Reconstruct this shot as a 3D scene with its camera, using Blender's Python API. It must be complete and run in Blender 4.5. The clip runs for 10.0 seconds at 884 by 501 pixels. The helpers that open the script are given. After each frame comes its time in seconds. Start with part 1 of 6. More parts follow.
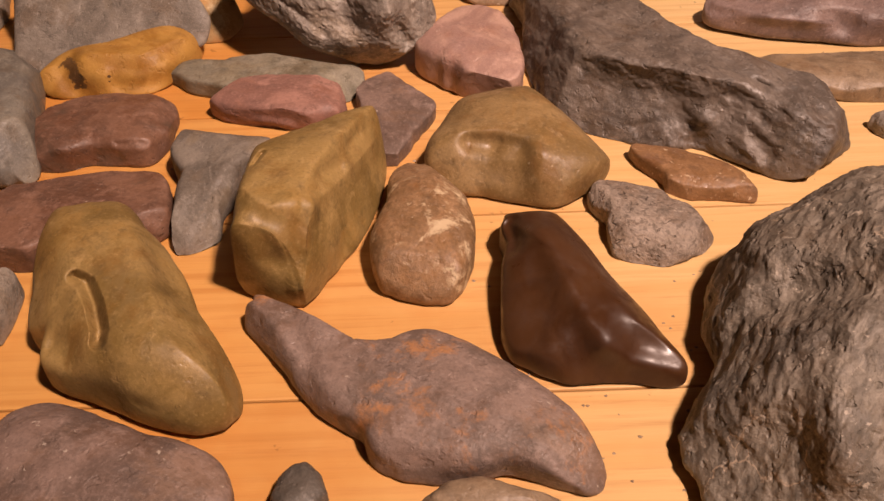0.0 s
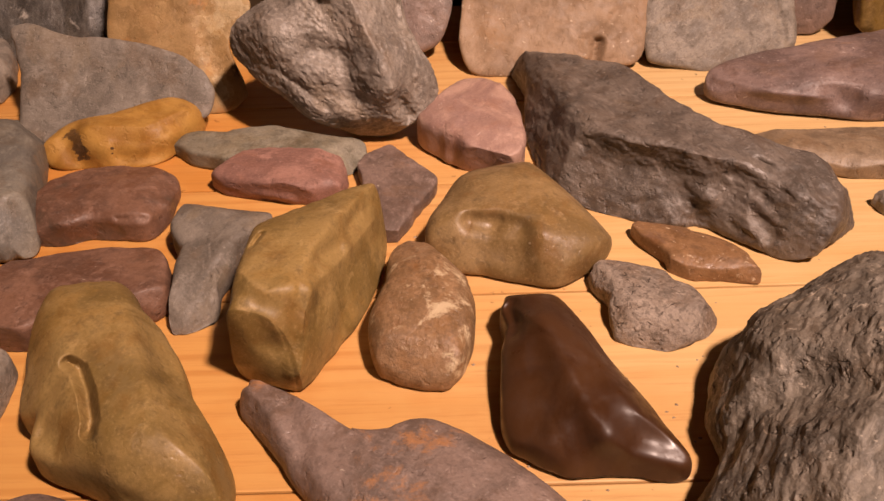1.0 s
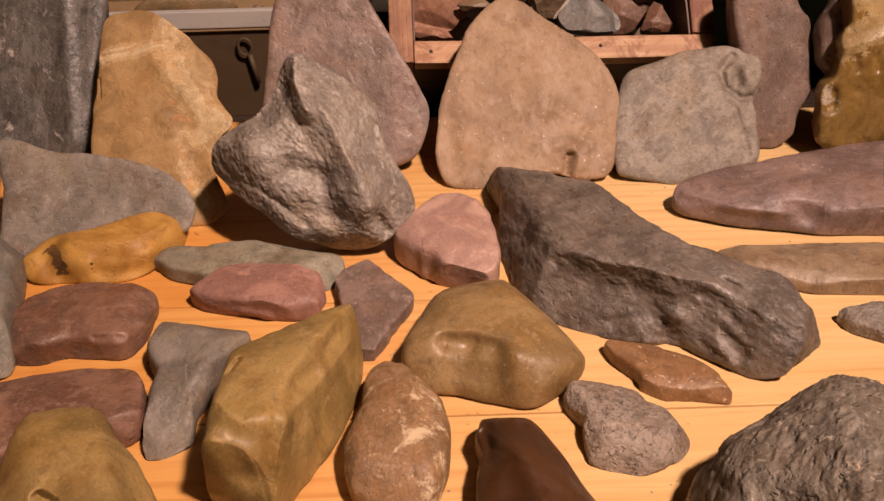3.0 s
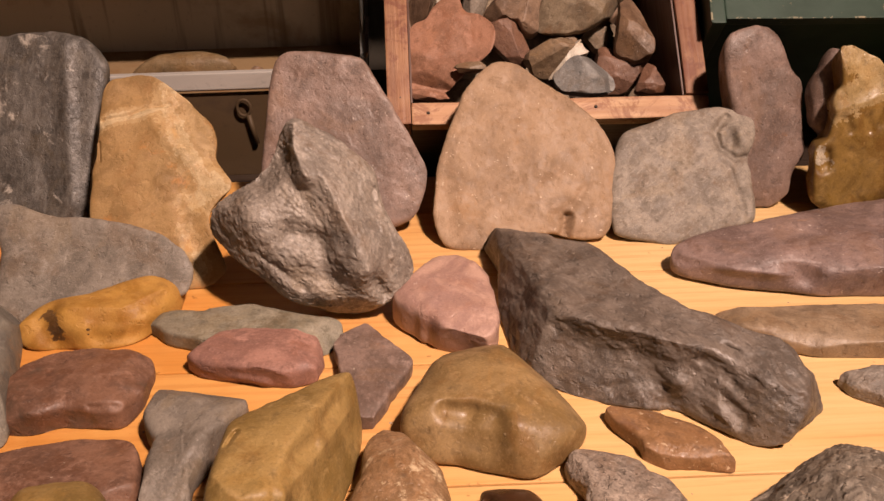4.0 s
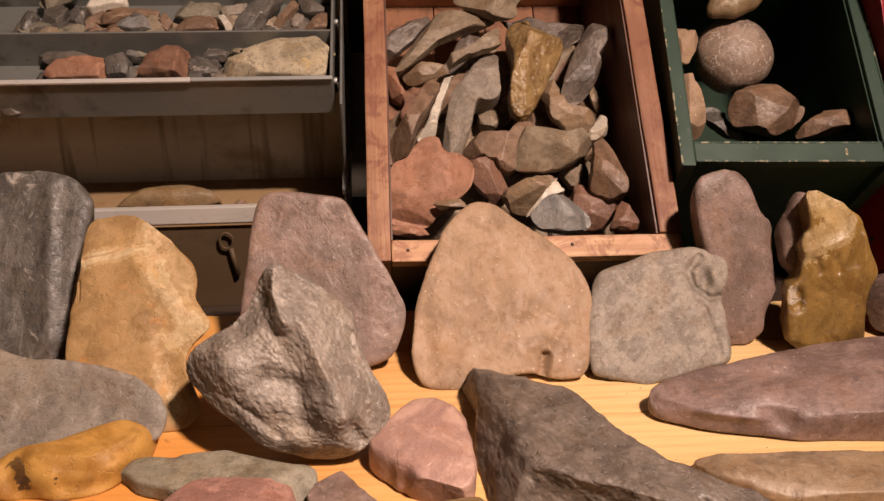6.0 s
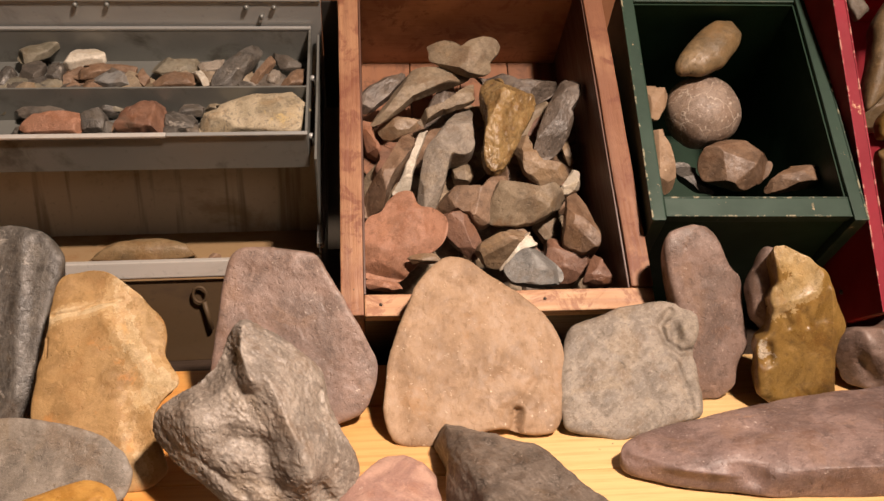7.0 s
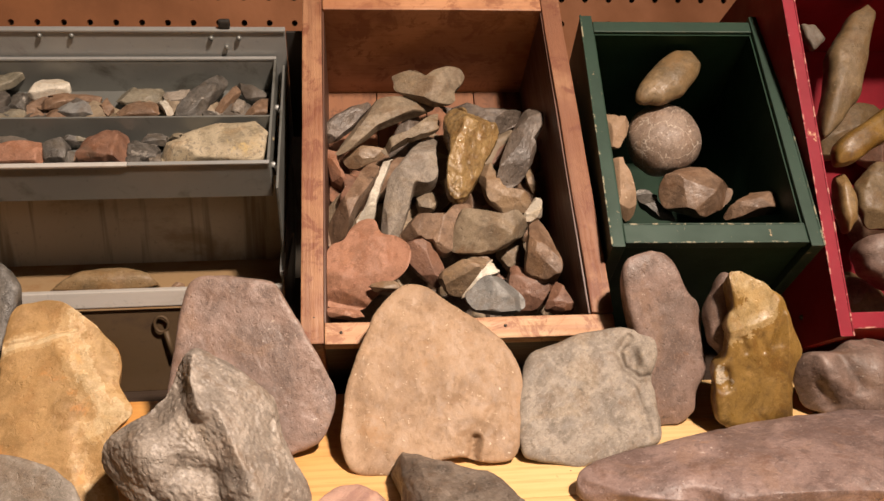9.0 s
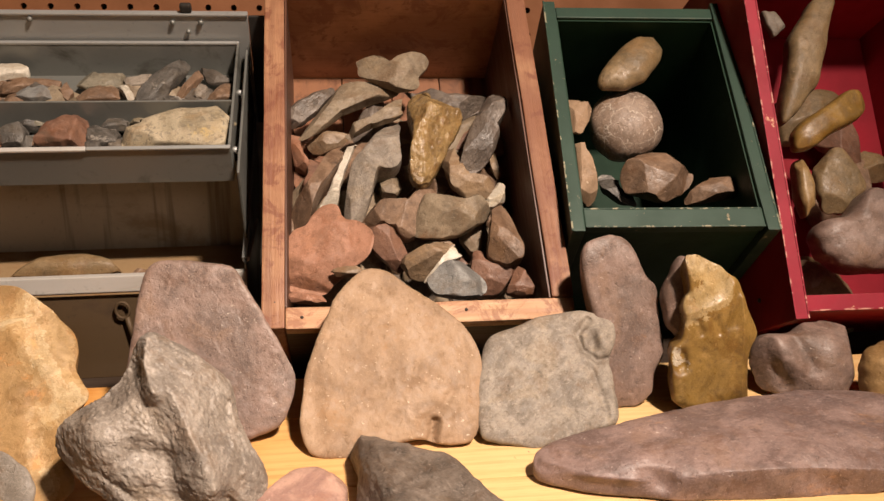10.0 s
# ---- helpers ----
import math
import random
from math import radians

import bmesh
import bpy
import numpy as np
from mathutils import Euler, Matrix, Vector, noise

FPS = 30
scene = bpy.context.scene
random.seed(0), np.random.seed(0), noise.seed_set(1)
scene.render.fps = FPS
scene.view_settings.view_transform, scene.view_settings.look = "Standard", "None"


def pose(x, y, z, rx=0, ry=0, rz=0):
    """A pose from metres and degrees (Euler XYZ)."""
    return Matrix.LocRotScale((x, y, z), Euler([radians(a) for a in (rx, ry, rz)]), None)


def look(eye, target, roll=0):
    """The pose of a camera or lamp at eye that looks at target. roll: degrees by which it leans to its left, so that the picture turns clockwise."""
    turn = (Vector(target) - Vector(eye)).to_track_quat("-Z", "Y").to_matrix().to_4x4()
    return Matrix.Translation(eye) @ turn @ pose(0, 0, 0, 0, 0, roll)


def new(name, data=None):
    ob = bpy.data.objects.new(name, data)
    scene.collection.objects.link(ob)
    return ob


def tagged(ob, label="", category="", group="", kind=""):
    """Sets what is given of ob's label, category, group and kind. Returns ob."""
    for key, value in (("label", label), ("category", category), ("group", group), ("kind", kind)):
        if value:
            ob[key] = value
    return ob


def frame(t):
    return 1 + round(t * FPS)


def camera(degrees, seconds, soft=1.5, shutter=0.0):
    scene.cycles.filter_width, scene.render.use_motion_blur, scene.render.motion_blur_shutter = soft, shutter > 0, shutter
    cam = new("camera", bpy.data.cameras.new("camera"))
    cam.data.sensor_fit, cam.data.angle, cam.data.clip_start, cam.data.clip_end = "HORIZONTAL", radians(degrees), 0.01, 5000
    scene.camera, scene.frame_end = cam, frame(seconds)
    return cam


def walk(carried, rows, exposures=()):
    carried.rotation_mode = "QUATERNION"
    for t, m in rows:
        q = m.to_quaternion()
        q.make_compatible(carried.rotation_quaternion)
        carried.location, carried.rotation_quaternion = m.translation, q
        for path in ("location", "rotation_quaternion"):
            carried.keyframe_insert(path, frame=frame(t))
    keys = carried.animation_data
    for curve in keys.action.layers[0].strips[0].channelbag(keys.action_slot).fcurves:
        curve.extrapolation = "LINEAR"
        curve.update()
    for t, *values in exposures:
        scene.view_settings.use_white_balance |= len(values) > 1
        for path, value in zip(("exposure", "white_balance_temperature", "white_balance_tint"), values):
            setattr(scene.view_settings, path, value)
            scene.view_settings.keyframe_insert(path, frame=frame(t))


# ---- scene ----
cam = camera(56.47, 10.0)
# the clip's camera brightens and turns less pink as it rises
EXPOSURES = [(0.0, -0.42, 6900, 17), (2.5, -0.43, 6900, 17), (4.0, -0.22, 6750, 13), (5.0, -0.16, 6620, 11), (6.0, -0.10, 6550, 10), (7.5, 0.22, 6320, 0), (10.0, 0.24, 6250, -1)]
PATH = [
    (0.0, -0.0301, -0.2754, 0.2227, 48.31, 1.45, -1.46),
    (0.5, -0.0296, -0.2687, 0.2296, 50.19, 1.15, -1.03),
    (1.0, -0.0275, -0.2639, 0.2311, 51.56, 1.41, -0.96),
    (1.5, -0.0269, -0.2623, 0.2349, 52.82, 1.20, -0.95),
    (2.0, -0.0260, -0.2580, 0.2395, 54.50, 1.18, -1.28),
    (2.5, -0.0251, -0.2605, 0.2443, 55.83, 0.86, -1.81),
    (4.0, -0.0268, -0.2542, 0.2557, 60.52, 0.66, -2.54),
    (4.5, -0.0243, -0.2538, 0.2598, 62.31, 0.81, -2.71),
    (5.0, -0.0245, -0.2528, 0.2647, 64.38, 0.35, -2.89),
    (5.5, -0.0238, -0.2510, 0.2689, 66.19, 0.01, -3.13),
    (6.0, -0.0228, -0.2489, 0.2750, 68.02, -0.00, -3.44),
    (7.5, -0.0093, -0.2498, 0.2807, 72.70, -0.44, -4.95),
    (8.0, -0.0038, -0.2491, 0.2811, 73.50, -0.34, -5.20),
    (8.5, -0.0004, -0.2498, 0.2798, 73.39, -0.29, -5.41),
    (9.0, 0.0033, -0.2530, 0.2801, 73.33, -0.33, -5.52),
    (9.5, 0.0065, -0.2563, 0.2795, 73.01, -0.58, -6.17),
    (10.0, 0.0157, -0.2575, 0.2775, 72.60, -0.63, -6.98),
]
walk(cam, [(t, pose(x, y, z, rx, ry, rz)) for t, x, y, z, rx, ry, rz in PATH], EXPOSURES)

# ---- light ----
world = bpy.data.worlds.new("room_light")
scene.world = world
world.use_nodes = True
world.node_tree.nodes["Background"].inputs[0].default_value = (1.0, 0.78, 0.58, 1)
world.node_tree.nodes["Background"].inputs[1].default_value = 0.001


def lamp(name, kind, place, target, watts, colour, size, spread=math.pi):
    data = bpy.data.lights.new(name, kind)
    data.energy, data.color = watts, colour
    if kind == "AREA":
        data.shape, data.size, data.spread = "DISK", size, spread
    else:
        data.shadow_soft_size = size
    ob = new(name, data)
    ob.matrix_world = look(place, target)
    return ob


WARM = (1.0, 0.755, 0.64)
lamp("bench_lamp", "AREA", (0.48, -0.48, 1.25), (-0.11, 0.17, 0.0), 9.8, WARM, 0.11, math.radians(80))
# unseen fill lamp, added to brighten the toolbox inside and front faces
lamp("fill_lamp", "AREA", (0.55, -1.3, 0.75), (-0.1, 0.4, 0.1), 1.2, WARM, 0.3)


# ---- materials ----
def nodes_of(name):
    mat = bpy.data.materials.new(name)
    mat.use_nodes = True
    nt = mat.node_tree
    return mat, nt, nt.nodes["Principled BSDF"]


def noise_node(nt, vec, scale, detail=6, rough=0.6, distort=0.0):
    n = nt.nodes.new("ShaderNodeTexNoise")
    n.inputs["Scale"].default_value = scale
    n.inputs["Detail"].default_value = detail
    n.inputs["Roughness"].default_value = rough
    n.inputs["Distortion"].default_value = distort
    nt.links.new(vec, n.inputs["Vector"])
    return n.outputs["Fac"]


def step(nt, value, low, high, to_low=0.0, to_high=1.0):
    n = nt.nodes.new("ShaderNodeMapRange")
    n.interpolation_type = "SMOOTHSTEP"
    for key, v in zip(("From Min", "From Max", "To Min", "To Max"), (low, high, to_low, to_high)):
        n.inputs[key].default_value = v
    nt.links.new(value, n.inputs["Value"])
    return n.outputs["Result"]


def blend(nt, fac, a, b, mode="MIX"):
    n = nt.nodes.new("ShaderNodeMix")
    n.data_type, n.blend_type = "RGBA", mode
    if isinstance(fac, float):
        n.inputs[0].default_value = fac
    else:
        nt.links.new(fac, n.inputs[0])
    for sock, v in ((n.inputs[6], a), (n.inputs[7], b)):
        if isinstance(v, tuple):
            sock.default_value = (*v, 1)
        else:
            nt.links.new(v, sock)
    return n.outputs[2]


def coords(nt, stretch=(1, 1, 1), shift=True):
    tc = nt.nodes.new("ShaderNodeTexCoord")
    mp = nt.nodes.new("ShaderNodeMapping")
    mp.inputs["Scale"].default_value = stretch
    nt.links.new(tc.outputs["Object"], mp.inputs["Vector"])
    if shift:
        info = nt.nodes.new("ShaderNodeObjectInfo")
        mul = nt.nodes.new("ShaderNodeMath")
        mul.operation = "MULTIPLY"
        mul.inputs[1].default_value = 13.0
        nt.links.new(info.outputs["Random"], mul.inputs[0])
        nt.links.new(mul.outputs[0], mp.inputs["Location"])
    return mp.outputs["Vector"]


def bump_to(nt, bsdf, pairs):
    last = None
    for height, dist in pairs:
        b = nt.nodes.new("ShaderNodeBump")
        b.inputs["Strength"].default_value = 1.0
        b.inputs["Distance"].default_value = dist
        nt.links.new(height, b.inputs["Height"])
        if last:
            nt.links.new(last, b.inputs["Normal"])
        last = b.outputs["Normal"]
    nt.links.new(last, bsdf.inputs["Normal"])


def times(nt, a, b):
    n = nt.nodes.new("ShaderNodeMath")
    n.operation = "MULTIPLY"
    for sock, v in zip(n.inputs, (a, b)):
        if isinstance(v, float):
            sock.default_value = v
        else:
            nt.links.new(v, sock)
    return n.outputs[0]


def crack_lines(nt, v, scale, width):
    """Thin wandering lines: the borders of warped cells."""
    warp = nt.nodes.new("ShaderNodeTexNoise")
    warp.inputs["Scale"].default_value = scale * 1.3
    warp.inputs["Detail"].default_value = 5
    nt.links.new(v, warp.inputs["Vector"])
    mix = nt.nodes.new("ShaderNodeVectorMath")
    mix.operation = "MULTIPLY_ADD"
    mix.inputs[1].default_value = (1.1 / scale,) * 3
    nt.links.new(warp.outputs["Color"], mix.inputs[0])
    nt.links.new(v, mix.inputs[2])
    cells = nt.nodes.new("ShaderNodeTexVoronoi")
    cells.feature = "DISTANCE_TO_EDGE"
    cells.inputs["Scale"].default_value = scale
    nt.links.new(mix.outputs[0], cells.inputs["Vector"])
    return step(nt, cells.outputs["Distance"], 0.0, width * scale, 1.0, 0.0)


def rock(name, base, second, stain=None, speck=None, vein=None, gloss=0.6, coarse=0.0006, fine=0.00025, veins=0.03, specks=0.73, size=1.0, stains=0.58, spec=0.5, tone=0.68, plain=1.0, edge=0.6, bands=0.0, flecks=0.0):
    """A stone: mottled tones at three scales, iron stains, mineral specks, pale veins, worn edges and a fine relief."""
    mat, nt, bsdf = nodes_of(name)
    base, second = tuple(c * tone for c in base), tuple(c * tone for c in second)
    v = coords(nt)
    big = noise_node(nt, v, 30 / size, 5, 0.62, 0.8)
    mid = noise_node(nt, v, 130 / size, 6, 0.66, 0.4)
    grain = noise_node(nt, v, 850, 3, 0.6)
    dark = tuple(c * 0.50 for c in base)
    worn = tuple(min(c * 1.5 + 0.025, 0.9) for c in second)
    col = blend(nt, step(nt, big, 0.38, 0.60), tuple(c * 0.86 for c in base), tuple(c * 1.10 for c in second))
    # warm and cool clouds
    warm, cool = (second[0] * 1.12, second[1] * 0.98, second[2] * 0.74), (base[0] * 0.86, base[1] * 0.92, base[2] * 1.02)
    hue = noise_node(nt, v, 21 / size, 6, 0.66, 0.6)
    col = blend(nt, step(nt, hue, 0.54, 0.64, 0.0, 0.45 * plain), col, warm)
    col = blend(nt, step(nt, hue, 0.46, 0.36, 0.0, 0.45 * plain), col, cool)
    # brown weathering film, in broad clouds
    film = (base[0] * 0.86, base[1] * 0.69, base[2] * 0.53)
    col = blend(nt, step(nt, noise_node(nt, v, 44 / size, 6, 0.68, 0.4), 0.50, 0.66, 0.0, 0.62 * plain), col, film)
    col = blend(nt, step(nt, mid, 0.52, 0.70, 0.0, 0.55 * plain), col, dark)
    col = blend(nt, step(nt, noise_node(nt, v, 75 / size, 7, 0.72, 0.3), 0.55, 0.70, 0.0, 0.60 * plain), col, worn)
    col = blend(nt, step(nt, grain, 0.52, 0.74, 0.0, 0.34 * plain), col, worn)
    col = blend(nt, step(nt, grain, 0.48, 0.28, 0.0, 0.36 * plain), col, dark)
    geo = nt.nodes.new("ShaderNodeNewGeometry")
    ragged = step(nt, mid, 0.32, 0.60, 0.35, 1.0)
    col = blend(nt, times(nt, step(nt, geo.outputs["Pointiness"], 0.512, 0.575, 0.0, edge), ragged), col, worn)
    if flecks:
        # flakes of a paler mineral, and dark pores between them
        flake = noise_node(nt, coords(nt, (0.55, 1.0, 1.0)), 420, 4, 0.72, 0.5)
        col = blend(nt, step(nt, flake, 0.55, 0.66, 0.0, flecks), col, worn)
        col = blend(nt, step(nt, flake, 0.44, 0.34, 0.0, flecks * 0.9), col, dark)
    if bands:
        lay = noise_node(nt, coords(nt, (0.22, 0.9, 1.0)), 210, 5, 0.62, 0.7)
        col = blend(nt, step(nt, lay, 0.50, 0.64, 0.0, bands), col, worn)
        col = blend(nt, step(nt, lay, 0.46, 0.34, 0.0, bands * 0.8), col, dark)
    if stain:
        col = blend(nt, step(nt, noise_node(nt, v, 22 / size, 7, 0.72, 0.35), stains, stains + 0.10, 0.0, 0.85), col, stain)
    # hairline scratches, pale and broken
    gate = step(nt, noise_node(nt, v, 36, 4, 0.65), 0.50, 0.60)
    col = blend(nt, times(nt, times(nt, crack_lines(nt, v, 46.0, 0.00028), gate), 0.16 * plain), col, worn)
    if vein:
        gate2 = step(nt, noise_node(nt, v, 30, 4, 0.65), 0.62 - veins * 3, 0.74 - veins * 3)
        col = blend(nt, times(nt, times(nt, crack_lines(nt, v, 38.0, 0.00045), gate2), 0.7), col, vein)
    if speck:
        col = blend(nt, step(nt, noise_node(nt, v, 330, 3, 0.6), specks - 0.03, specks + 0.04, 0.0, 0.6), col, speck)
    nt.links.new(col, bsdf.inputs["Base Color"])
    nt.links.new(step(nt, mid, 0.3, 0.72, gloss - 0.20, min(gloss + 0.12, 1.0)), bsdf.inputs["Roughness"])
    bsdf.inputs["Specular IOR Level"].default_value = spec
    pit = step(nt, noise_node(nt, v, 260, 2, 0.5), 0.60, 0.70, 1.0, 0.0)
    bump_to(nt, bsdf, [(mid, coarse * 0.8), (pit, fine * 0.8), (grain, fine * 0.6)])
    return mat


ochre = rock("ochre_stone", (0.29, 0.18, 0.053), (0.37, 0.24, 0.085), stain=(0.18, 0.12, 0.045), gloss=0.57, spec=0.4, coarse=0.0002, fine=0.00012)
olive = rock("olive_stone", (0.29, 0.178, 0.066), (0.37, 0.24, 0.105), stain=(0.19, 0.12, 0.045), speck=(0.5, 0.4, 0.25), gloss=0.53, spec=0.45, coarse=0.00025, fine=0.00015)
crust = rock("crusted_stone", (0.26, 0.145, 0.065), (0.31, 0.18, 0.09), stain=(0.56, 0.43, 0.27), speck=(0.6, 0.5, 0.36), gloss=0.55, coarse=0.0005, stains=0.54, size=0.4, tone=0.77, flecks=0.35)
knobbly = rock("knobbly_ochre_stone", (0.27, 0.165, 0.065), (0.38, 0.25, 0.105), stain=(0.12, 0.08, 0.04), gloss=0.36, coarse=0.001, stains=0.6, size=0.6)
cobble = rock("brown_cobble", (0.27, 0.18, 0.105), (0.36, 0.255, 0.16), stain=(0.18, 0.10, 0.05), speck=(0.55, 0.44, 0.32), gloss=0.6)
chocolate = rock("polished_stone", (0.075, 0.029, 0.011), (0.086, 0.036, 0.014), gloss=0.46, coarse=0.00001, fine=0.00001, spec=0.4, plain=0.25, edge=0.2)
mauve = rock("mauve_stone", (0.207, 0.138, 0.107), (0.28, 0.19, 0.152), stain=(0.31, 0.145, 0.06), speck=(0.5, 0.42, 0.34), gloss=0.6, stains=0.64, specks=0.70, flecks=0.30)
darkgrey = rock("dark_grey_stone", (0.10, 0.085, 0.07), (0.15, 0.125, 0.10), speck=(0.4, 0.35, 0.3), gloss=0.6)
gneiss = rock("rough_gneiss", (0.185, 0.15, 0.112), (0.265, 0.22, 0.168), stain=(0.28, 0.19, 0.11), speck=(0.5, 0.42, 0.33), vein=(0.46, 0.35, 0.25), gloss=0.66, coarse=0.0014, fine=0.0006, veins=0.05, specks=0.66, bands=0.55, stains=0.64, flecks=0.60)
granite = rock("grainy_stone", (0.27, 0.205, 0.155), (0.38, 0.30, 0.235), stain=(0.18, 0.13, 0.09), speck=(0.10, 0.075, 0.055), gloss=0.85, coarse=0.0012, fine=0.0009, specks=0.58, stains=0.6, flecks=0.60)
rust = rock("rust_stone", (0.27, 0.135, 0.055), (0.34, 0.18, 0.08), stain=(0.18, 0.10, 0.06), speck=(0.62, 0.48, 0.32), gloss=0.55, specks=0.67, flecks=0.2)
charcoal = rock("charcoal_stone", (0.142, 0.110, 0.086), (0.205, 0.163, 0.13), stain=(0.22, 0.15, 0.09), speck=(0.42, 0.34, 0.26), gloss=0.56, coarse=0.0008, fine=0.0004, stains=0.66, flecks=0.50)
dusty = rock("dusty_brown_grey_stone", (0.235, 0.172, 0.108), (0.32, 0.245, 0.16), stain=(0.17, 0.10, 0.05), speck=(0.5, 0.42, 0.32), gloss=0.7, stains=0.6, flecks=0.30)
rose = rock("rose_stone", (0.47, 0.275, 0.22), (0.55, 0.345, 0.265), stain=(0.58, 0.42, 0.25), speck=(0.62, 0.5, 0.42), gloss=0.62, stains=0.60, plain=0.7)
greyrock = rock("grey_rock", (0.24, 0.197, 0.158), (0.345, 0.292, 0.24), stain=(0.14, 0.118, 0.098), speck=(0.48, 0.43, 0.36), gloss=0.6, coarse=0.0009, fine=0.0004, flecks=0.50)
honey = rock("honey_stone", (0.335, 0.195, 0.070), (0.40, 0.245, 0.10), stain=(0.35, 0.165, 0.05), gloss=0.70, spec=0.35, coarse=0.0003, stains=0.58, plain=0.6, size=0.7)
honey_pale = rock("pale_honey_stone", (0.42, 0.265, 0.11), (0.50, 0.335, 0.16), stain=(0.37, 0.20, 0.07), gloss=0.70, spec=0.35, coarse=0.0003, stains=0.58, plain=0.6, size=0.7)
honey_vein = rock("cream_vein", (0.53, 0.375, 0.19), (0.61, 0.455, 0.26), stain=(0.41, 0.25, 0.10), gloss=0.72, spec=0.35, coarse=0.0003, stains=0.56, size=0.7)
# darker orange for two patches on the orange stone
orange_dark = rock("dark_patch_orange_stone", (0.10, 0.05, 0.016), (0.17, 0.085, 0.025), stain=(0.035, 0.02, 0.01), gloss=0.6, coarse=0.0003, stains=0.52, size=0.5)
greyflat = rock("flat_grey_stone", (0.205, 0.17, 0.134), (0.265, 0.225, 0.182), speck=(0.45, 0.4, 0.33), gloss=0.68, flecks=0.30)
orange = rock("orange_stone", (0.42, 0.20, 0.035), (0.52, 0.28, 0.065), stain=(0.26, 0.125, 0.03), gloss=0.62, spec=0.35, coarse=0.0002, stains=0.60, plain=0.5)
slate = rock("slate_stone", (0.085, 0.074, 0.062), (0.13, 0.115, 0.098), stain=(0.38, 0.34, 0.29), gloss=0.55, stains=0.57, size=0.45, bands=0.4, flecks=0.35)
buff = rock("buff_stone", (0.36, 0.228, 0.13), (0.405, 0.268, 0.163), stain=(0.29, 0.17, 0.085), speck=(0.66, 0.54, 0.40), gloss=0.75, coarse=0.0005, specks=0.69, plain=0.35, flecks=0.22)
paleflint = rock("pale_grey_stone", (0.28, 0.23, 0.18), (0.345, 0.29, 0.23), stain=(0.165, 0.11, 0.07), speck=(0.12, 0.09, 0.065), gloss=0.72, coarse=0.0008, specks=0.65, stains=0.60, size=0.5, plain=0.8, flecks=0.45)
amber = rock("amber_stone", (0.225, 0.125, 0.026), (0.31, 0.185, 0.05), stain=(0.11, 0.06, 0.02), gloss=0.46, coarse=0.00015, fine=0.00006, spec=0.4, stains=0.55)
# paler amber paints the upper facet's sheen together with its weathering
amber_sheen = rock("sheen_pale_amber", (0.40, 0.27, 0.105), (0.50, 0.36, 0.17), stain=(0.27, 0.16, 0.04), gloss=0.5, coarse=0.0002, spec=0.4, stains=0.56, size=0.6)
amber_chip = rock("pale_chip", (0.52, 0.42, 0.28), (0.62, 0.52, 0.38), stain=(0.36, 0.25, 0.13), gloss=0.8, coarse=0.0012, stains=0.56, size=0.4)
greygreen = rock("grey_green_stone", (0.20, 0.175, 0.12), (0.27, 0.235, 0.17), stain=(0.15, 0.12, 0.08), speck=(0.4, 0.35, 0.27), gloss=0.7, flecks=0.35)
redstone = rock("dusky_red_stone", (0.32, 0.155, 0.115), (0.39, 0.20, 0.15), speck=(0.48, 0.34, 0.28), gloss=0.75, flecks=0.25)
redbrown = rock("red_brown_stone", (0.19, 0.092, 0.055), (0.245, 0.126, 0.078), stain=(0.08, 0.048, 0.03), speck=(0.5, 0.4, 0.3), gloss=0.6, stains=0.56, flecks=0.35)
spotted = rock("spotted_stone", (0.20, 0.175, 0.14), (0.26, 0.23, 0.18), stain=(0.42, 0.20, 0.05), gloss=0.65, stains=0.62)
terracotta = rock("terracotta_stone", (0.36, 0.17, 0.095), (0.42, 0.21, 0.13), speck=(0.5, 0.32, 0.22), gloss=0.75)
white = rock("white_stone", (0.66, 0.58, 0.46), (0.74, 0.67, 0.55), gloss=0.6, coarse=0.0002)
bluegrey = rock("blue_grey_stone", (0.21, 0.20, 0.185), (0.27, 0.26, 0.24), speck=(0.4, 0.37, 0.33), gloss=0.65)
ball = rock("speckled_stone", (0.29, 0.205, 0.15), (0.37, 0.275, 0.21), speck=(0.58, 0.50, 0.42), vein=(0.60, 0.52, 0.43), veins=0.10, gloss=0.6, specks=0.63, flecks=0.50)
birdstone = rock("rust_stained_stone", (0.225, 0.155, 0.12), (0.30, 0.21, 0.17), stain=(0.36, 0.165, 0.065), speck=(0.5, 0.42, 0.34), gloss=0.62, stains=0.545, size=0.8, flecks=0.30)
pinkmauve = rock("pinkish_mauve_stone", (0.222, 0.146, 0.125), (0.30, 0.205, 0.177), stain=(0.36, 0.20, 0.11), speck=(0.55, 0.46, 0.4), gloss=0.6, stains=0.62, specks=0.70, flecks=0.35)
brown = rock("brown_stone", (0.165, 0.10, 0.06), (0.23, 0.145, 0.09), stain=(0.10, 0.055, 0.03), speck=(0.42, 0.32, 0.22), gloss=0.6, flecks=0.30, tone=0.85)
tan = rock("tan_stone", (0.215, 0.145, 0.068), (0.28, 0.19, 0.095), stain=(0.20, 0.12, 0.05), speck=(0.48, 0.38, 0.26), gloss=0.6, flecks=0.25)
sandstone = rock("speckled_sandstone", (0.38, 0.305, 0.19), (0.47, 0.39, 0.265), stain=(0.46, 0.33, 0.12), speck=(0.12, 0.10, 0.075), gloss=0.8, coarse=0.0008, specks=0.58)


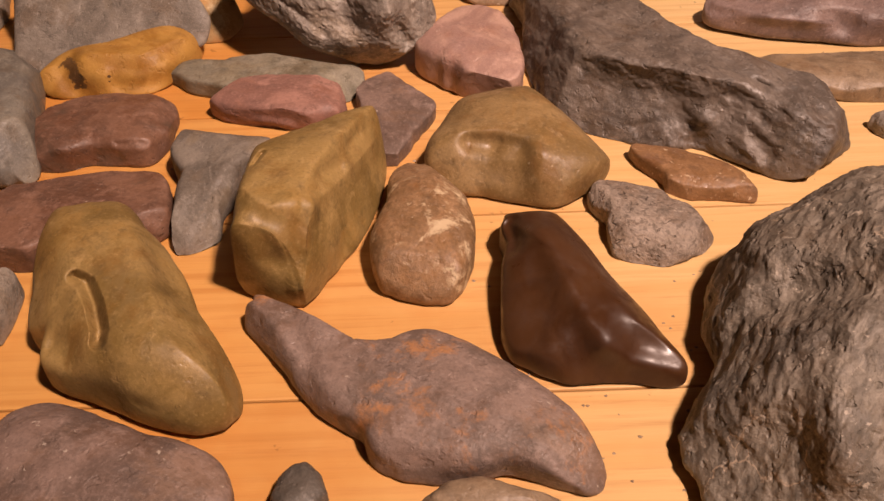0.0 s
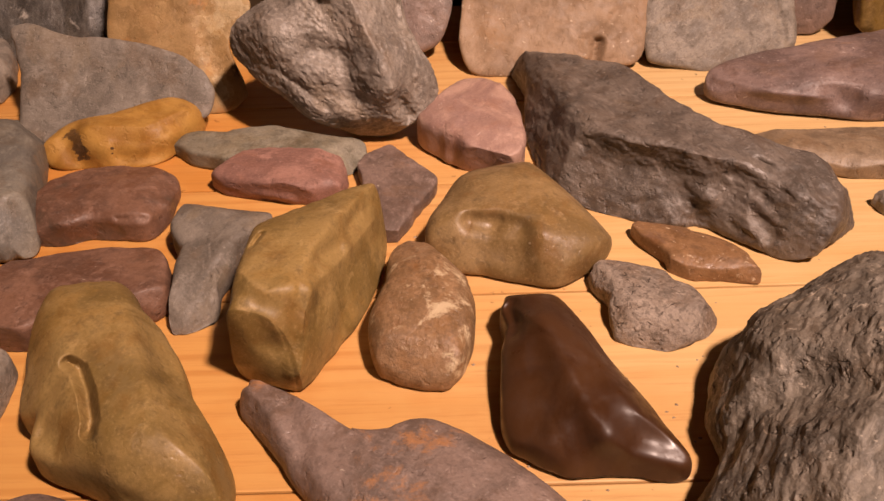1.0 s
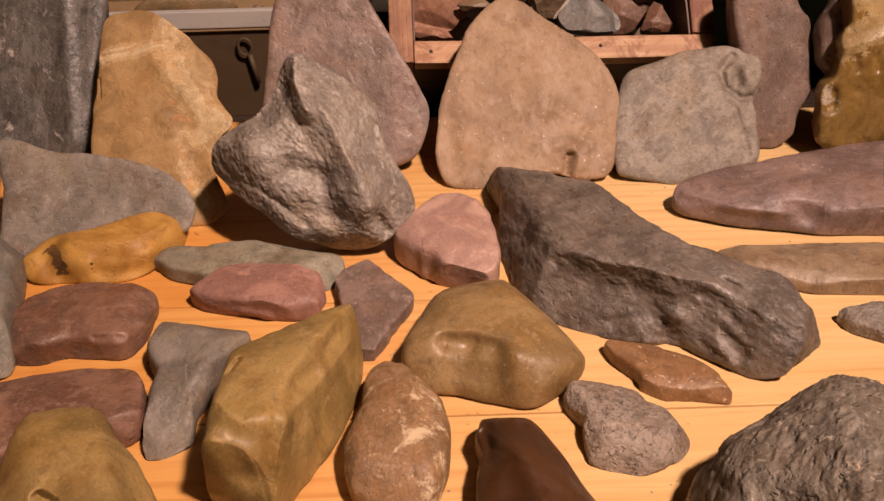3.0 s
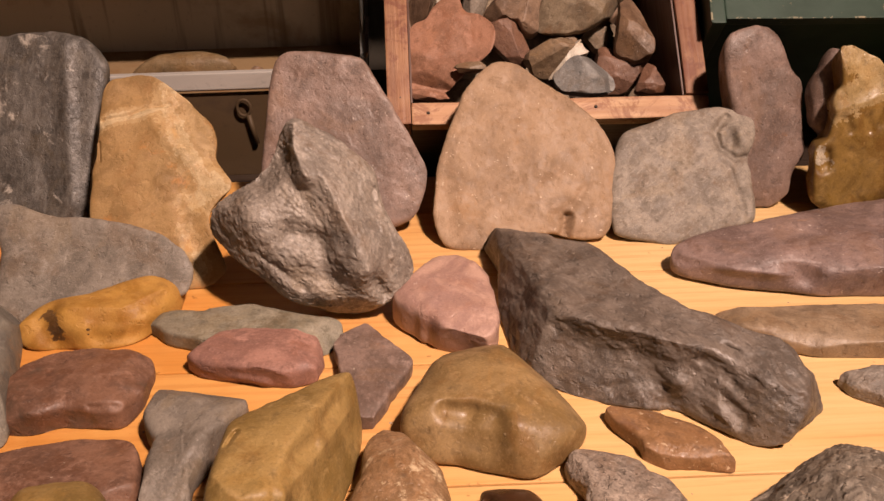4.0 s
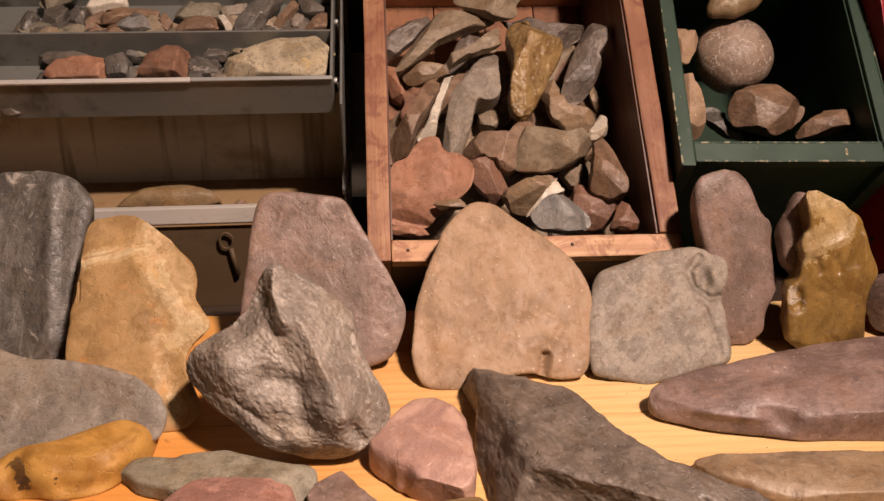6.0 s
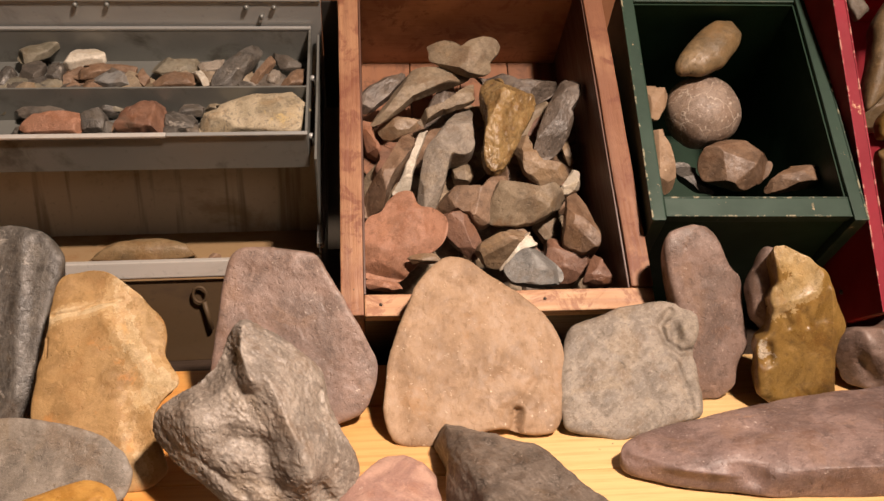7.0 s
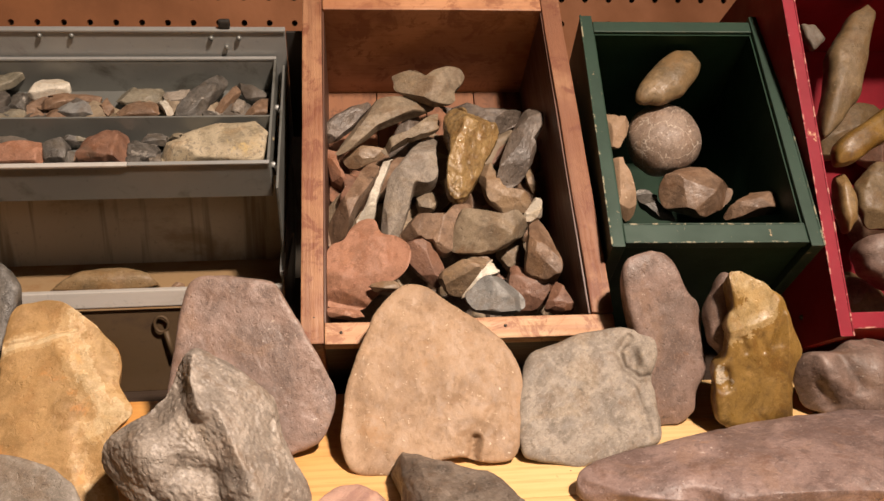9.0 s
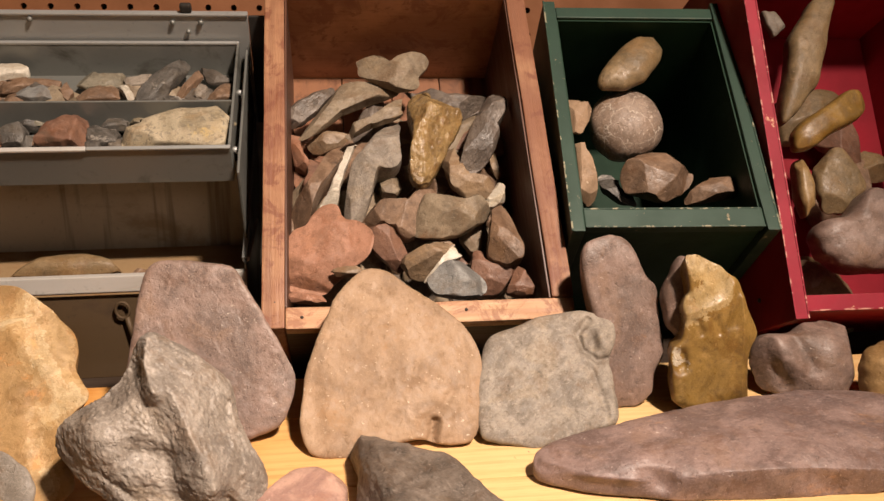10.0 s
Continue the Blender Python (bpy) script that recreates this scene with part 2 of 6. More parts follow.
def timber(name, light, dark, ring_gap, along="X", gloss=0.5, wear=None, contrast=0.8, relief=0.00015, tint=None, right_tone=None):
    """Sawn wood: long grain lines along one axis, uneven growth rings, stains, wear."""
    mat, nt, bsdf = nodes_of(name)
    far = {"X": (0.05, 1, 1), "Y": (1, 0.05, 1), "Z": (1, 1, 0.05)}[along]
    v = coords(nt, far)
    w = nt.nodes.new("ShaderNodeTexWave")
    w.wave_type, w.bands_direction = "BANDS", "Y" if along == "X" else "X"
    w.inputs["Scale"].default_value = 0.314 / ring_gap
    w.inputs["Distortion"].default_value = 13.0
    w.inputs["Detail"].default_value = 4
    w.inputs["Detail Scale"].default_value = 0.45
    nt.links.new(v, w.inputs["Vector"])
    fibre = noise_node(nt, v, 520, 5, 0.65)
    broad = noise_node(nt, v, 42, 4, 0.6, 0.5)
    patch = noise_node(nt, coords(nt), 8, 5, 0.65)
    rings = nt.nodes.new("ShaderNodeMath")
    rings.operation = "MULTIPLY"
    nt.links.new(step(nt, w.outputs["Fac"], 0.45, 1.0, 0.0, contrast), rings.inputs[0])
    nt.links.new(step(nt, broad, 0.38, 0.64, 0.15, 1.0), rings.inputs[1])
    col = blend(nt, step(nt, patch, 0.42, 0.60), light, tint or tuple(c * 0.8 for c in light))
    if right_tone:
        # planks turn paler from left to right
        tc = nt.nodes.new("ShaderNodeTexCoord")
        sep = nt.nodes.new("ShaderNodeSeparateXYZ")
        nt.links.new(tc.outputs["Object"], sep.inputs[0])
        along_x = step(nt, sep.outputs["X"], -0.16, 0.14, 0.0, 1.0)
        col = blend(nt, times(nt, along_x, step(nt, broad, 0.30, 0.60, 0.55, 1.0)), col, right_tone)
    ring_fac = times(nt, rings.outputs[0], step(nt, along_x, 0.0, 1.0, 1.0, 0.35)) if right_tone else rings.outputs[0]
    col = blend(nt, ring_fac, col, dark)
    col = blend(nt, step(nt, fibre, 0.48, 0.78, 0.0, 0.4), col, dark)
    if wear:
        col = blend(nt, step(nt, noise_node(nt, coords(nt), 38, 7, 0.74, 0.6), 0.50, 0.60, 0.0, 0.80), col, wear)
    col = blend(nt, step(nt, noise_node(nt, coords(nt), 170, 3, 0.6), 0.70, 0.76, 0.0, 0.5), col, tuple(c * 0.35 for c in dark))
    nt.links.new(col, bsdf.inputs["Base Color"])
    nt.links.new(step(nt, fibre, 0.3, 0.7, gloss - 0.1, gloss + 0.1), bsdf.inputs["Roughness"])
    bump_to(nt, bsdf, [(fibre, relief)])
    return mat


def paint(name, base, worn, gloss=0.4, wear=0.66, edges=0.0):
    mat, nt, bsdf = nodes_of(name)
    v = coords(nt)
    chip = noise_node(nt, v, 70, 6, 0.75)
    mott = noise_node(nt, v, 14, 5, 0.6)
    col = blend(nt, step(nt, mott, 0.3, 0.7), base, tuple(c * 0.72 for c in base))
    col = blend(nt, step(nt, chip, wear, wear + 0.03), col, worn)
    if edges:
        geo = nt.nodes.new("ShaderNodeNewGeometry")
        rub = times(nt, step(nt, geo.outputs["Pointiness"], 0.56, 0.64), step(nt, chip, 0.50, 0.58, 0.0, edges))
        col = blend(nt, rub, col, worn)
    nt.links.new(col, bsdf.inputs["Base Color"])
    bsdf.inputs["Specular IOR Level"].default_value = 0.25
    nt.links.new(step(nt, mott, 0.3, 0.7, gloss, gloss + 0.2), bsdf.inputs["Roughness"])
    bump_to(nt, bsdf, [(noise_node(nt, v, 160, 3), 0.0002)])
    return mat


def steel(name, base, dirt, metal=0.75, gloss=0.45, dirty=0.55, streaks=0.0):
    mat, nt, bsdf = nodes_of(name)
    v = coords(nt)
    cloud = noise_node(nt, v, 16, 6, 0.65, 0.5)
    col = blend(nt, step(nt, cloud, dirty, dirty + 0.18), base, dirt)
    col = blend(nt, step(nt, noise_node(nt, v, 240, 3), 0.6, 0.75, 0.0, 0.5), col, tuple(c * 0.6 for c in base))
    if streaks:
        run = noise_node(nt, coords(nt, (1.0, 0.06, 0.06)), 60, 4, 0.6)
        col = blend(nt, step(nt, run, 0.54, 0.66, 0.0, streaks), col, tuple(c * 0.45 for c in dirt))
    nt.links.new(col, bsdf.inputs["Base Color"])
    bsdf.inputs["Metallic"].default_value = metal
    nt.links.new(step(nt, cloud, 0.3, 0.7, gloss - 0.08, gloss + 0.2), bsdf.inputs["Roughness"])
    bump_to(nt, bsdf, [(noise_node(nt, v, 120, 3), 0.0001)])
    return mat


pine = timber("pine", (0.58, 0.295, 0.085), (0.40, 0.15, 0.032), 0.0085, gloss=0.42, contrast=0.45, tint=(0.53, 0.225, 0.05), right_tone=(0.70, 0.475, 0.22))
# dark tone paints in the shade below the crate rail and behind the table
shade_wood = timber("shade_toned_wood", (0.045, 0.028, 0.018), (0.025, 0.015, 0.010), 0.01, gloss=0.6)
crate_wood = timber("old_crate_wood", (0.31, 0.155, 0.076), (0.13, 0.05, 0.024), 0.014, along="Y", gloss=0.6, contrast=0.5, wear=(0.15, 0.045, 0.02), relief=0.0006, tint=(0.20, 0.078, 0.035))
crate_bar = timber("old_crate_rail", (0.53, 0.335, 0.19), (0.28, 0.125, 0.06), 0.011, along="X", gloss=0.6, contrast=0.45, wear=(0.24, 0.10, 0.05), relief=0.0006, tint=(0.46, 0.26, 0.14))
crate_inside = timber("stained_crate_board", (0.50, 0.25, 0.125), (0.22, 0.09, 0.045), 0.014, along="X", gloss=0.5, contrast=0.4, wear=(0.24, 0.09, 0.042), tint=(0.34, 0.15, 0.07))
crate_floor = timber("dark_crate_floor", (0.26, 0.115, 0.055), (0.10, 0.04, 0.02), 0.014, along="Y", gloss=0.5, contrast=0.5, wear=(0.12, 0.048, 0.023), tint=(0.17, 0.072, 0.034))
# stained inner sides, darkened further for the shade they lie in
crate_shade = timber("shade_toned_crate_side", (0.10, 0.04, 0.02), (0.05, 0.02, 0.011), 0.014, along="Y", gloss=0.5, contrast=0.45, tint=(0.075, 0.03, 0.016))
green_paint = paint("dark_green_paint", (0.014, 0.040, 0.021), (0.015, 0.035, 0.02), 0.45, 0.76)
green_rim = paint("worn_green_paint", (0.030, 0.058, 0.040), (0.40, 0.30, 0.18), 0.45, 0.64, 0.9)
red_paint = paint("red_paint", (0.23, 0.008, 0.011), (0.08, 0.003, 0.004), 0.45, 0.74)
worn_green = paint("chipped_green_edge", (0.030, 0.058, 0.040), (0.26, 0.235, 0.155), 0.45, 0.53)
worn_pink = paint("chipped_pink_edge", (0.29, 0.016, 0.034), (0.50, 0.24, 0.19), 0.45, 0.53)
# same red paint, brightened in colour for the light falling inside
red_lit = paint("lit_red_paint", (0.30, 0.008, 0.022), (0.22, 0.006, 0.015), 0.45, 0.74)
red_rim = paint("worn_pink_paint", (0.29, 0.016, 0.034), (0.60, 0.36, 0.22), 0.4, 0.64, 0.8)
grey_steel = steel("galvanised_steel", (0.215, 0.216, 0.198), (0.085, 0.08, 0.064), metal=0.45, gloss=0.38, dirty=0.5)
stained_steel = steel("stained_steel", (0.52, 0.46, 0.37), (0.34, 0.27, 0.19), metal=0.05, gloss=0.6, dirty=0.5, streaks=0.65)
rim_steel = steel("bright_steel_edge", (0.36, 0.36, 0.345), (0.25, 0.24, 0.22), metal=0.4, gloss=0.35, dirty=0.58)
bright_steel = steel("pale_steel_rim", (0.52, 0.49, 0.45), (0.36, 0.32, 0.27), metal=0.3, gloss=0.4, dirty=0.56)
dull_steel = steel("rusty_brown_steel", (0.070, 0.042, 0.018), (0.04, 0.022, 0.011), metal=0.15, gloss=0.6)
rusty_steel = steel("rust_stained_steel", (0.31, 0.205, 0.105), (0.25, 0.125, 0.045), metal=0.05, gloss=0.6, dirty=0.48, streaks=0.4)
hardboard = paint("brown_hardboard", (0.24, 0.095, 0.038), (0.20, 0.075, 0.03), 0.6, 0.70)
black_iron = steel("black_iron", (0.05, 0.045, 0.04), (0.10, 0.06, 0.035), metal=0.6, gloss=0.5)
plaster = paint("plaster", (0.17, 0.145, 0.115), (0.14, 0.12, 0.095), 0.8, 0.72)
concrete = paint("concrete", (0.16, 0.15, 0.13), (0.12, 0.11, 0.10), 0.85, 0.70)


# ---- building helpers ----
def finish(bm, name, mat, smooth=False):
    me = bpy.data.meshes.new(name)
    bm.normal_update()
    bm.to_mesh(me)
    bm.free()
    me.materials.append(mat)
    if smooth:
        me.polygons.foreach_set("use_smooth", [True] * len(me.polygons))
    return me


def part(name, bm, mat, parent=None, label="", smooth=False):
    ob = new(name, finish(bm, name, mat, smooth))
    ob.parent = parent
    return tagged(ob, label)


def block(x0, y0, z0, x1, y1, z1, edge=0.001, wobble=0.0, cuts=0):
    """A board from corner to corner, with eased edges and a slight unevenness."""
    bm = bmesh.new()
    bmesh.ops.create_cube(bm, size=1.0)
    for v in bm.verts:
        v.co = Vector(((x0 + x1) / 2 + v.co.x * (x1 - x0), (y0 + y1) / 2 + v.co.y * (y1 - y0), (z0 + z1) / 2 + v.co.z * (z1 - z0)))
    if cuts:
        d = Vector((x1 - x0, y1 - y0, z1 - z0))
        axis = max(range(3), key=lambda i: abs(d[i]))
        long = [e for e in bm.edges if abs((e.verts[0].co - e.verts[1].co)[axis]) > 0.5 * abs(d[axis])]
        bmesh.ops.subdivide_edges(bm, edges=long, cuts=cuts, use_grid_fill=True)
        for v in bm.verts:
            v.co += wobble * Vector(noise.noise_vector(v.co * 23 + Vector((x0, y0, z0)) * 50))
    if edge:
        sharp = [e for e in bm.edges if e.calc_face_angle(0) > 0.6]
        bmesh.ops.bevel(bm, geom=sharp, offset=edge, segments=2, profile=0.6, affect="EDGES")
    return bm


def rod(a, b, r, sides=10):
    bm = bmesh.new()
    a, b = Vector(a), Vector(b)
    bmesh.ops.create_cone(bm, cap_ends=True, segments=sides, radius1=r, radius2=r, depth=(b - a).length)
    m = Matrix.Translation((a + b) / 2) @ (b - a).to_track_quat("Z", "Y").to_matrix().to_4x4()
    bmesh.ops.transform(bm, matrix=m, verts=bm.verts)
    return bm


def dome(p, r, flat=0.6):
    bm = bmesh.new()
    bmesh.ops.create_uvsphere(bm, u_segments=12, v_segments=8, radius=r)
    for v in bm.verts:
        v.co = Vector(p) + Vector((v.co.x, v.co.y, v.co.z)) * 1.0
    return bm


def loop(centre, rx, rz, r, steps=28, sides=10):
    """A closed ring of round wire, upright in x and z."""
    bm = bmesh.new()
    rows = []
    for i in range(steps):
        a = 2 * math.pi * i / steps
        out = Vector((math.cos(a), 0, math.sin(a)))
        mid = Vector(centre) + Vector((rx * out.x, 0, rz * out.z))
        rows.append([bm.verts.new(mid + r * (math.cos(b) * out + math.sin(b) * Vector((0, 1, 0)))) for b in (2 * math.pi * k / sides for k in range(sides))])
    for i in range(steps):
        for k in range(sides):
            n, m = (i + 1) % steps, (k + 1) % sides
            bm.faces.new((rows[i][k], rows[n][k], rows[n][m], rows[i][m]))
    bmesh.ops.recalc_face_normals(bm, faces=bm.faces)
    return bm


def thing(name, m, label, category, group="", kind=""):
    ob = new(name)
    ob.matrix_world = m
    ob.empty_display_size = 0.02
    return tagged(ob, label, category, group, kind)


def tilted(x, y, z, tilt, yaw=0.0):
    """A box's frame: x along its front, y up its slanting opening, z out of the opening."""
    return Matrix.Translation((x, y, z)) @ Matrix.Rotation(radians(yaw), 4, "Z") @ Matrix.Rotation(radians(tilt), 4, "X")


# ---- room ----
def room():
    for name, c in {"floor": (-2.0, -2.2, -0.84, 2.0, 1.0, -0.76), "ceiling": (-2.0, -2.2, 2.3, 2.0, 1.0, 2.4),
                    "wall_north": (-2.0, 0.9, -0.76, 2.0, 1.0, 2.3), "wall_south": (-2.0, -2.2, -0.76, 2.0, -2.1, 2.3),
                    "wall_west": (-2.0, -2.1, -0.76, -1.9, 0.9, 2.3), "wall_east": (1.9, -2.1, -0.76, 2.0, 0.9, 2.3)}.items():
        ob = part(name, block(*c, edge=0), concrete if name == "floor" else plaster)
        tagged(ob, "plain plastered workshop " + name.split("_")[0], name.split("_")[0], kind="structure")


room()


def table():
    t = thing("workbench", Matrix.Identity(4), "varnished pine plank workbench covered with stones", "table")
    seams = [-0.50, -0.395, -0.292, -0.195, -0.099, -0.003, 0.081, 0.1655, 0.250, 0.312]
    for a, b in zip(seams, seams[1:]):
        part("plank", block(-0.9, a + 0.0004, -0.028, 0.9, b - 0.0004, 0.0, edge=0.0008), pine, t)
    for x in (-0.82, 0.82):
        for y in (-0.44, 0.26):
            part("leg", block(x - 0.035, y - 0.035, -0.76, x + 0.035, y + 0.035, -0.0285, edge=0.003), crate_wood, t)
    ledge = thing("back_shelf", Matrix.Identity(4), "low plank shelf behind the workbench carrying the boxes", "shelf")
    for a, b in ((0.318, 0.43), (0.431, 0.545), (0.546, 0.66)):
        part("plank", block(-0.9, a, -0.051, 0.9, b, -0.0235, edge=0.0008), shade_wood, ledge)
    for x in (-0.82, 0.82):
        for y in (0.36, 0.60):
            part("leg", block(x - 0.03, y - 0.03, -0.76, x + 0.03, y + 0.03, -0.0515, edge=0.003), crate_wood, ledge)
    return t


table()


def pegboard():
    """Perforated hardboard, leaning back, with a hole every inch."""
    step_, r, thick = 0.0254, 0.0031, 0.005
    bm = bmesh.new()
    nx, nz = 52, 12
    for i in range(nx):
        for j in range(nz):
            cx, cz = (i - 16) * step_, (j - 2) * step_
            outer, inner, deep = [], [], []
            for k in range(12):
                a = 2 * math.pi * k / 12 + math.pi / 4
                c, s = math.cos(a), math.sin(a)
                f = 0.5 * step_ / max(abs(c), abs(s))
                outer.append(bm.verts.new((cx + f * c, 0, cz + f * s)))
                inner.append(bm.verts.new((cx + r * c, 0, cz + r * s)))
                deep.append(bm.verts.new((cx + r * c, thick, cz + r * s)))
            for k in range(12):
                n = (k + 1) % 12
                bm.faces.new((outer[k], outer[n], inner[n], inner[k]))
                bm.faces.new((inner[k], inner[n], deep[n], deep[k]))
    bmesh.ops.remove_doubles(bm, verts=bm.verts, dist=0.0002)
    bmesh.ops.recalc_face_normals(bm, faces=bm.faces)
    top = part("pegboard", bm, hardboard)
    top.matrix_world = Matrix.Translation((-0.2915, 0.6349, 0.2604)) @ Matrix.Rotation(-0.207, 4, "X")
    tagged(top, "brown perforated hardboard panel leaning behind the boxes", "pegboard", kind="structure")


pegboard()


def wooden_box():
    w, l, d, t = 0.1949, 0.2925, 0.1262, 0.0165
    box = thing("wooden_box", tilted(-0.0265, 0.2967, 0.0635, 46.5, 0.7), "old reddish wooden crate tilted forward, full of stones", "box")
    part("side_board", block(-t, -0.016, -d, 0, l + t, 0, 0.0012, 0.0008, 6), crate_wood, box)
    part("side_board", block(w, 0.0005, -d, w + t, l + t, 0, 0.0012, 0.0008, 6), crate_wood, box)
    part("front_rail", block(0.0004, -0.0165, -0.012, w + t, 0, -0.001, 0.0012, 0.0006, 6), crate_bar, box, "paler front rail with nail heads")
    part("front_board", block(0.0004, -0.0145, -d, w + t - 0.001, -0.0005, -0.0123, 0.0008), shade_wood, box, "front board toned dark for shade")
    part("back_board", block(0.0004, l, -d, w - 0.0004, l + t, -0.0005, 0.001, 0.0005, 4), crate_inside, box, "dark-stained back board")
    for i in range(4):
        a = w * i / 4
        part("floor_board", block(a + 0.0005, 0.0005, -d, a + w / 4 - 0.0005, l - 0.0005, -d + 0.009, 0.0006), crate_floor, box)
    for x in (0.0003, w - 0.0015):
        part("side_lining", block(x, 0.001, -d + 0.0095, x + 0.0012, l - 0.001, -0.003, 0), crate_shade, box, "inner face, stained and toned dark for shade")
    for x, y in ((0.012, -0.008), (0.13, -0.007), (-0.007, 0.004)):
        part("nail_head", dome((x, y, -0.0012), 0.0013), black_iron, box, smooth=True)


wooden_box()


def green_box():
    w, l, d, t = 0.1397, 0.1952, 0.2040, 0.010
    box = thing("green_box", tilted(0.1967, 0.3293, 0.1231, 44.0, -3.5), "dark green painted wooden box with worn edges, tilted forward", "box")
    part("side_board", block(-t, -0.020, -d, 0, l + 0.018, 0, 0.001, 0.0005, 5), green_rim, box)
    part("side_board", block(w, -0.020, -d, w + t, l + 0.018, 0, 0.001, 0.0005, 5), green_rim, box)
    part("front_rail", block(0.0004, -0.016, -0.010, w - 0.0004, 0, -0.0012, 0.001, 0.0004, 4), green_rim, box)
    part("front_board", block(0.0004, -0.014, -d, w - 0.0004, -0.004, -0.0105, 0.001), green_paint, box)
    part("back_board", block(0.0004, l, -d, w - 0.0004, l + 0.012, -0.001, 0.001), green_rim, box)
    part("floor_board", block(0.0004, -0.0035, -d, w - 0.0004, l - 0.0005, -d + 0.008, 0.0006), green_paint, box)
    part("side_lining", block(0.0003, 0.0005, -d + 0.0085, 0.0015, l - 0.0005, -0.004, 0), green_paint, box)
    part("side_lining", block(w - 0.0015, 0.0005, -d + 0.0085, w - 0.0003, l - 0.0005, -0.004, 0), green_paint, box)
    part("back_lining", block(0.0018, l - 0.0015, -d + 0.0085, w - 0.0018, l - 0.0003, -0.004, 0), green_paint, box)
    for x in (-t, w + t):
        part("worn_edge", block(x - 0.0007, -0.020, -0.0010, x + 0.0007, l + 0.018, 0.0006, 0.0003, 0.0002, 8), worn_green, box, "chipped pale edge")
    part("worn_edge", block(0.0006, -0.0166, -0.0022, w - 0.0006, -0.0152, -0.0006, 0.0003, 0.0002, 6), worn_green, box, "chipped pale edge")
    part("worn_edge", block(0.0006, -0.0008, -0.0020, w - 0.0006, 0.0006, -0.0008, 0.0003, 0.0002, 6), worn_green, box, "chipped pale edge")


green_box()


def red_box():
    w, l, d, t = 0.20, 0.30, 0.160, 0.010
    box = thing("red_box", tilted(0.362, 0.289, 0.062, 58.0, 0.0), "red painted wooden box with pink worn edges, tilted forward", "box")
    part("side_board", block(-t, -0.018, -d, 0, l + t, -0.0012, 0.0008), red_paint, box)
    part("side_rail", block(-t, -0.018, -0.001, 0, l + t, 0.0, 0.0004), red_rim, box, "pink worn edge strip")
    part("side_board", block(w, -0.018, -d, w + t, l + t, -0.0012, 0.0008), red_lit, box)
    part("side_rail", block(w, -0.018, -0.001, w + t, l + t, 0.0, 0.0004), red_rim, box, "pink worn edge strip")
    part("front_rail", block(0.0004, -0.012, -0.010, w - 0.0004, 0, -0.0006, 0.0008), red_rim, box, "pink worn front rail")
    part("front_board", block(0.0004, -0.010, -d, w - 0.0004, -0.002, -0.0105, 0.0008), red_paint, box)
    part("back_board", block(0.0004, l, -d, w - 0.0004, l + t, -0.001, 0.0008), red_lit, box)
    part("floor_board", block(0.0004, -0.0015, -d, w - 0.0004, l - 0.0005, -d + 0.008, 0.0006), red_lit, box)
    part("screw_head", dome((-t, 0.006, -0.05), 0.002), black_iron, box, smooth=True)
    for x in (-t, 0.0):
        part("worn_edge", block(x - 0.0006, -0.018, -0.0008, x + 0.0006, l + t, 0.0007, 0.0003, 0.0002, 8), worn_pink, box, "chipped pale edge")
    part("worn_edge", block(0.0008, -0.0126, -0.0014, w - 0.0008, -0.0114, 0.0002, 0.0003, 0.0002, 6), worn_pink, box, "chipped pale edge")


red_box()


def toolbox():
    w, l, d, t = 0.42, 0.165, 0.0905, 0.0016
    box = thing("toolbox", tilted(-0.0610, 0.3801, 0.0721, 28.0, 1.5) @ Matrix.Scale(1.187, 4), "old grey steel toolbox tilted forward, lid open, tray raised", "toolbox")
    part("side_panel", block(-t, 0, -d, 0, l, 0, 0.0004), grey_steel, box)
    part("side_panel", block(-w, 0, -d, -w + t, l, 0, 0.0004), grey_steel, box)
    # the body stands level under the slanting lid and tray
    level = box.matrix_world.inverted() @ tilted(-0.0610, 0.3801, 0.0721, 0.0, 1.5)

    def upright(bm):
        bmesh.ops.transform(bm, matrix=level, verts=bm.verts)
        return bm

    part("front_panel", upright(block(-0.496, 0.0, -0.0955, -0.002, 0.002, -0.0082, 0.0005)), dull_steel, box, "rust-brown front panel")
    part("back_panel", upright(block(-0.496, 0.118, -0.0955, -0.002, 0.120, 0.057, 0.0005)), stained_steel, box, "stained inner back panel")
    part("bottom_panel", upright(block(-0.496, 0.0025, -0.0237, -0.0025, 0.1175, -0.0221, 0.0003)), rusty_steel, box, "rust-stained bottom")
    part("inner_side", upright(block(-0.0018, 0.0025, -0.0955, -0.0002, 0.1175, -0.002, 0.0003)), stained_steel, box)
    part("front_rim", upright(block(-0.498, -0.004, -0.0212, 0.0, 0.003, -0.0077, 0.0010)), bright_steel, box, "bright rolled front edge")
    part("rim_edge", upright(block(-0.498, -0.003, -0.0237, 0.0, 0.002, -0.0214, 0.0005)), rusty_steel, box, "rust line under the rolled edge")
    part("side_rim", block(-0.003, 0.0022, -0.004, 0.001, l, 0.001, 0.0008), rim_steel, box, "bright rolled side edge")
    part("side_edge", upright(block(-0.0015, 0.0035, -0.0015, 0.0025, 0.1195, 0.0025, 0.0008)), bright_steel, box, "bright side edge")
    # hinge plate, made larger to keep a streak of light off the back panel
    part("side_plate", block(-0.0016, 0.020, 0.0012, 0.0, l - 0.0005, 0.060, 0.0004), grey_steel, box, "steel plate at the lid hinge, enlarged to block light")
    latch = part("latch", upright(loop((-0.0973, -0.004, -0.0364), 0.0052, 0.0066, 0.0012)), dull_steel, box, "rusty iron hasp loop", smooth=True)
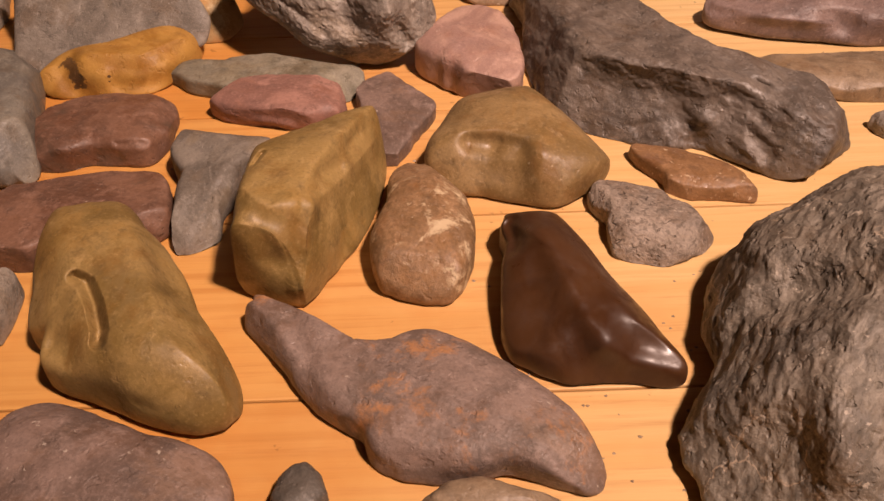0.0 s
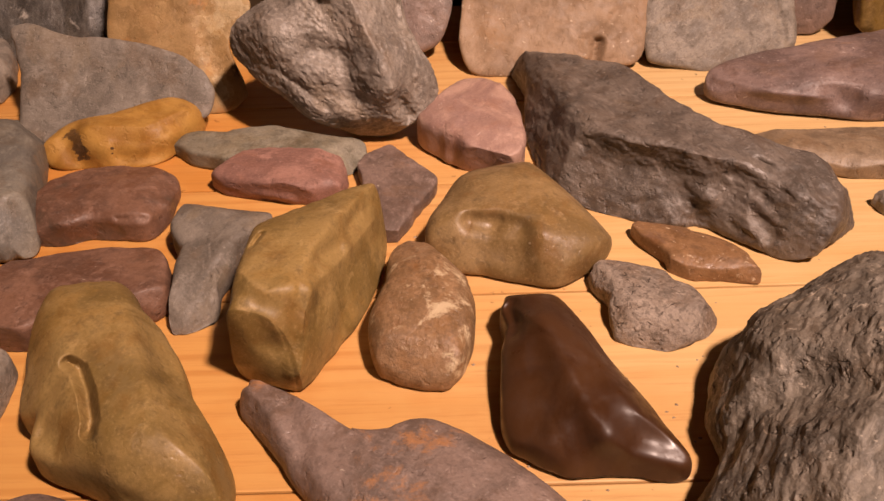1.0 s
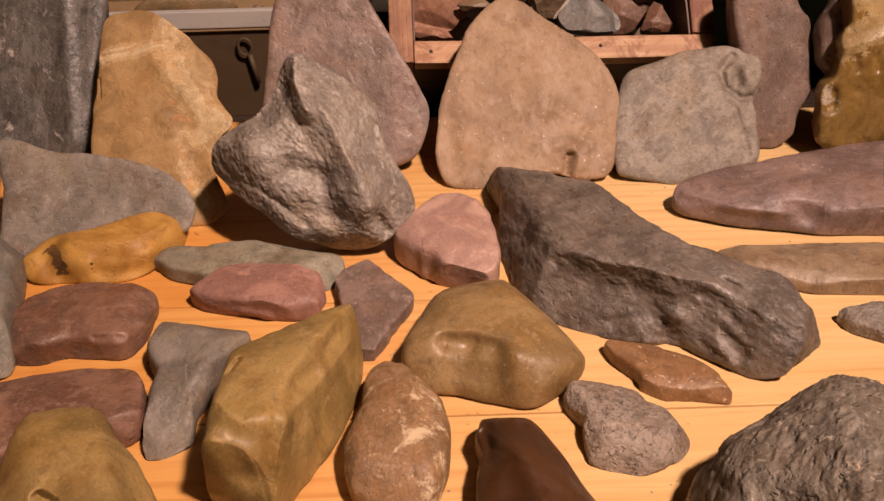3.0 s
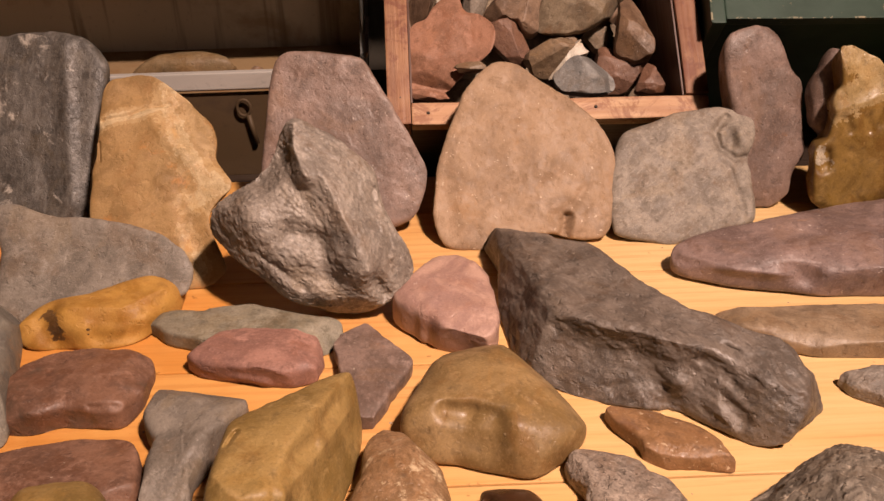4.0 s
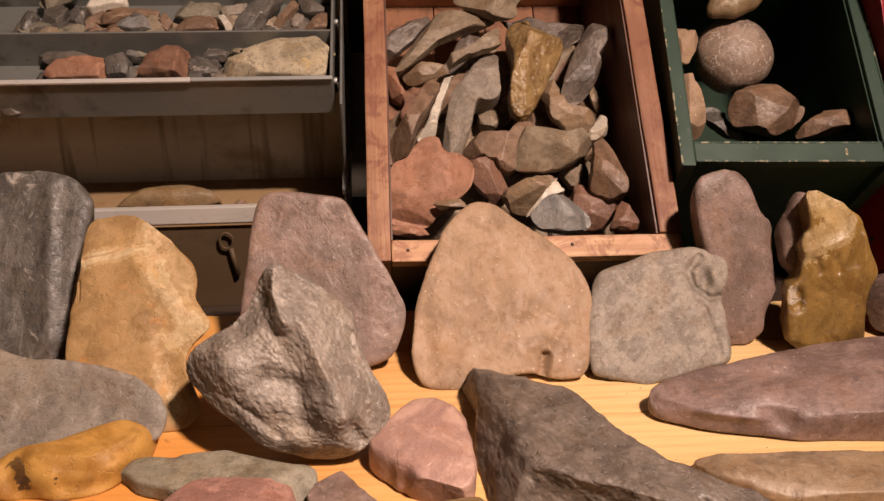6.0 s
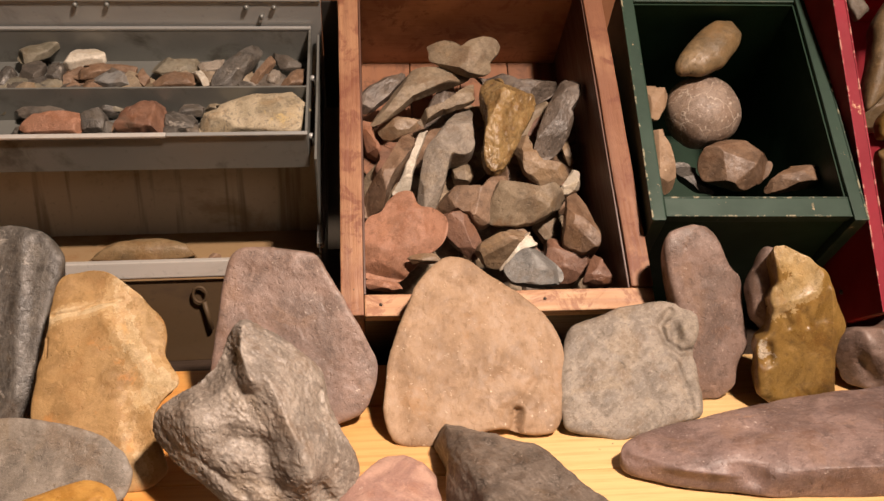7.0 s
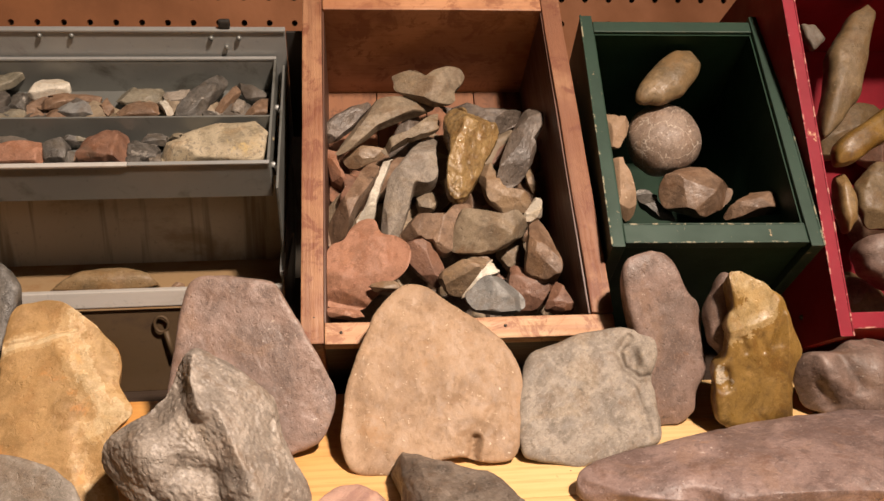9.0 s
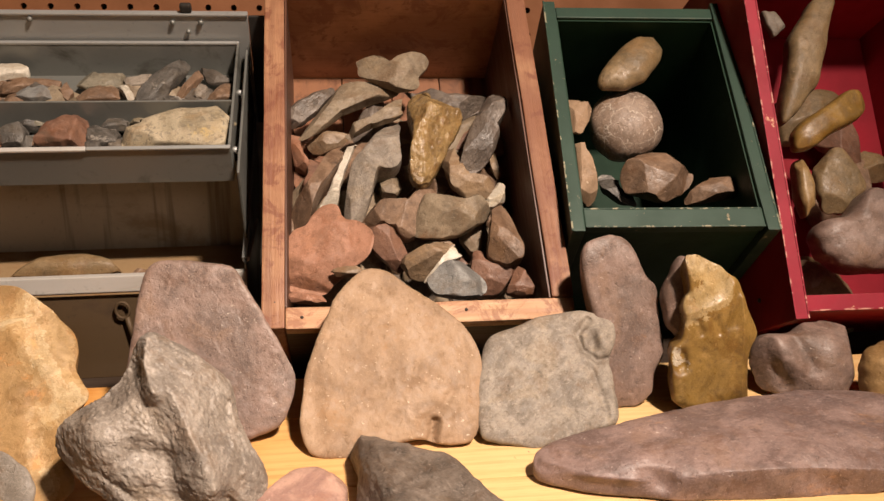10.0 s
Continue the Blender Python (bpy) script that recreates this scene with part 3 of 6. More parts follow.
    part("latch_shaft", upright(rod((-0.0943, -0.004, -0.0424), (-0.0903, -0.004, -0.0664), 0.0021)), dull_steel, latch, smooth=True)
    # the lid stands open behind the tray
    lid = part("lid", block(-w, l + 0.002, -0.01, 0.002, l + 0.0045, 0.086, 0.0008), rim_steel, box, "open steel lid")
    part("lid_edge", block(-w, l + 0.0005, 0.0863, 0.002, l + 0.006, 0.0885, 0.0008), rim_steel, lid)
    # added black strip, stands in for the shade on the pegboard here
    part("lid_side", block(0.0023, l + 0.002, -0.010, 0.0145, l + 0.0045, 0.0860, 0.0004), black_iron, lid, "dark strip standing in for shade on the pegboard")
    for x, z in ((-0.052, 0.082), (-0.032, 0.082), (-0.0416, 0.0745), (-0.150, 0.084), (-0.172, 0.084)):
        part("rivet", dome((x, l + 0.0005, z), 0.0019), grey_steel, lid, smooth=True)
    part("catch", block(-0.046, l + 0.001, 0.0887, -0.0375, l + 0.006, 0.0955, 0.0018), black_iron, lid, "dark iron catch")
    # tray: set in the same slant, on its arms over the back of the box
    # moved back and enlarged about the camera, so that its view stays the same
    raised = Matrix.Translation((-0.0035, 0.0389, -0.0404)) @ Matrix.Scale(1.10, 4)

    def scaled_from_view(bm):
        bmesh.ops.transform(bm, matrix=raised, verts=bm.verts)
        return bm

    y0, z0 = -0.0007, 0.0967
    tl, td = 0.1140, 0.026
    tray = part("tray", scaled_from_view(block(-w + 0.008, y0 + t, z0 - td, -0.0022 - t, y0 + tl - t, z0 - td + t, 0.0003)), grey_steel, box, "two-part steel tray")
    part("tray_front", scaled_from_view(block(-w + 0.008, y0, z0 - td, -0.0022, y0 + t, z0, 0.0004)), grey_steel, tray)
    part("tray_back", scaled_from_view(block(-w + 0.008, y0 + tl - t, z0 - td, -0.0022, y0 + tl, z0, 0.0004)), grey_steel, tray)
    part("tray_end", scaled_from_view(block(-0.0022 - t, y0 + t, z0 - td, -0.0022, y0 + tl - t, z0, 0.0003)), grey_steel, tray)
    part("tray_divider", scaled_from_view(block(-w + 0.008, y0 + 0.048, z0 - td + t, -0.0022 - t, y0 + 0.0495, z0 - 0.001, 0.0003)), grey_steel, tray)
    part("tray_lip", scaled_from_view(block(-0.083, y0 - 0.001, z0 - 0.0005, -0.0022, y0 + 0.002, z0 + 0.0006, 0.0003)), rim_steel, tray)
    part("tray_lip", scaled_from_view(block(-w + 0.008, y0 - 0.0014, z0 - 0.0009, -0.0832, y0 + 0.0022, z0 + 0.0007, 0.0004)), bright_steel, tray, "bent bright lip")
    part("tray_lip", scaled_from_view(block(-w + 0.008, y0 + tl - 0.002, z0 - 0.0005, -0.0022, y0 + tl + 0.001, z0 + 0.0012, 0.0004)), rim_steel, tray)
    part("arm", scaled_from_view(rod((0.0005, 0.010, z0 - 0.012), (0.0005, 0.075, -0.012), 0.0010)), bright_steel, box, smooth=True)
    part("arm", scaled_from_view(rod((0.0005, 0.070, z0 - 0.012), (0.0005, 0.130, -0.012), 0.0010)), bright_steel, box, smooth=True)
    part("rivet", scaled_from_view(dome((-0.001, 0.012, z0 - 0.012), 0.0021)), rim_steel, box, smooth=True)
    part("rivet", scaled_from_view(dome((-0.001, 0.072, z0 - 0.012), 0.0021)), rim_steel, box, smooth=True)


toolbox()


# ---- stone shapes ----
TABLE = np.random.RandomState(7).permutation(256)
GRAD = np.random.RandomState(8).normal(size=(256, 3))


def ripple(p, size, seed=0.0):
    """Smooth gradient noise, about -1 to 1, of a given grain size in metres."""
    q = p / size + seed * 7.31 + 100.0
    i = np.floor(q).astype(int)
    f = q - i
    w = f * f * f * (f * (f * 6 - 15) + 10)
    total = 0.0
    for cx in (0, 1):
        for cy in (0, 1):
            for cz in (0, 1):
                h = TABLE[(TABLE[(TABLE[(i[:, 0] + cx) & 255] + i[:, 1] + cy) & 255] + i[:, 2] + cz) & 255]
                dot = ((f - (cx, cy, cz)) * GRAD[h]).sum(1)
                total = total + dot * abs(1 - cx - w[:, 0]) * abs(1 - cy - w[:, 1]) * abs(1 - cz - w[:, 2])
    return total


def ring(outline, angle):
    """The radius at an angle of a closed outline of evenly spaced radii."""
    k = len(outline)
    o = np.asarray(outline, float)
    q = (angle / (2 * math.pi) * k) % k
    i = np.floor(q).astype(int)
    f = q - i
    a, b, c, d = o[(i - 1) % k], o[i % k], o[(i + 1) % k], o[(i + 2) % k]
    return b + 0.5 * f * (c - a + f * (2 * a - 5 * b + 4 * c - d + f * (3 * (b - c) + d - a)))


def aim(az, el):
    return np.array([math.cos(radians(az)) * math.cos(radians(el)), math.sin(radians(az)) * math.cos(radians(el)), math.sin(radians(el))])


def section(s, power, girth, thick):
    """Half a stone's section, from its pole to its rim, with its points evenly spaced."""
    a = np.linspace(0, math.pi / 2, 1500)
    reach = (np.sin(a) ** power + np.cos(a) ** power) ** (-1 / power)
    wide, high = reach * np.sin(a), reach * np.cos(a)
    run = np.concatenate([[0], np.cumsum(np.hypot(np.diff(wide) * girth, np.diff(high) * thick))])
    u = np.arccos(np.clip(np.abs(s), 0, 1)) / (math.pi / 2) * run[-1]
    return np.interp(u, run, wide), np.interp(u, run, high)


def to_line(p, way):
    """How far every point lies from a line through the places given."""
    q = np.array(way, float).reshape(-1, 3)
    near = np.full(len(p), 9.0)
    for a, b in zip(q, q[1:]):
        u = np.clip(((p - a) @ (b - a)) / max(float((b - a) @ (b - a)), 1e-12), 0, 1)
        near = np.minimum(near, np.linalg.norm(p - a - u[:, None] * (b - a), axis=1))
    return near


def stone_points(dirs, outline, top, bottom, long=1.0, square=2.6, foot=0.0, cuts=(), grooves=(), facets=0, seed=0, crisp=0.035, bite=0.86, draft=0.0):
    """Directions of a ball turned into a stone: its outline seen from its face, its thickness on both sides, flats struck off it, and grooves or ridges.
    A cut is the azimuth and elevation of a flat and the share of the stone it leaves standing on that side."""
    up = dirs[:, 2] > 0
    girth = float(np.mean(outline)) * (1 + long) / 2
    wide, high = section(dirs[:, 2], square, girth, top)
    wide2, high2 = section(dirs[:, 2], foot or square, girth, bottom)
    r = ring(outline, np.arctan2(dirs[:, 1], dirs[:, 0])) * np.where(up, wide, wide2)
    flat = np.maximum(np.hypot(dirs[:, 0], dirs[:, 1]), 1e-9)
    x, y = long * r * dirs[:, 0] / flat, r * dirs[:, 1] / flat
    z = np.where(up, top * high, -bottom * high2)
    p = np.stack([x, y, z], 1)
    soft = crisp * float(np.mean(outline))
    luck = np.random.RandomState(seed)
    struck = list(cuts)
    for k in range(facets):
        struck.append((luck.uniform(0, 360), luck.uniform(18, 82), luck.uniform(bite, 0.98)))
    for az, el, share in struck:
        n = aim(az, el)
        h = p @ n
        e = (h - share * h.max()) / soft
        p = p - np.outer(soft * np.logaddexp(0, np.clip(e, -40, 400)) * 0.94, n)
    p[:, 2] = np.maximum(p[:, 2], -bottom)
    if grooves:
        # hollows and ridges, pushed in along one line of sight; a negative width makes a sharp crease
        push = np.array(grooves[0])
        for wide, deep, *way in grooves[1:]:
            near = to_line(p, way)
            shape = np.exp(-(near / wide) ** 2) if wide > 0 else np.maximum(1 + near / wide, 0) ** 1.4
            p = p + np.outer(shape * deep, push)
    if draft:
        # a slab: its face is its widest section, and it narrows to the back
        behind = np.clip((0.8 * top - p[:, 2]) / (top + bottom), 0, 1)
        p[:, :2] *= (1 - draft * behind)[:, None]
        p[:, 2] -= 0.85 * top
    return p


BALLS = {}


def unit_ball(level):
    if level not in BALLS:
        bm = bmesh.new()
        bmesh.ops.create_icosphere(bm, subdivisions=level, radius=1.0)
        bm.verts.ensure_lookup_table()
        BALLS[level] = np.array([v.co[:] for v in bm.verts]), [[v.index for v in f.verts] for f in bm.faces]
        bm.free()
    return BALLS[level]


def plates(p, size, seed, slope=0.5, soft=0.10):
    """Flat flakes tilted this way and that, meeting in creases, in units of the grain size."""
    q = p / size + seed * 3.17 + 50.0
    cell = np.floor(q).astype(int)
    near, high = [], []
    for cx in (-1, 0, 1):
        for cy in (-1, 0, 1):
            for cz in (-1, 0, 1):
                i = cell + (cx, cy, cz)
                h = TABLE[(TABLE[(TABLE[i[:, 0] & 255] + i[:, 1]) & 255] + i[:, 2]) & 255]
                d = q - i - 0.5 - 0.35 * np.clip(GRAD[h], -1.2, 1.2)
                near.append((d * d).sum(1))
                high.append(slope * (d * GRAD[(h + 91) & 255]).sum(1))
    near, high = np.array(near), np.array(high)
    w = np.exp(-(near - near.min(0)) / soft)
    return (w * high).sum(0) / w.sum(0)


def outward(p, faces):
    """The normal at every point of a closed mesh of triangles."""
    f = np.asarray(faces)
    n = np.cross(p[f[:, 1]] - p[f[:, 0]], p[f[:, 2]] - p[f[:, 0]])
    out = np.zeros_like(p)
    for k in range(3):
        for axis in range(3):
            out[:, axis] += np.bincount(f[:, k], n[:, axis], len(p))
    return out / np.maximum(np.linalg.norm(out, axis=1, keepdims=True), 1e-12)


# relief by material: broad lumps, flakes, small flakes, ridged grain, fine grain
RELIEF = {"rough_gneiss": (1.2, 1.5, 1.9, 1.5, 3.6), "grey_rock": (1.0, 0.8, 0.9, 1.3, 4.0), "charcoal_stone": (0.7, 1.7, 1.7, 1.0, 2.2), "knobbly_ochre_stone": (1.6, 2.4, 2.2, 2.5, 1.5),
          "polished_stone": (0.5, 0.0, 0.0, 0.0, 0.0), "ochre_stone": (0.8, 0.35, 0.15, 0.15, 0.3), "olive_stone": (0.8, 0.45, 0.2, 0.2, 0.4), "grainy_stone": (1.0, 0.8, 1.1, 1.0, 2.6),
          "amber_stone": (0.5, 0.7, 0.3, 0.1, 0.1), "slate_stone": (0.7, 1.0, 0.6, 0.5, 0.6), "speckled_stone": (0.7, 0.2, 0.15, 0.3, 0.8), "orange_stone": (1.0, 0.2, 0.1, 0.1, 0.2),
          "honey_stone": (0.6, 0.7, 0.2, 0.1, 0.25), "buff_stone": (0.5, 0.5, 0.7, 0.35, 1.4), "pale_grey_stone": (0.7, 0.7, 0.5, 0.4, 1.0), "crusted_stone": (1.0, 0.4, 0.4, 0.4, 1.0)}
BEDDED = {"rough_gneiss": (0.6, 1.2, 1.2), "slate_stone": (0.5, 1.2, 1.2), "charcoal_stone": (0.6, 1.2, 1.2), "grey_rock": (0.8, 1.1, 1.1), "dusky_red_stone": (0.6, 1.2, 1.2)}
COUNT = [0]


def stone(label, mat, at, turn, outline, top, bottom, long=1.0, group="", level=6, square=2.6, foot=0.0, cuts=(), grooves=(), facets=0, seed=0, crisp=0.035, bite=0.86, draft=0.0, large=1.0, patches=()):
    """One stone: outline radii in millimetres round its face, thickness to both sides, then lumps, flakes, pits and grain.
    A patch is another surface along a line over the stone: its material, half width and line."""
    COUNT[0] += 1
    own = COUNT[0] * 1.37
    dirs, faces = unit_ball(level)
    p = large * stone_points(dirs, np.array(outline) / 1000, top, bottom, long, square, foot, cuts, grooves, facets, seed, crisp, bite, draft)
    broad, flake, flakes, ridged, grain = RELIEF.get(mat.name, (0.9, 0.7, 0.45, 0.4, 0.7))
    size = min(float(np.mean(outline)) / 1000, 0.03)
    # bedding: the grain of a split stone runs along its length
    bed = p * np.array(BEDDED.get(mat.name, (1.0, 1.0, 1.0)))
    off = 0.034 * broad * ripple(p, size * 1.1, own)
    if flake:
        off += 0.030 * flake * plates(bed, size * 0.55, own + 1)
    if flakes:
        off += 0.013 * flakes * plates(bed, size * 0.22, own + 2, soft=0.07)
    if ridged:
        off += 0.006 * ridged * (1 - 2 * np.abs(ripple(bed, size * 0.20, own + 6)))
        off -= 0.05 * ridged * np.maximum(ripple(p, size * 0.5, own + 5) - 0.38, 0)
    if grain:
        off += 0.0035 * grain * ripple(bed, size * 0.085, own + 3)
    if level >= 7 and grain:
        off += 0.0025 * grain * ripple(bed, size * 0.045, own + 4)
    p = p + outward(p, faces) * (size * (off - 0.01))[:, None]
    # what stands on the table, fitted to the camera's view, is clipped flat there
    turned = np.array(pose(*at, *turn).to_3x3())
    if foot or draft:
        w = p @ turned.T
        w[:, 2] = np.maximum(w[:, 2], 0.0002 - at[2])
        p = w @ turned
    me = bpy.data.meshes.new("stone")
    me.from_pydata(p.tolist(), [], faces)
    me.polygons.foreach_set("use_smooth", [True] * len(me.polygons))
    me.materials.append(mat)
    if patches:
        mid = p[np.asarray(faces)].mean(1) / large
        if draft:
            mid[:, 2] += 0.85 * top
        ragged = 1 + 0.30 * ripple(mid, 0.006, own + 8) + 0.22 * ripple(mid, 0.0016, own + 9)
        slot = np.zeros(len(mid), int)
        for k, (other, wide, *way) in enumerate(patches):
            me.materials.append(other)
            slot[to_line(mid, way) < wide * ragged] = k + 1
        me.polygons.foreach_set("material_index", slot.tolist())
    ob = new("stone", me)
    ob.matrix_world = pose(*at, *turn)
    return tagged(ob, label, "stone", group)


stone("smooth ochre-yellow stone with a deep notch in its side", ochre, (-0.1452, -0.0646, 0.0135), (0, 0, -54.9), (27.6, 28.7, 30.1, 31.0, 32.1, 31.8, 29.6, 27.0, 24.9, 23.2, 22.9, 23.7, 24.8, 25.3, 26.4, 26.0, 26.0, 28.6, 30.1, 29.7, 28.7, 28.3, 27.8, 27.6, 28.0, 28.0, 27.2, 26.4, 25.9, 25.6, 25.4, 25.6, 26.2, 26.6, 29.6, 30.9, 26.6, 31.9, 29.7, 27.0, 25.4, 24.5, 24.1, 24.2, 24.4, 24.7, 25.4, 26.3), 0.0197, 0.0143, 2.23, 'stones on the table', level=7, foot=8, cuts=[(80, 40, 0.74), (260, 45, 0.8), (335, 40, 0.86)], facets=1, seed=11, grooves=[(-0.75, 0.08, -0.66), (-0.0034, 0.0085, -0.0036, -0.0105, 0.0191, 0.0026, -0.0084, 0.0194, 0.0137, -0.0095, 0.0187, 0.0246, -0.0121, 0.0166, 0.0273, -0.0141, 0.015), (0.009, 0.004, 0.0029, -0.0156, 0.0171, 0.0153, -0.0185, 0.0156), (0.006, 0.006, 0.0184, -0.0247, 0.01, 0.0129, -0.026, 0.0091), (0.007, -0.0025, -0.0286, 0.0182, 0.014, -0.0003, 0.013, 0.0163, 0.0202, 0.0116, 0.014, 0.0293, 0.0155, 0.0078), (0.01, 0.004, 0.0028, 0.0172, 0.0111, 0.0204, 0.0166, 0.0082), (0.003, 0.0012, 0.047, -0.0122, 0.002, 0.0539, -0.0066, -0.0003), (0.012, -0.003, 0.039, -0.0057, 0.0154, 0.0541, 0.002, 0.0053)])
stone("blocky olive-yellow stone with a sharp ridge and flat faces", ochre, (-0.0817, -0.0149, 0.0179), (0, -0, 84.5), (19, 18, 17, 18, 19, 22, 25, 25, 26, 30, 29, 35, 42, 38, 27, 22, 20, 18, 18, 18, 20, 22, 25, 29, 33, 34, 28, 22), 0.0259, 0.0187, 2.04, 'stones on the table', level=7, foot=8, cuts=[(11, 76, 0.8), (166, -6, 0.5), (261, 18, 0.6), (96, 10, 0.85)], crisp=0.05, square=4.0, grooves=[(0.71, 0.24, -0.66), (-0.008, -0.004, -0.0211, 0.0178, 0.0242, -0.0336, 0.0046, 0.0257, -0.0234, -0.007, 0.0178), (-0.008, -0.0045, -0.0234, -0.007, 0.0178, -0.0367, -0.0071, 0.0092, -0.0425, -0.0051, -0.0059), (-0.008, -0.003, -0.0234, -0.007, 0.0178, 0.0045, -0.0139, 0.0111, 0.04, -0.0216, 0.004), (0.011, 0.008, -0.0451, 0.0028, 0.0242, -0.0454, -0.0001, 0.0132), (0.004, 0.003, -0.0072, -0.0085, 0.0213, 0.0043, -0.0123, 0.0161), (0.003, 0.002, 0.0183, -0.0144, 0.0164, 0.0309, -0.0168, 0.0149), (-0.0025, 0.0035, -0.0051, 0.0174, 0.0241, 0.0016, 0.0159, 0.0241), (0.007, 0.003, -0.0134, -0.0156, -0.0052, -0.0205, -0.0144, -0.0094)])
stone("mottled brown rounded pebble lying on the table", crust, (-0.0368, -0.0217, 0.0085), (0, 0, -85.2), (16.0, 16.3, 17.0, 17.7, 18.0, 18.7, 19.1, 19.5, 20.2, 20.2, 20.6, 21.3, 21.0, 21.1, 19.4, 18.2, 17.5, 17.2, 17.4, 18.0, 18.6, 18.5, 18.9, 19.4, 19.0, 19.0, 18.7, 18.3, 17.5, 16.3, 15.7, 16.7, 18.0, 19.7, 21.8, 23.0, 22.9, 22.4, 20.2, 18.8, 17.5, 16.6, 16.1, 16.0), 0.0128, 0.0093, 2.26, 'stones on the table', foot=8, cuts=[(175, 70, 0.86), (345, 40, 0.85)], facets=3, seed=13, bite=0.88, crisp=0.03)
stone("rounded olive-tan stone with a dent on top", olive, (0.0056, 0.0353, 0.0107), (0, 0, -82.7), (28.8, 30.9, 32.9, 34.0, 35.0, 36.9, 39.3, 41.6, 42.1, 39.4, 36.7, 34.1, 32.2, 30.5, 29.5, 29.5, 30.4, 32.2, 33.5, 35.4, 36.1, 36.9, 35.6, 33.4, 32.2, 31.9, 32.1, 32.8, 34.3, 36.9, 40.5, 42.8, 41.8, 38.2, 33.4, 29.7, 28.3, 27.6, 27.4, 27.6), 0.0159, 0.0115, 1.27, 'stones on the table', level=7, foot=8, cuts=[(193, 55, 0.82), (103, 45, 0.78), (333, 30, 0.84)], facets=4, seed=14, bite=0.88, crisp=0.03, grooves=[(-0.77, 0.18, -0.61), (0.0045, 0.005, 0.0146, -0.0234, 0.0127, 0.0178, -0.0161, 0.0128), (0.005, 0.004, 0.0185, -0.0117, 0.0135, 0.0231, -0.0038, 0.0132), (0.005, -0.0018, 0.0072, -0.026, 0.0139, 0.0093, -0.0127, 0.0153, 0.0183, 0.0002, 0.0148, 0.0278, 0.0042, 0.0126, 0.0339, 0.0023, 0.0043), (0.009, 0.0025, 0.0242, -0.0175, 0.0039, 0.0289, -0.0087, 0.0035)])
stone("glossy dark chocolate-brown polished stone with smooth ridges", chocolate, (0.0161, -0.0632, 0.0101), (0, 0, -73), (18.8, 19.5, 20.6, 22.4, 25.4, 29.3, 32.4, 32.2, 27.7, 25.8, 22.7, 20.4, 19.3, 18.9, 19.3, 20.0, 20.8, 21.5, 22.7, 24.1, 25.1, 26.0, 26.7, 27.0, 26.8, 26.1, 25.2, 24.0, 23.3, 20.0, 19.9, 20.2, 20.9, 21.6, 22.7, 24.5, 26.6, 29.6, 30.6, 27.8, 25.8, 23.9, 22.7, 21.4, 20.0, 19.2, 18.7, 18.5), 0.0150, 0.0109, 2.0, 'stones on the table', level=7, foot=8, cuts=[(273, 50, 0.74), (93, 46, 0.7), (345, 30, 0.78), (163, 45, 0.85)], crisp=0.06, grooves=[(-0.62, 0.35, -0.7), (0.006, -0.0042, -0.0213, -0.0022, 0.0143, 0.0048, -0.0033, 0.0149, 0.0229, -0.0044, 0.0126, 0.03, -0.0009, 0.0067), (0.005, -0.0036, 0.03, -0.0009, 0.0067, 0.0359, 0.0063, 0.0003, 0.0422, 0.0202, -0.0039), (0.008, 0.0045, 0.0097, 0.0026, 0.0147, 0.0209, -0.0053, 0.0132), (0.011, 0.003, 0.0003, -0.0108, 0.0135, 0.0167, -0.0178, 0.0081), (0.004, 0.0045, -0.0354, -0.0096, 0.0098, -0.0214, -0.0133, 0.0098), (0.012, 0.003, 0.0302, 0.008, 0.0101, 0.0346, 0.0122, 0.0052)])
stone("long flat mauve-grey stone shaped like a bird, with rust stains", birdstone, (-0.0385, -0.1042, 0.0059), (0, 0, -32.6), (25.0, 25.1, 25.2, 24.7, 24.5, 24.8, 25.4, 25.7, 25.9, 26.3, 26.2, 25.3, 25.4, 25.1, 22.3, 18.5, 15.6, 14.4, 13.7, 13.4, 13.6, 14.5, 28.8, 29.0, 29.0, 28.4, 26.1, 23.8, 22.3, 21.6, 22.0, 22.7, 23.2, 23.0, 22.6, 22.7, 27.7, 28.4, 25.8, 23.1, 21.1, 19.7, 18.6, 17.8, 17.9, 19.1, 21.7, 24.2), 0.0092, 0.0067, 2.63, 'stones on the table', level=7, foot=8, cuts=[(298, 40, 0.9)], grooves=[(-0.52, 0.48, -0.71), (0.004, 0.0026, -0.0535, 0.001, 0.0086, -0.0357, -0.0125, 0.0083), (0.01, 0.00195, -0.0338, -0.0098, 0.0088, -0.0234, 0.006, -0.0024), (0.018, -0.0026, -0.0074, 0.0006, 0.0092, 0.03, 0.0025, 0.0091), (0.006, 0.0026, -0.0033, -0.0258, 0.0028, 0.0182, -0.0239, 0.0031)], facets=4, seed=16, bite=0.88, crisp=0.03, square=4.6)
stone("rounded purple-grey stone at the front of the table", mauve, (-0.1379, -0.1355, 0.0071), (0, -0, -21.9), (25, 25, 26, 27, 27, 25, 22, 22, 23, 26, 30, 28, 26, 24, 23, 23, 24, 25, 27, 28, 25, 24, 22, 21, 20, 21, 22, 23), 0.0109, 0.0079, 1.82, 'stones on the table', foot=8, cuts=[(102, 65, 0.88)], facets=3, seed=17, bite=0.88, crisp=0.03)
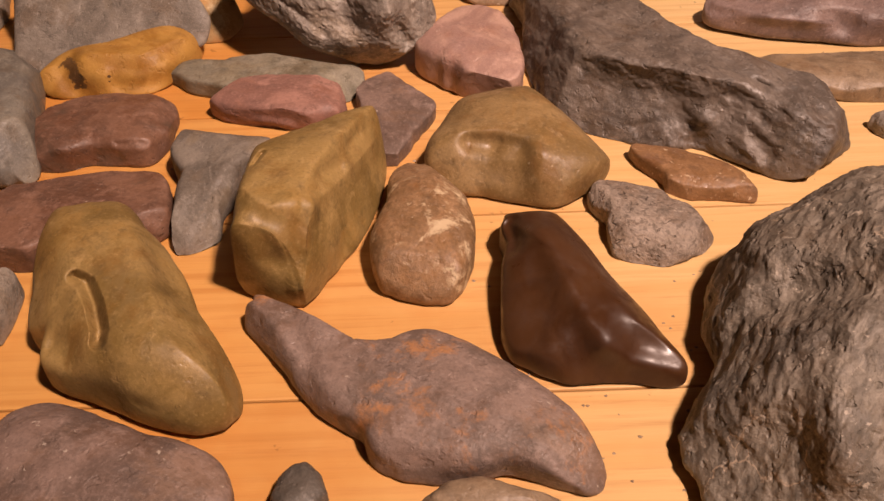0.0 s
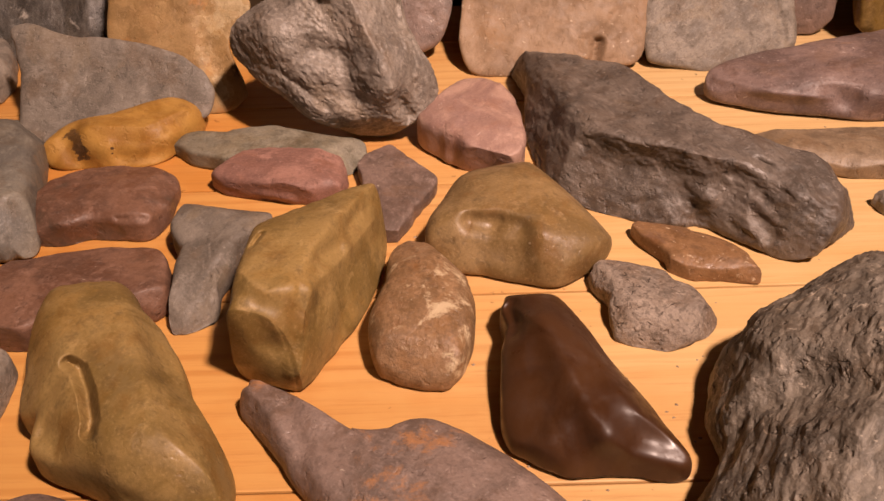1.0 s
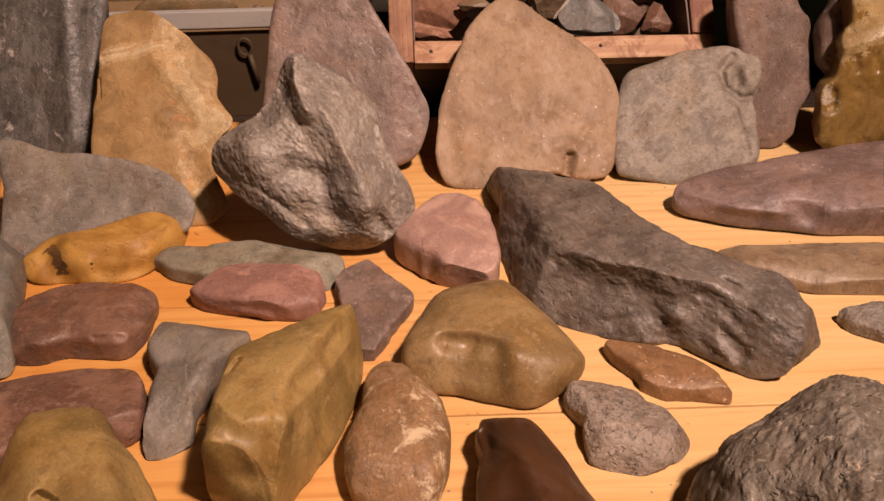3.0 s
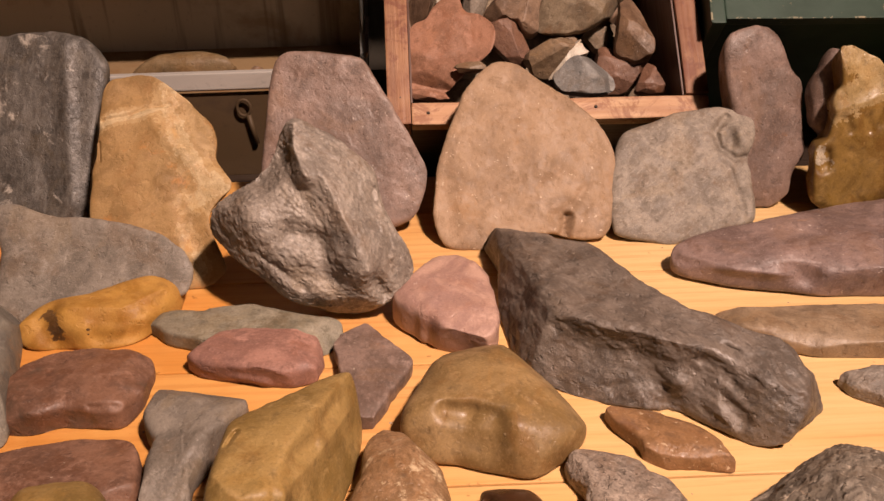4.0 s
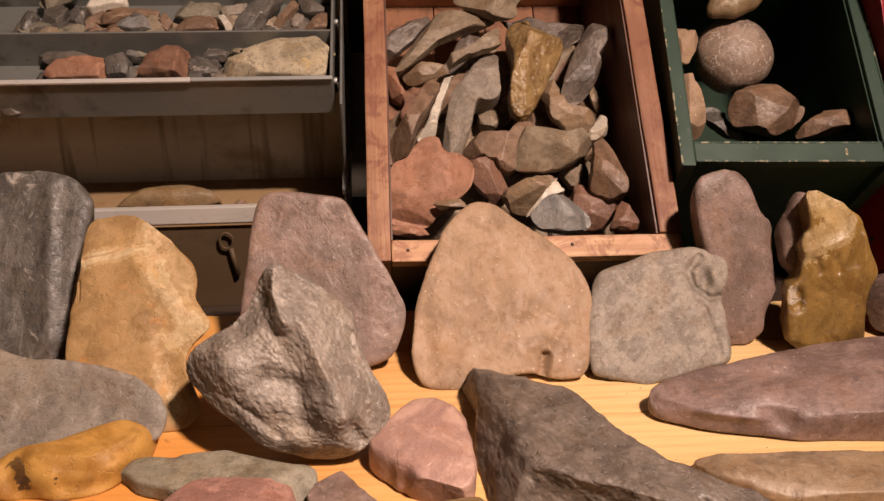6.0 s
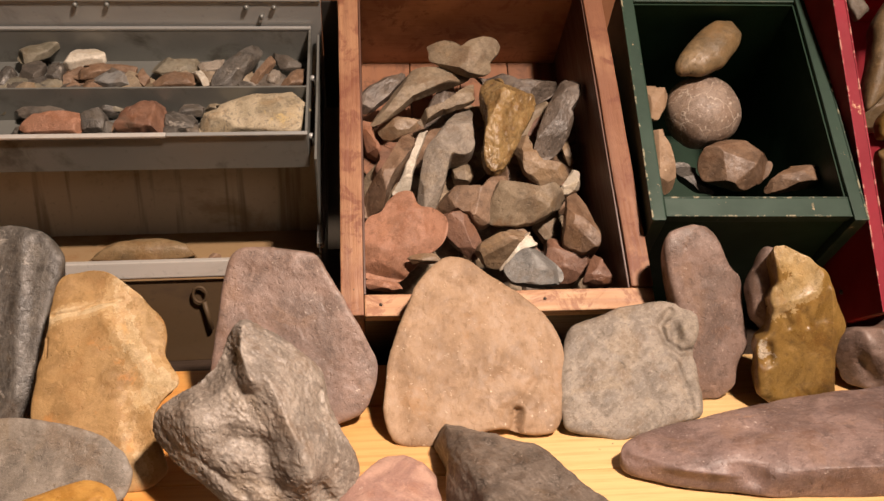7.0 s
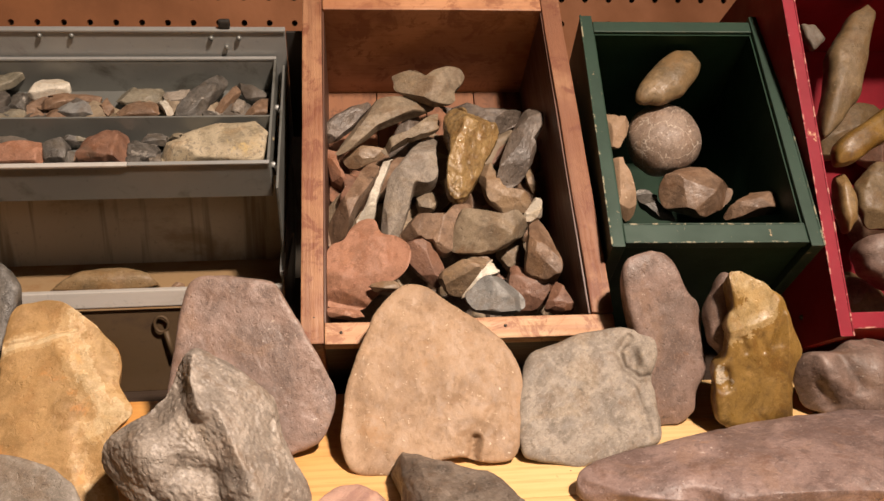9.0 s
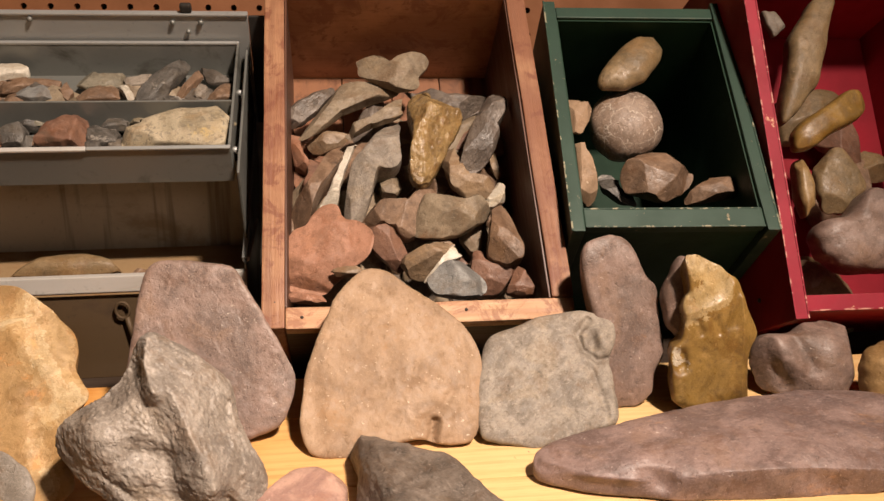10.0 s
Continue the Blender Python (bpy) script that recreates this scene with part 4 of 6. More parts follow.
stone("small dark grey pebble", darkgrey, (-0.0750, -0.1384, 0.0040), (0, -0, -77.9), (6.2, 6.6, 7.4, 7.4, 7.4, 7.9, 8.6, 8.1, 7.9, 8.0, 7.7, 8.0, 8.1, 7.4, 7.2, 7.0, 6.8, 7.1, 7.3, 7.3, 7.7, 8.7, 8.3, 8.1, 8.0, 6.9, 6.3, 6.1), 0.0067, 0.0048, 1.37, 'stones on the table', foot=8, facets=4, seed=18)
stone("brown stone at the front edge of the group", cobble, (-0.0179, -0.1456, 0.0056), (0, -0, -5.5), (9.9, 10.5, 7.4, 6.4, 6.1, 6.0, 6.4, 7.1, 8.1, 8.0, 8.1, 8.4, 8.0, 8.2, 8.8, 9.6, 8.8, 7.7, 7.2, 7.1, 7.2, 6.5, 6.0, 6.0, 6.1, 6.6, 7.6, 9.5), 0.0089, 0.0064, 2.28, 'stones on the table', foot=8, facets=4, seed=19)
stone("large rough dark grey rock with jagged broken surface", gneiss, (0.1047, -0.0960, 0.0244), (0, 0, 54.9), (39.4, 41.1, 41.4, 42.1, 42.4, 42.4, 42.0, 42.1, 42.7, 44.1, 46.8, 52.6, 50.1, 45.8, 38.6, 36.3, 41.6, 44.0, 42.9, 40.4, 40.2, 39.0, 38.5, 37.5, 36.9, 37.0, 37.1, 37.5, 38.6, 40.4, 42.3, 43.7, 46.0, 49.3, 50.0, 51.7, 48.2, 45.8, 44.0, 41.3, 39.5, 38.4, 37.9, 36.9, 36.5, 36.8, 37.8, 38.3), 0.0348, 0.0252, 2.24, 'stones on the table', level=7, foot=8, cuts=[(135, 35, 0.8), (65, 45, 0.8)], grooves=[(0.7, 0.09, -0.71), (0.012, 0.01001, -0.0326, 0.0321, 0.0012, -0.0178, 0.0195, 0.021), (0.01, 0.00572, -0.0178, 0.0195, 0.021, -0.0145, 0.0011, 0.0332), (0.012, 0.00429, -0.0462, 0.0007, 0.0269, -0.0632, 0.0075, 0.0103), (0.01, -0.00358, 0.0108, 0.0467, -0.0091, 0.005, 0.0348, 0.012), (0.014, -0.00429, -0.0535, 0.0171, 0.0091, -0.0477, 0.0035, 0.0247), (0.012, 0.00358, -0.0661, 0.0256, -0.0097, -0.0738, 0.0026, 0.0044)], facets=30, seed=20, bite=0.78, crisp=0.018, square=3.0)
stone("small grainy grey-brown stone with broken edge", granite, (0.0563, -0.0168, 0.0046), (0, 0, -46.7), (22.5, 23.7, 24.2, 25.1, 25.3, 25.3, 24.4, 22.0, 19.6, 17.4, 16.0, 15.3, 16.9, 19.3, 21.1, 23.7, 23.4, 23.7, 24.4, 24.7, 25.3, 26.4, 26.8, 26.2, 23.9, 20.9, 18.1, 16.3, 16.6, 17.3, 18.5, 20.2, 21.8, 24.1, 24.1, 23.8, 23.6, 23.4, 23.6, 22.3, 21.6, 21.3, 21.3, 21.6), 0.0075, 0.0054, 1.13, 'stones on the table', foot=8, cuts=[(137, 80, 0.85), (302, 20, 0.8)], facets=14, seed=21, bite=0.8, crisp=0.022, square=4.0)
stone("flat orange-brown stone chip", rust, (0.0827, 0.0157, 0.0034), (0, -0, -37.7), (16.7, 15.2, 14.2, 14.7, 15.1, 15.5, 15.2, 13.9, 13.9, 14.5, 14.3, 13.9, 15.0, 17.3, 17.7, 16.1, 14.7, 13.1, 12.3, 12.5, 15.4, 20.2, 15.0, 12.7, 12.0, 11.9, 12.8, 14.8), 0.0058, 0.0042, 1.76, 'stones on the table', foot=8, cuts=[(128, 84, 0.75), (273, 5, 0.7)], facets=5, seed=22, bite=0.8, crisp=0.022, square=4.5)
stone("long dark grey faceted rock with a knobbly end", charcoal, (0.0866, 0.0767, 0.0143), (0, -0, -63.1), (41, 45, 48, 54, 58, 26, 21, 20, 20, 22, 24, 30, 52, 87, 90, 67, 59, 57, 58, 60, 58, 54, 42, 34, 30, 28, 28, 32), 0.0209, 0.0151, 1.81, 'stones on the table', level=7, foot=8, cuts=[(125, 55, 0.66), (305, 28, 0.66), (251, 25, 0.82), (33, 25, 0.92)], grooves=[(-0.74, 0.52, -0.42), (-0.013, -0.00529, -0.0948, -0.012, 0.016, -0.068, -0.0232, 0.017, -0.0475, -0.0288, 0.0185, -0.0275, -0.0332, 0.0192, -0.0133, -0.0346, 0.0191, -0.002, -0.0298, 0.0174, 0.0115, -0.019, 0.019, 0.0279, -0.0077, 0.0185, 0.04, 0.0039, 0.0183), (0.005, 0.00221, -0.0538, -0.0374, 0.0096, -0.048, -0.032, 0.0179), (-0.005, -0.00227, -0.0553, -0.0267, 0.0179, -0.0378, -0.0365, 0.0181, -0.0406, -0.0394, 0.0142), (0.0024, 0.00491, 0.0434, 0.0076, 0.0174, 0.0462, 0.0111, 0.0167), (0.009, 0.00368, 0.0415, 0.0029, 0.0178, 0.0438, -0.0036, 0.009, 0.0434, -0.0088, 0.0011, 0.0396, -0.0159, -0.0099), (0.016, -0.0043, 0.0636, 0.0194, 0.0116, 0.0717, 0.0153, 0.0048), (-0.006, -0.00302, 0.0357, -0.0138, 0.0018, 0.0518, -0.0049, -0.0022, 0.0617, -0.0027, -0.0096), (0.006, 0.00368, 0.0291, -0.0195, 0.0002, 0.0372, -0.0179, -0.007), (0.013, 0.00307, -0.0027, -0.0385, 0.0062, 0.0172, -0.0224, 0.0091), (-0.003, 0.00227, 0.0103, -0.0319, 0.0022, 0.0188, -0.0256, 0.0024, 0.0219, -0.0197, 0.008), (-0.003, 0.00227, 0.04, -0.0036, 0.0128, 0.0479, 0.0002, 0.0104), (-0.003, 0.00181, 0.0504, 0.0129, 0.0155, 0.0548, 0.0245, 0.0146, 0.0616, 0.0241, 0.0125), (-0.0025, 0.00181, 0.0392, -0.0134, -0.0017, 0.0496, -0.0088, -0.0062), (-0.004, 0.00181, 0.05, 0.0015, 0.0103, 0.063, 0.0053, 0.0023), (-0.004, 0.00181, 0.0155, -0.0339, -0.0072, 0.0224, -0.0254, -0.0014)], facets=8, seed=23, bite=0.86, crisp=0.014, square=3.0)
stone("rounded pink stone with a pale rim", rose, (-0.0091, 0.1206, 0.0089), (0, -0, 88.6), (23, 23, 23, 23, 27, 29, 28, 31, 27, 22, 20, 18, 18, 19, 20, 21, 25, 28, 30, 29, 26, 25, 24, 26, 29, 24, 24, 24), 0.0134, 0.0097, 1.80, 'stones on the table', foot=8, cuts=[(161, -12, 0.84), (186, 72, 0.86), (61, 35, 0.84), (-69, 40, 0.86)], bite=0.88, crisp=0.015, square=4.4)
stone("large grey rock with a peaked top and a hollow", greyrock, (-0.0796, 0.1461, 0.0464), (48.1, 37.5, -28.7), (45, 47, 47, 43, 38, 36, 38, 44, 45, 47, 49, 52, 40, 34, 33, 34, 39, 48, 53, 48, 43, 40, 40, 40, 40, 42, 44, 44), 0.0250, 0.0250, 1.26, 'stones on the table', level=7, cuts=[(251, 52, 0.8), (31, 48, 0.78), (316, 25, 0.85)], grooves=[(-0.24, 0.03, -0.97), (-0.009, -0.0116, -0.0482, 0.0317, 0.0047, -0.0368, 0.0223, 0.0152, -0.0206, 0.0157, 0.0227), (-0.015, -0.00928, -0.0443, 0.032, 0.0073, -0.0142, 0.0212, 0.0227, 0.0102, 0.0134, 0.0245, 0.0364, 0.0033, 0.0197), (0.009, 0.00942, -0.0349, -0.0007, 0.0188, -0.0375, 0.0155, 0.0163), (0.006, 0.00565, -0.0039, -0.0117, 0.0249, 0.0095, -0.0047, 0.025, 0.0206, -0.0101, 0.0243, 0.0266, -0.0144, 0.0209), (0.005, 0.0066, 0.0405, 0.0015, 0.0174, 0.0529, -0.001, 0.0088), (0.004, 0.00471, 0.0093, 0.036, 0.0098, 0.0157, 0.0298, 0.0133), (0.017, -0.00565, -0.0231, -0.0267, 0.0174, -0.0231, -0.0267, 0.0174), (0.008, 0.00471, 0.0149, -0.0216, 0.0224, 0.0164, -0.0219, 0.0217), (-0.004, 0.00278, -0.014, -0.0291, 0.0182, 0.0025, -0.0291, 0.0213, 0.0211, -0.0275, 0.0169)], facets=8, seed=25, crisp=0.018, square=3.2)
stone("honey-yellow slab standing on its end with pale veins", honey, (-0.1807, 0.2089, 0.0505), (19.7, 42.5, -62.1), (44, 45, 46, 45, 33, 30, 31, 35, 42, 41, 40, 45, 47, 45, 44, 42, 42, 43, 43, 43, 43, 44, 43, 40, 37, 35, 35, 35, 37, 39, 43, 47, 47, 45, 43, 42, 41, 41, 42, 43), 0.0109, 0.0109, 1.69, 'stones on the table', level=7, facets=3, seed=26, crisp=0.015, square=14.0, draft=0.22, grooves=[(-0.41, -0.16, -0.9), (0.0016, 0.0022, -0.0474, -0.02, 0.0109, -0.0448, -0.0054, 0.0109, -0.0458, 0.0082, 0.0109, -0.0438, 0.0213, 0.0109), (0.006, -0.0022, -0.04, 0.0075, 0.0109, -0.0196, 0.0136, 0.0109, -0.0016, 0.0238, 0.0109, 0.018, 0.0387, 0.0109), (0.016, 0.008, -0.0345, 0.0364, 0.0109, -0.0135, 0.0386, 0.0109, 0.0017, 0.0371, 0.0109), (0.003, 0.0022, -0.044, 0.0279, 0.0109, -0.0292, 0.0245, 0.0109, -0.0096, 0.0265, 0.0109), (-0.0014, 0.004, -0.0349, -0.0265, 0.0109, -0.023, -0.0294, 0.0109), (0.012, 0.0025, -0.059, 0.0007, 0.0109, -0.0545, 0.012, 0.0109), (0.008, 0.003, 0.012, 0.0141, 0.0109, 0.0375, 0.011, 0.0109, 0.0578, 0.0061, 0.0109)], bite=0.95, patches=[(honey_pale, 0.0106, -0.0544, 0.0232, 0.0109, -0.0388, 0.0209, 0.0109, -0.0188, 0.02, 0.0109, 0.003, 0.0249, 0.0109, 0.019, 0.0258, 0.0109, 0.0214, 0.0155, 0.0109), (honey_pale, 0.0057, -0.0456, -0.0221, 0.0109, -0.0467, -0.0117, 0.0109, -0.0443, -0.0009, 0.0109, -0.0437, 0.0097, 0.0109, -0.0452, 0.0203, 0.0109), (honey_pale, 0.0095, -0.0465, 0.0324, 0.0109, -0.0306, 0.0339, 0.0109, -0.0119, 0.0322, 0.0109), (honey_pale, 0.0072, 0.0073, 0.0307, 0.0109, 0.0229, 0.0352, 0.0109), (honey_pale, 0.0064, 0.039, 0.0046, 0.0109, 0.0508, 0.006, 0.0109, 0.0657, 0.0064, 0.0109), (honey_vein, 0.0062, -0.0544, 0.0232, 0.0109, -0.0388, 0.0209, 0.0109, -0.0188, 0.02, 0.0109, 0.003, 0.0249, 0.0109, 0.019, 0.0258, 0.0109, 0.0214, 0.0155, 0.0109), (honey_vein, 0.003, -0.0456, -0.0221, 0.0109, -0.0467, -0.0117, 0.0109, -0.0443, -0.0009, 0.0109, -0.0437, 0.0097, 0.0109, -0.0452, 0.0203, 0.0109), (honey_vein, 0.0055, -0.0465, 0.0324, 0.0109, -0.0306, 0.0339, 0.0109, -0.0119, 0.0322, 0.0109), (honey_vein, 0.004, 0.0073, 0.0307, 0.0109, 0.0229, 0.0352, 0.0109), (honey_vein, 0.0035, 0.039, 0.0046, 0.0109, 0.0508, 0.006, 0.0109, 0.0657, 0.0064, 0.0109)])
stone("flat grey stone with pale scratches leaning back", greyflat, (-0.2127, 0.1510, 0.0237), (49.8, 5.3, -4.5), (32.0, 32.0, 31.7, 31.9, 31.2, 31.2, 30.1, 29.4, 28.7, 28.1, 28.1, 28.5, 29.5, 33.2, 40.1, 40.0, 32.9, 28.8, 26.2, 24.5, 24.0, 24.1, 24.9, 26.4, 28.8, 32.7, 38.9, 39.5, 35.2, 31.8, 29.6, 28.3, 27.6, 27.6, 28.3, 29.8, 30.5, 31.1, 32.6, 32.2), 0.0137, 0.0137, 1.93, 'stones on the table', crisp=0.03, square=12.0, draft=0.25, bite=0.95)
stone("orange stone with dark marks lying on the table", orange, (-0.1947, 0.1240, 0.0085), (0, -0, 28.3), (30, 33, 33, 24, 18, 15, 14, 14, 14, 15, 19, 28, 31, 32, 30, 26, 22, 20, 20, 21, 22, 24, 26, 26, 25, 25, 26, 28), 0.0128, 0.0093, 1.39, 'stones on the table', foot=8, cuts=[(222, 30, 0.85)], grooves=[(0.06, 0.86, -0.5), (0.007, 0.00455, -0.0075, -0.021, 0.0016, 0.0075, -0.0257, -0.0), (0.008, 0.0052, -0.03, 0.0004, 0.0097, -0.0284, -0.0089, -0.0001), (-0.008, -0.0032, -0.0187, -0.0008, 0.0121, 0.0065, -0.0151, 0.0106, 0.0314, -0.0047, 0.0092)], facets=2, seed=28, bite=0.88, crisp=0.03, patches=[(orange_dark, 0.0058, -0.0298, 0.0008, 0.0099, -0.0292, -0.0046, 0.0058, -0.0284, -0.009, -0.0001), (orange_dark, 0.0028, -0.0098, -0.0195, 0.0045, -0.0123, -0.0191, 0.0013)])
stone("dark grey slate slab with white veins standing upright", slate, (-0.2825, 0.2699, 0.0605), (8.2, -57.6, 80.4), (44, 44, 45, 48, 52, 58, 60, 56, 53, 53, 52, 52, 54, 54, 52, 51, 49, 47, 47, 47, 49, 51, 56, 60, 54, 50, 48, 48, 49, 53, 61, 61, 56, 51, 48, 45), 0.0156, 0.0156, 1.51, 'stones on the table', grooves=[(0.23, 0.4, -0.89), (0.0062, -0.00404, 0.057, -0.0223, 0.0123, -0.0468, -0.0353, 0.013)], facets=5, seed=29, crisp=0.015, square=14.0, draft=0.2, bite=0.95)
stone("mauve slab leaning against the toolbox", mauve, (-0.0752, 0.2446, 0.0506), (36, 51.9, -47.3), (46, 48, 51, 53, 54, 55, 55, 51, 48, 46, 46, 47, 50, 54, 54, 52, 52, 52, 54, 54, 51, 47, 44, 43, 44, 46, 50, 55, 57, 60, 55, 52, 49, 46, 45, 46), 0.0155, 0.0155, 1.33, 'stones on the table', level=7, facets=4, seed=30, crisp=0.015, square=16.0, draft=0.22, bite=0.95)
stone("large pale tan slab standing upright with a notch", buff, (0.0449, 0.2359, 0.0404), (0.1, 46, -89.9), (40, 39, 42, 53, 62, 60, 58, 59, 58, 55, 51, 49, 49, 52, 58, 61, 58, 55, 51, 50, 51, 54, 57, 63, 66, 60, 54, 45), 0.0150, 0.0150, 1.20, 'stones on the table', level=7, facets=2, seed=31, crisp=0.015, square=16.0, draft=0.22, large=1.041, grooves=[(-0.34, 0.13, -0.93), (-0.0055, 0.008, 0.0509, 0.0215, 0.015, 0.0356, 0.0247, 0.015), (0.004, 0.003, 0.0379, 0.0173, 0.015, 0.0373, 0.0225, 0.015), (0.006, 0.0022, 0.0187, -0.0491, 0.015, 0.0386, -0.0465, 0.015), (0.0025, 0.0015, 0.0161, 0.0382, 0.015, 0.0268, 0.0303, 0.015, 0.0336, 0.0176, 0.015), (0.02, -0.002, -0.0074, 0.0013, 0.015, -0.0037, 0.001, 0.015), (0.004, 0.0014, -0.0539, -0.0173, 0.015, -0.0478, -0.0069, 0.015)], bite=0.95)
stone("pale grey block with a knob on its corner", paleflint, (0.1506, 0.2299, 0.0327), (37.4, -25.2, 29.1), (48, 47, 45, 44, 42, 41, 41, 41, 41, 42, 45, 48, 47, 44, 42, 41, 41, 41, 43, 44, 46, 44, 42, 41, 41, 42, 41, 42, 42, 44, 47, 52, 49, 42, 39, 37, 35, 36, 41, 45), 0.0194, 0.0194, 1.37, 'stones on the table', level=7, facets=3, seed=32, crisp=0.015, square=12.0, draft=0.22, bite=0.95, grooves=[(0.46, 0.08, -0.88), (0.0026, 0.0042, 0.0502, 0.0116, 0.0194, 0.0359, 0.0091, 0.0194, 0.0301, -0.0018, 0.0194, 0.0321, -0.0137, 0.0194, 0.041, -0.018, 0.0194), (0.006, -0.0045, 0.0486, -0.0014, 0.0194, 0.0457, -0.0084, 0.0194), (0.004, 0.003, 0.0437, 0.0011, 0.0194, 0.0364, -0.0049, 0.0194), (0.012, 0.003, -0.007, -0.0059, 0.0194, -0.0069, -0.0161, 0.0194), (0.003, 0.002, 0.0255, -0.0124, 0.0194, 0.0171, -0.0309, 0.0194, 0.0088, -0.0439, 0.0194), (0.014, -0.002, 0.0053, 0.0249, 0.0194, -0.0225, 0.0069, 0.0194)])
stone("tall narrow mauve stone standing on end", mauve, (0.2111, 0.2607, 0.0598), (19, 68.8, -69.8), (29.1, 29.3, 29.4, 27.8, 25.4, 25.0, 26.9, 28.4, 28.2, 27.1, 26.8, 28.8, 28.9, 25.8, 25.5, 26.0, 27.4, 28.2, 28.3, 27.8, 28.0, 28.3, 29.2, 30.7, 32.5, 32.8, 30.2, 27.4, 24.7, 22.6, 21.1, 20.9, 21.6, 23.4, 26.6, 30.7, 32.8, 31.8, 30.2, 29.4), 0.0152, 0.0152, 2.17, 'stones on the table', facets=8, seed=33, crisp=0.015, square=8.0, draft=0.2, bite=0.95)
stone("glossy amber-brown stone standing on end", amber, (0.2646, 0.2316, 0.0514), (24.7, -76.8, 64.8), (32.8, 35.0, 37.1, 40.5, 42.8, 43.9, 31.1, 30.0, 29.1, 25.2, 23.6, 23.0, 24.2, 29.6, 31.4, 30.6, 32.0, 34.3, 35.8, 36.9, 34.8, 33.5, 31.9, 31.0, 30.6, 30.7, 31.4, 32.5, 33.9, 36.0, 39.2, 38.2, 34.0, 30.7, 28.5, 28.5, 29.0, 32.1, 32.3, 29.7, 28.4, 27.8, 28.6, 30.1, 30.3, 30.3, 30.2, 30.8), 0.0126, 0.0126, 1.69, 'stones on the table', facets=9, seed=34, bite=0.92, crisp=0.012, square=7.0, draft=0.25, level=7, grooves=[(-0.16, -0.46, -0.87), (-0.007, -0.0018, 0.0187, 0.0216, 0.0126, 0.025, 0.0058, 0.0126, 0.031, -0.0045, 0.0126, 0.0436, -0.0109, 0.0126), (0.012, 0.0035, 0.0534, 0.0111, 0.0126, 0.0407, 0.0037, 0.0126), (0.0045, 0.005, -0.0088, 0.0232, 0.0126, -0.0164, 0.0216, 0.0126), (-0.006, -0.003, 0.0327, -0.0178, 0.0126, 0.0023, -0.0206, 0.0126, -0.04, -0.0249, 0.0126), (0.003, 0.0018, 0.0138, 0.014, 0.0126, 0.0072, 0.0101, 0.0126), (0.003, 0.0018, 0.0155, 0.0004, 0.0126, 0.0088, -0.0028, 0.0126), (0.012, 0.002, -0.007, 0.0061, 0.0126, -0.0297, -0.0005, 0.0126), (0.01, -0.002, 0.0017, -0.0107, 0.0126, -0.0289, -0.0163, 0.0126)], patches=[(amber_sheen, 0.0110, 0.0538, 0.0162, 0.0126, 0.0457, 0.0035, 0.0126, 0.0358, 0.0031, 0.0126, 0.0217, 0.0212, 0.0126), (amber_chip, 0.0052, -0.0089, 0.0244, 0.0126, -0.0156, 0.0209, 0.0126)])
stone("pinkish stone half hidden behind the amber one", mauve, (0.2580, 0.2561, 0.0563), (3, -75, 86.9), (20.9, 21.9, 23.1, 23.0, 22.5, 23.4, 23.7, 20.7, 18.7, 13.7, 11.1, 9.7, 8.9, 8.5, 8.5, 10.9, 17.1, 26.4, 27.7, 30.5, 22.9, 18.5, 16.0, 14.6, 14.0, 13.9, 14.3, 15.1, 15.1, 15.7, 17.0, 19.3), 0.0126, 0.0126, 2.22, 'stones on the table', facets=4, seed=35)
stone("rounded mauve stone lying below the red box", mauve, (0.3486, 0.2519, 0.0252), (64.8, -6.6, 3.1), (28.9, 30.7, 30.5, 31.3, 31.3, 31.7, 31.2, 29.0, 27.9, 25.0, 22.7, 23.5, 27.0, 31.3, 32.1, 31.0, 29.8, 29.6, 28.9, 28.9, 29.7, 29.3, 27.4, 26.6, 27.0, 28.2, 30.3, 30.5, 31.6, 32.5, 29.0, 26.8, 25.7, 25.5, 26.0, 27.0), 0.0175, 0.0175, 1.42, 'stones on the table', facets=14, seed=36, bite=0.8, crisp=0.022, square=3.0, grooves=[(0.5, -0.08, -0.86), (0.006, 0.004, -0.0151, 0.0178, 0.0143, -0.0113, 0.0092, 0.0171, -0.008, -0.0027, 0.0174), (0.008, -0.003, 0.0149, 0.014, 0.0117, 0.0104, -0.0037, 0.0171), (0.005, 0.003, -0.0295, -0.0, 0.008, -0.0244, -0.0129, 0.0064)], large=1.030)
stone("long tapering purple-grey stone", pinkmauve, (0.2700, 0.1683, 0.0099), (0, -0, 9.3), (54, 69, 80, 74, 64, 51, 48, 46, 47, 48, 49, 54, 63, 63, 56, 50, 45, 43, 44, 46, 51, 59, 62, 56, 58, 55, 55, 54), 0.0148, 0.0107, 2.36, 'stones on the table', level=7, foot=8, cuts=[(259, -6, 0.72), (71, 74, 0.82)], facets=6, seed=37, bite=0.8, crisp=0.022, square=3.4, grooves=[(0.57, 0.67, -0.47), (-0.006, -0.003, -0.1382, 0.0146, 0.0036, -0.1177, -0.0094, 0.0039, -0.0902, -0.0217, 0.0037), (0.006, 0.004, -0.0898, -0.0212, 0.006, -0.0812, -0.0252, 0.0054), (0.008, 0.0025, -0.0895, 0.0154, 0.0135, -0.0659, 0.0039, 0.0145), (0.009, 0.004, 0.0015, -0.0448, 0.0064, 0.0164, -0.0468, -0.002), (0.01, -0.0025, -0.0137, -0.0075, 0.0148, 0.0077, -0.026, 0.0145), (0.005, 0.003, -0.0871, -0.0229, 0.0043, -0.0823, -0.0251, 0.0014)])
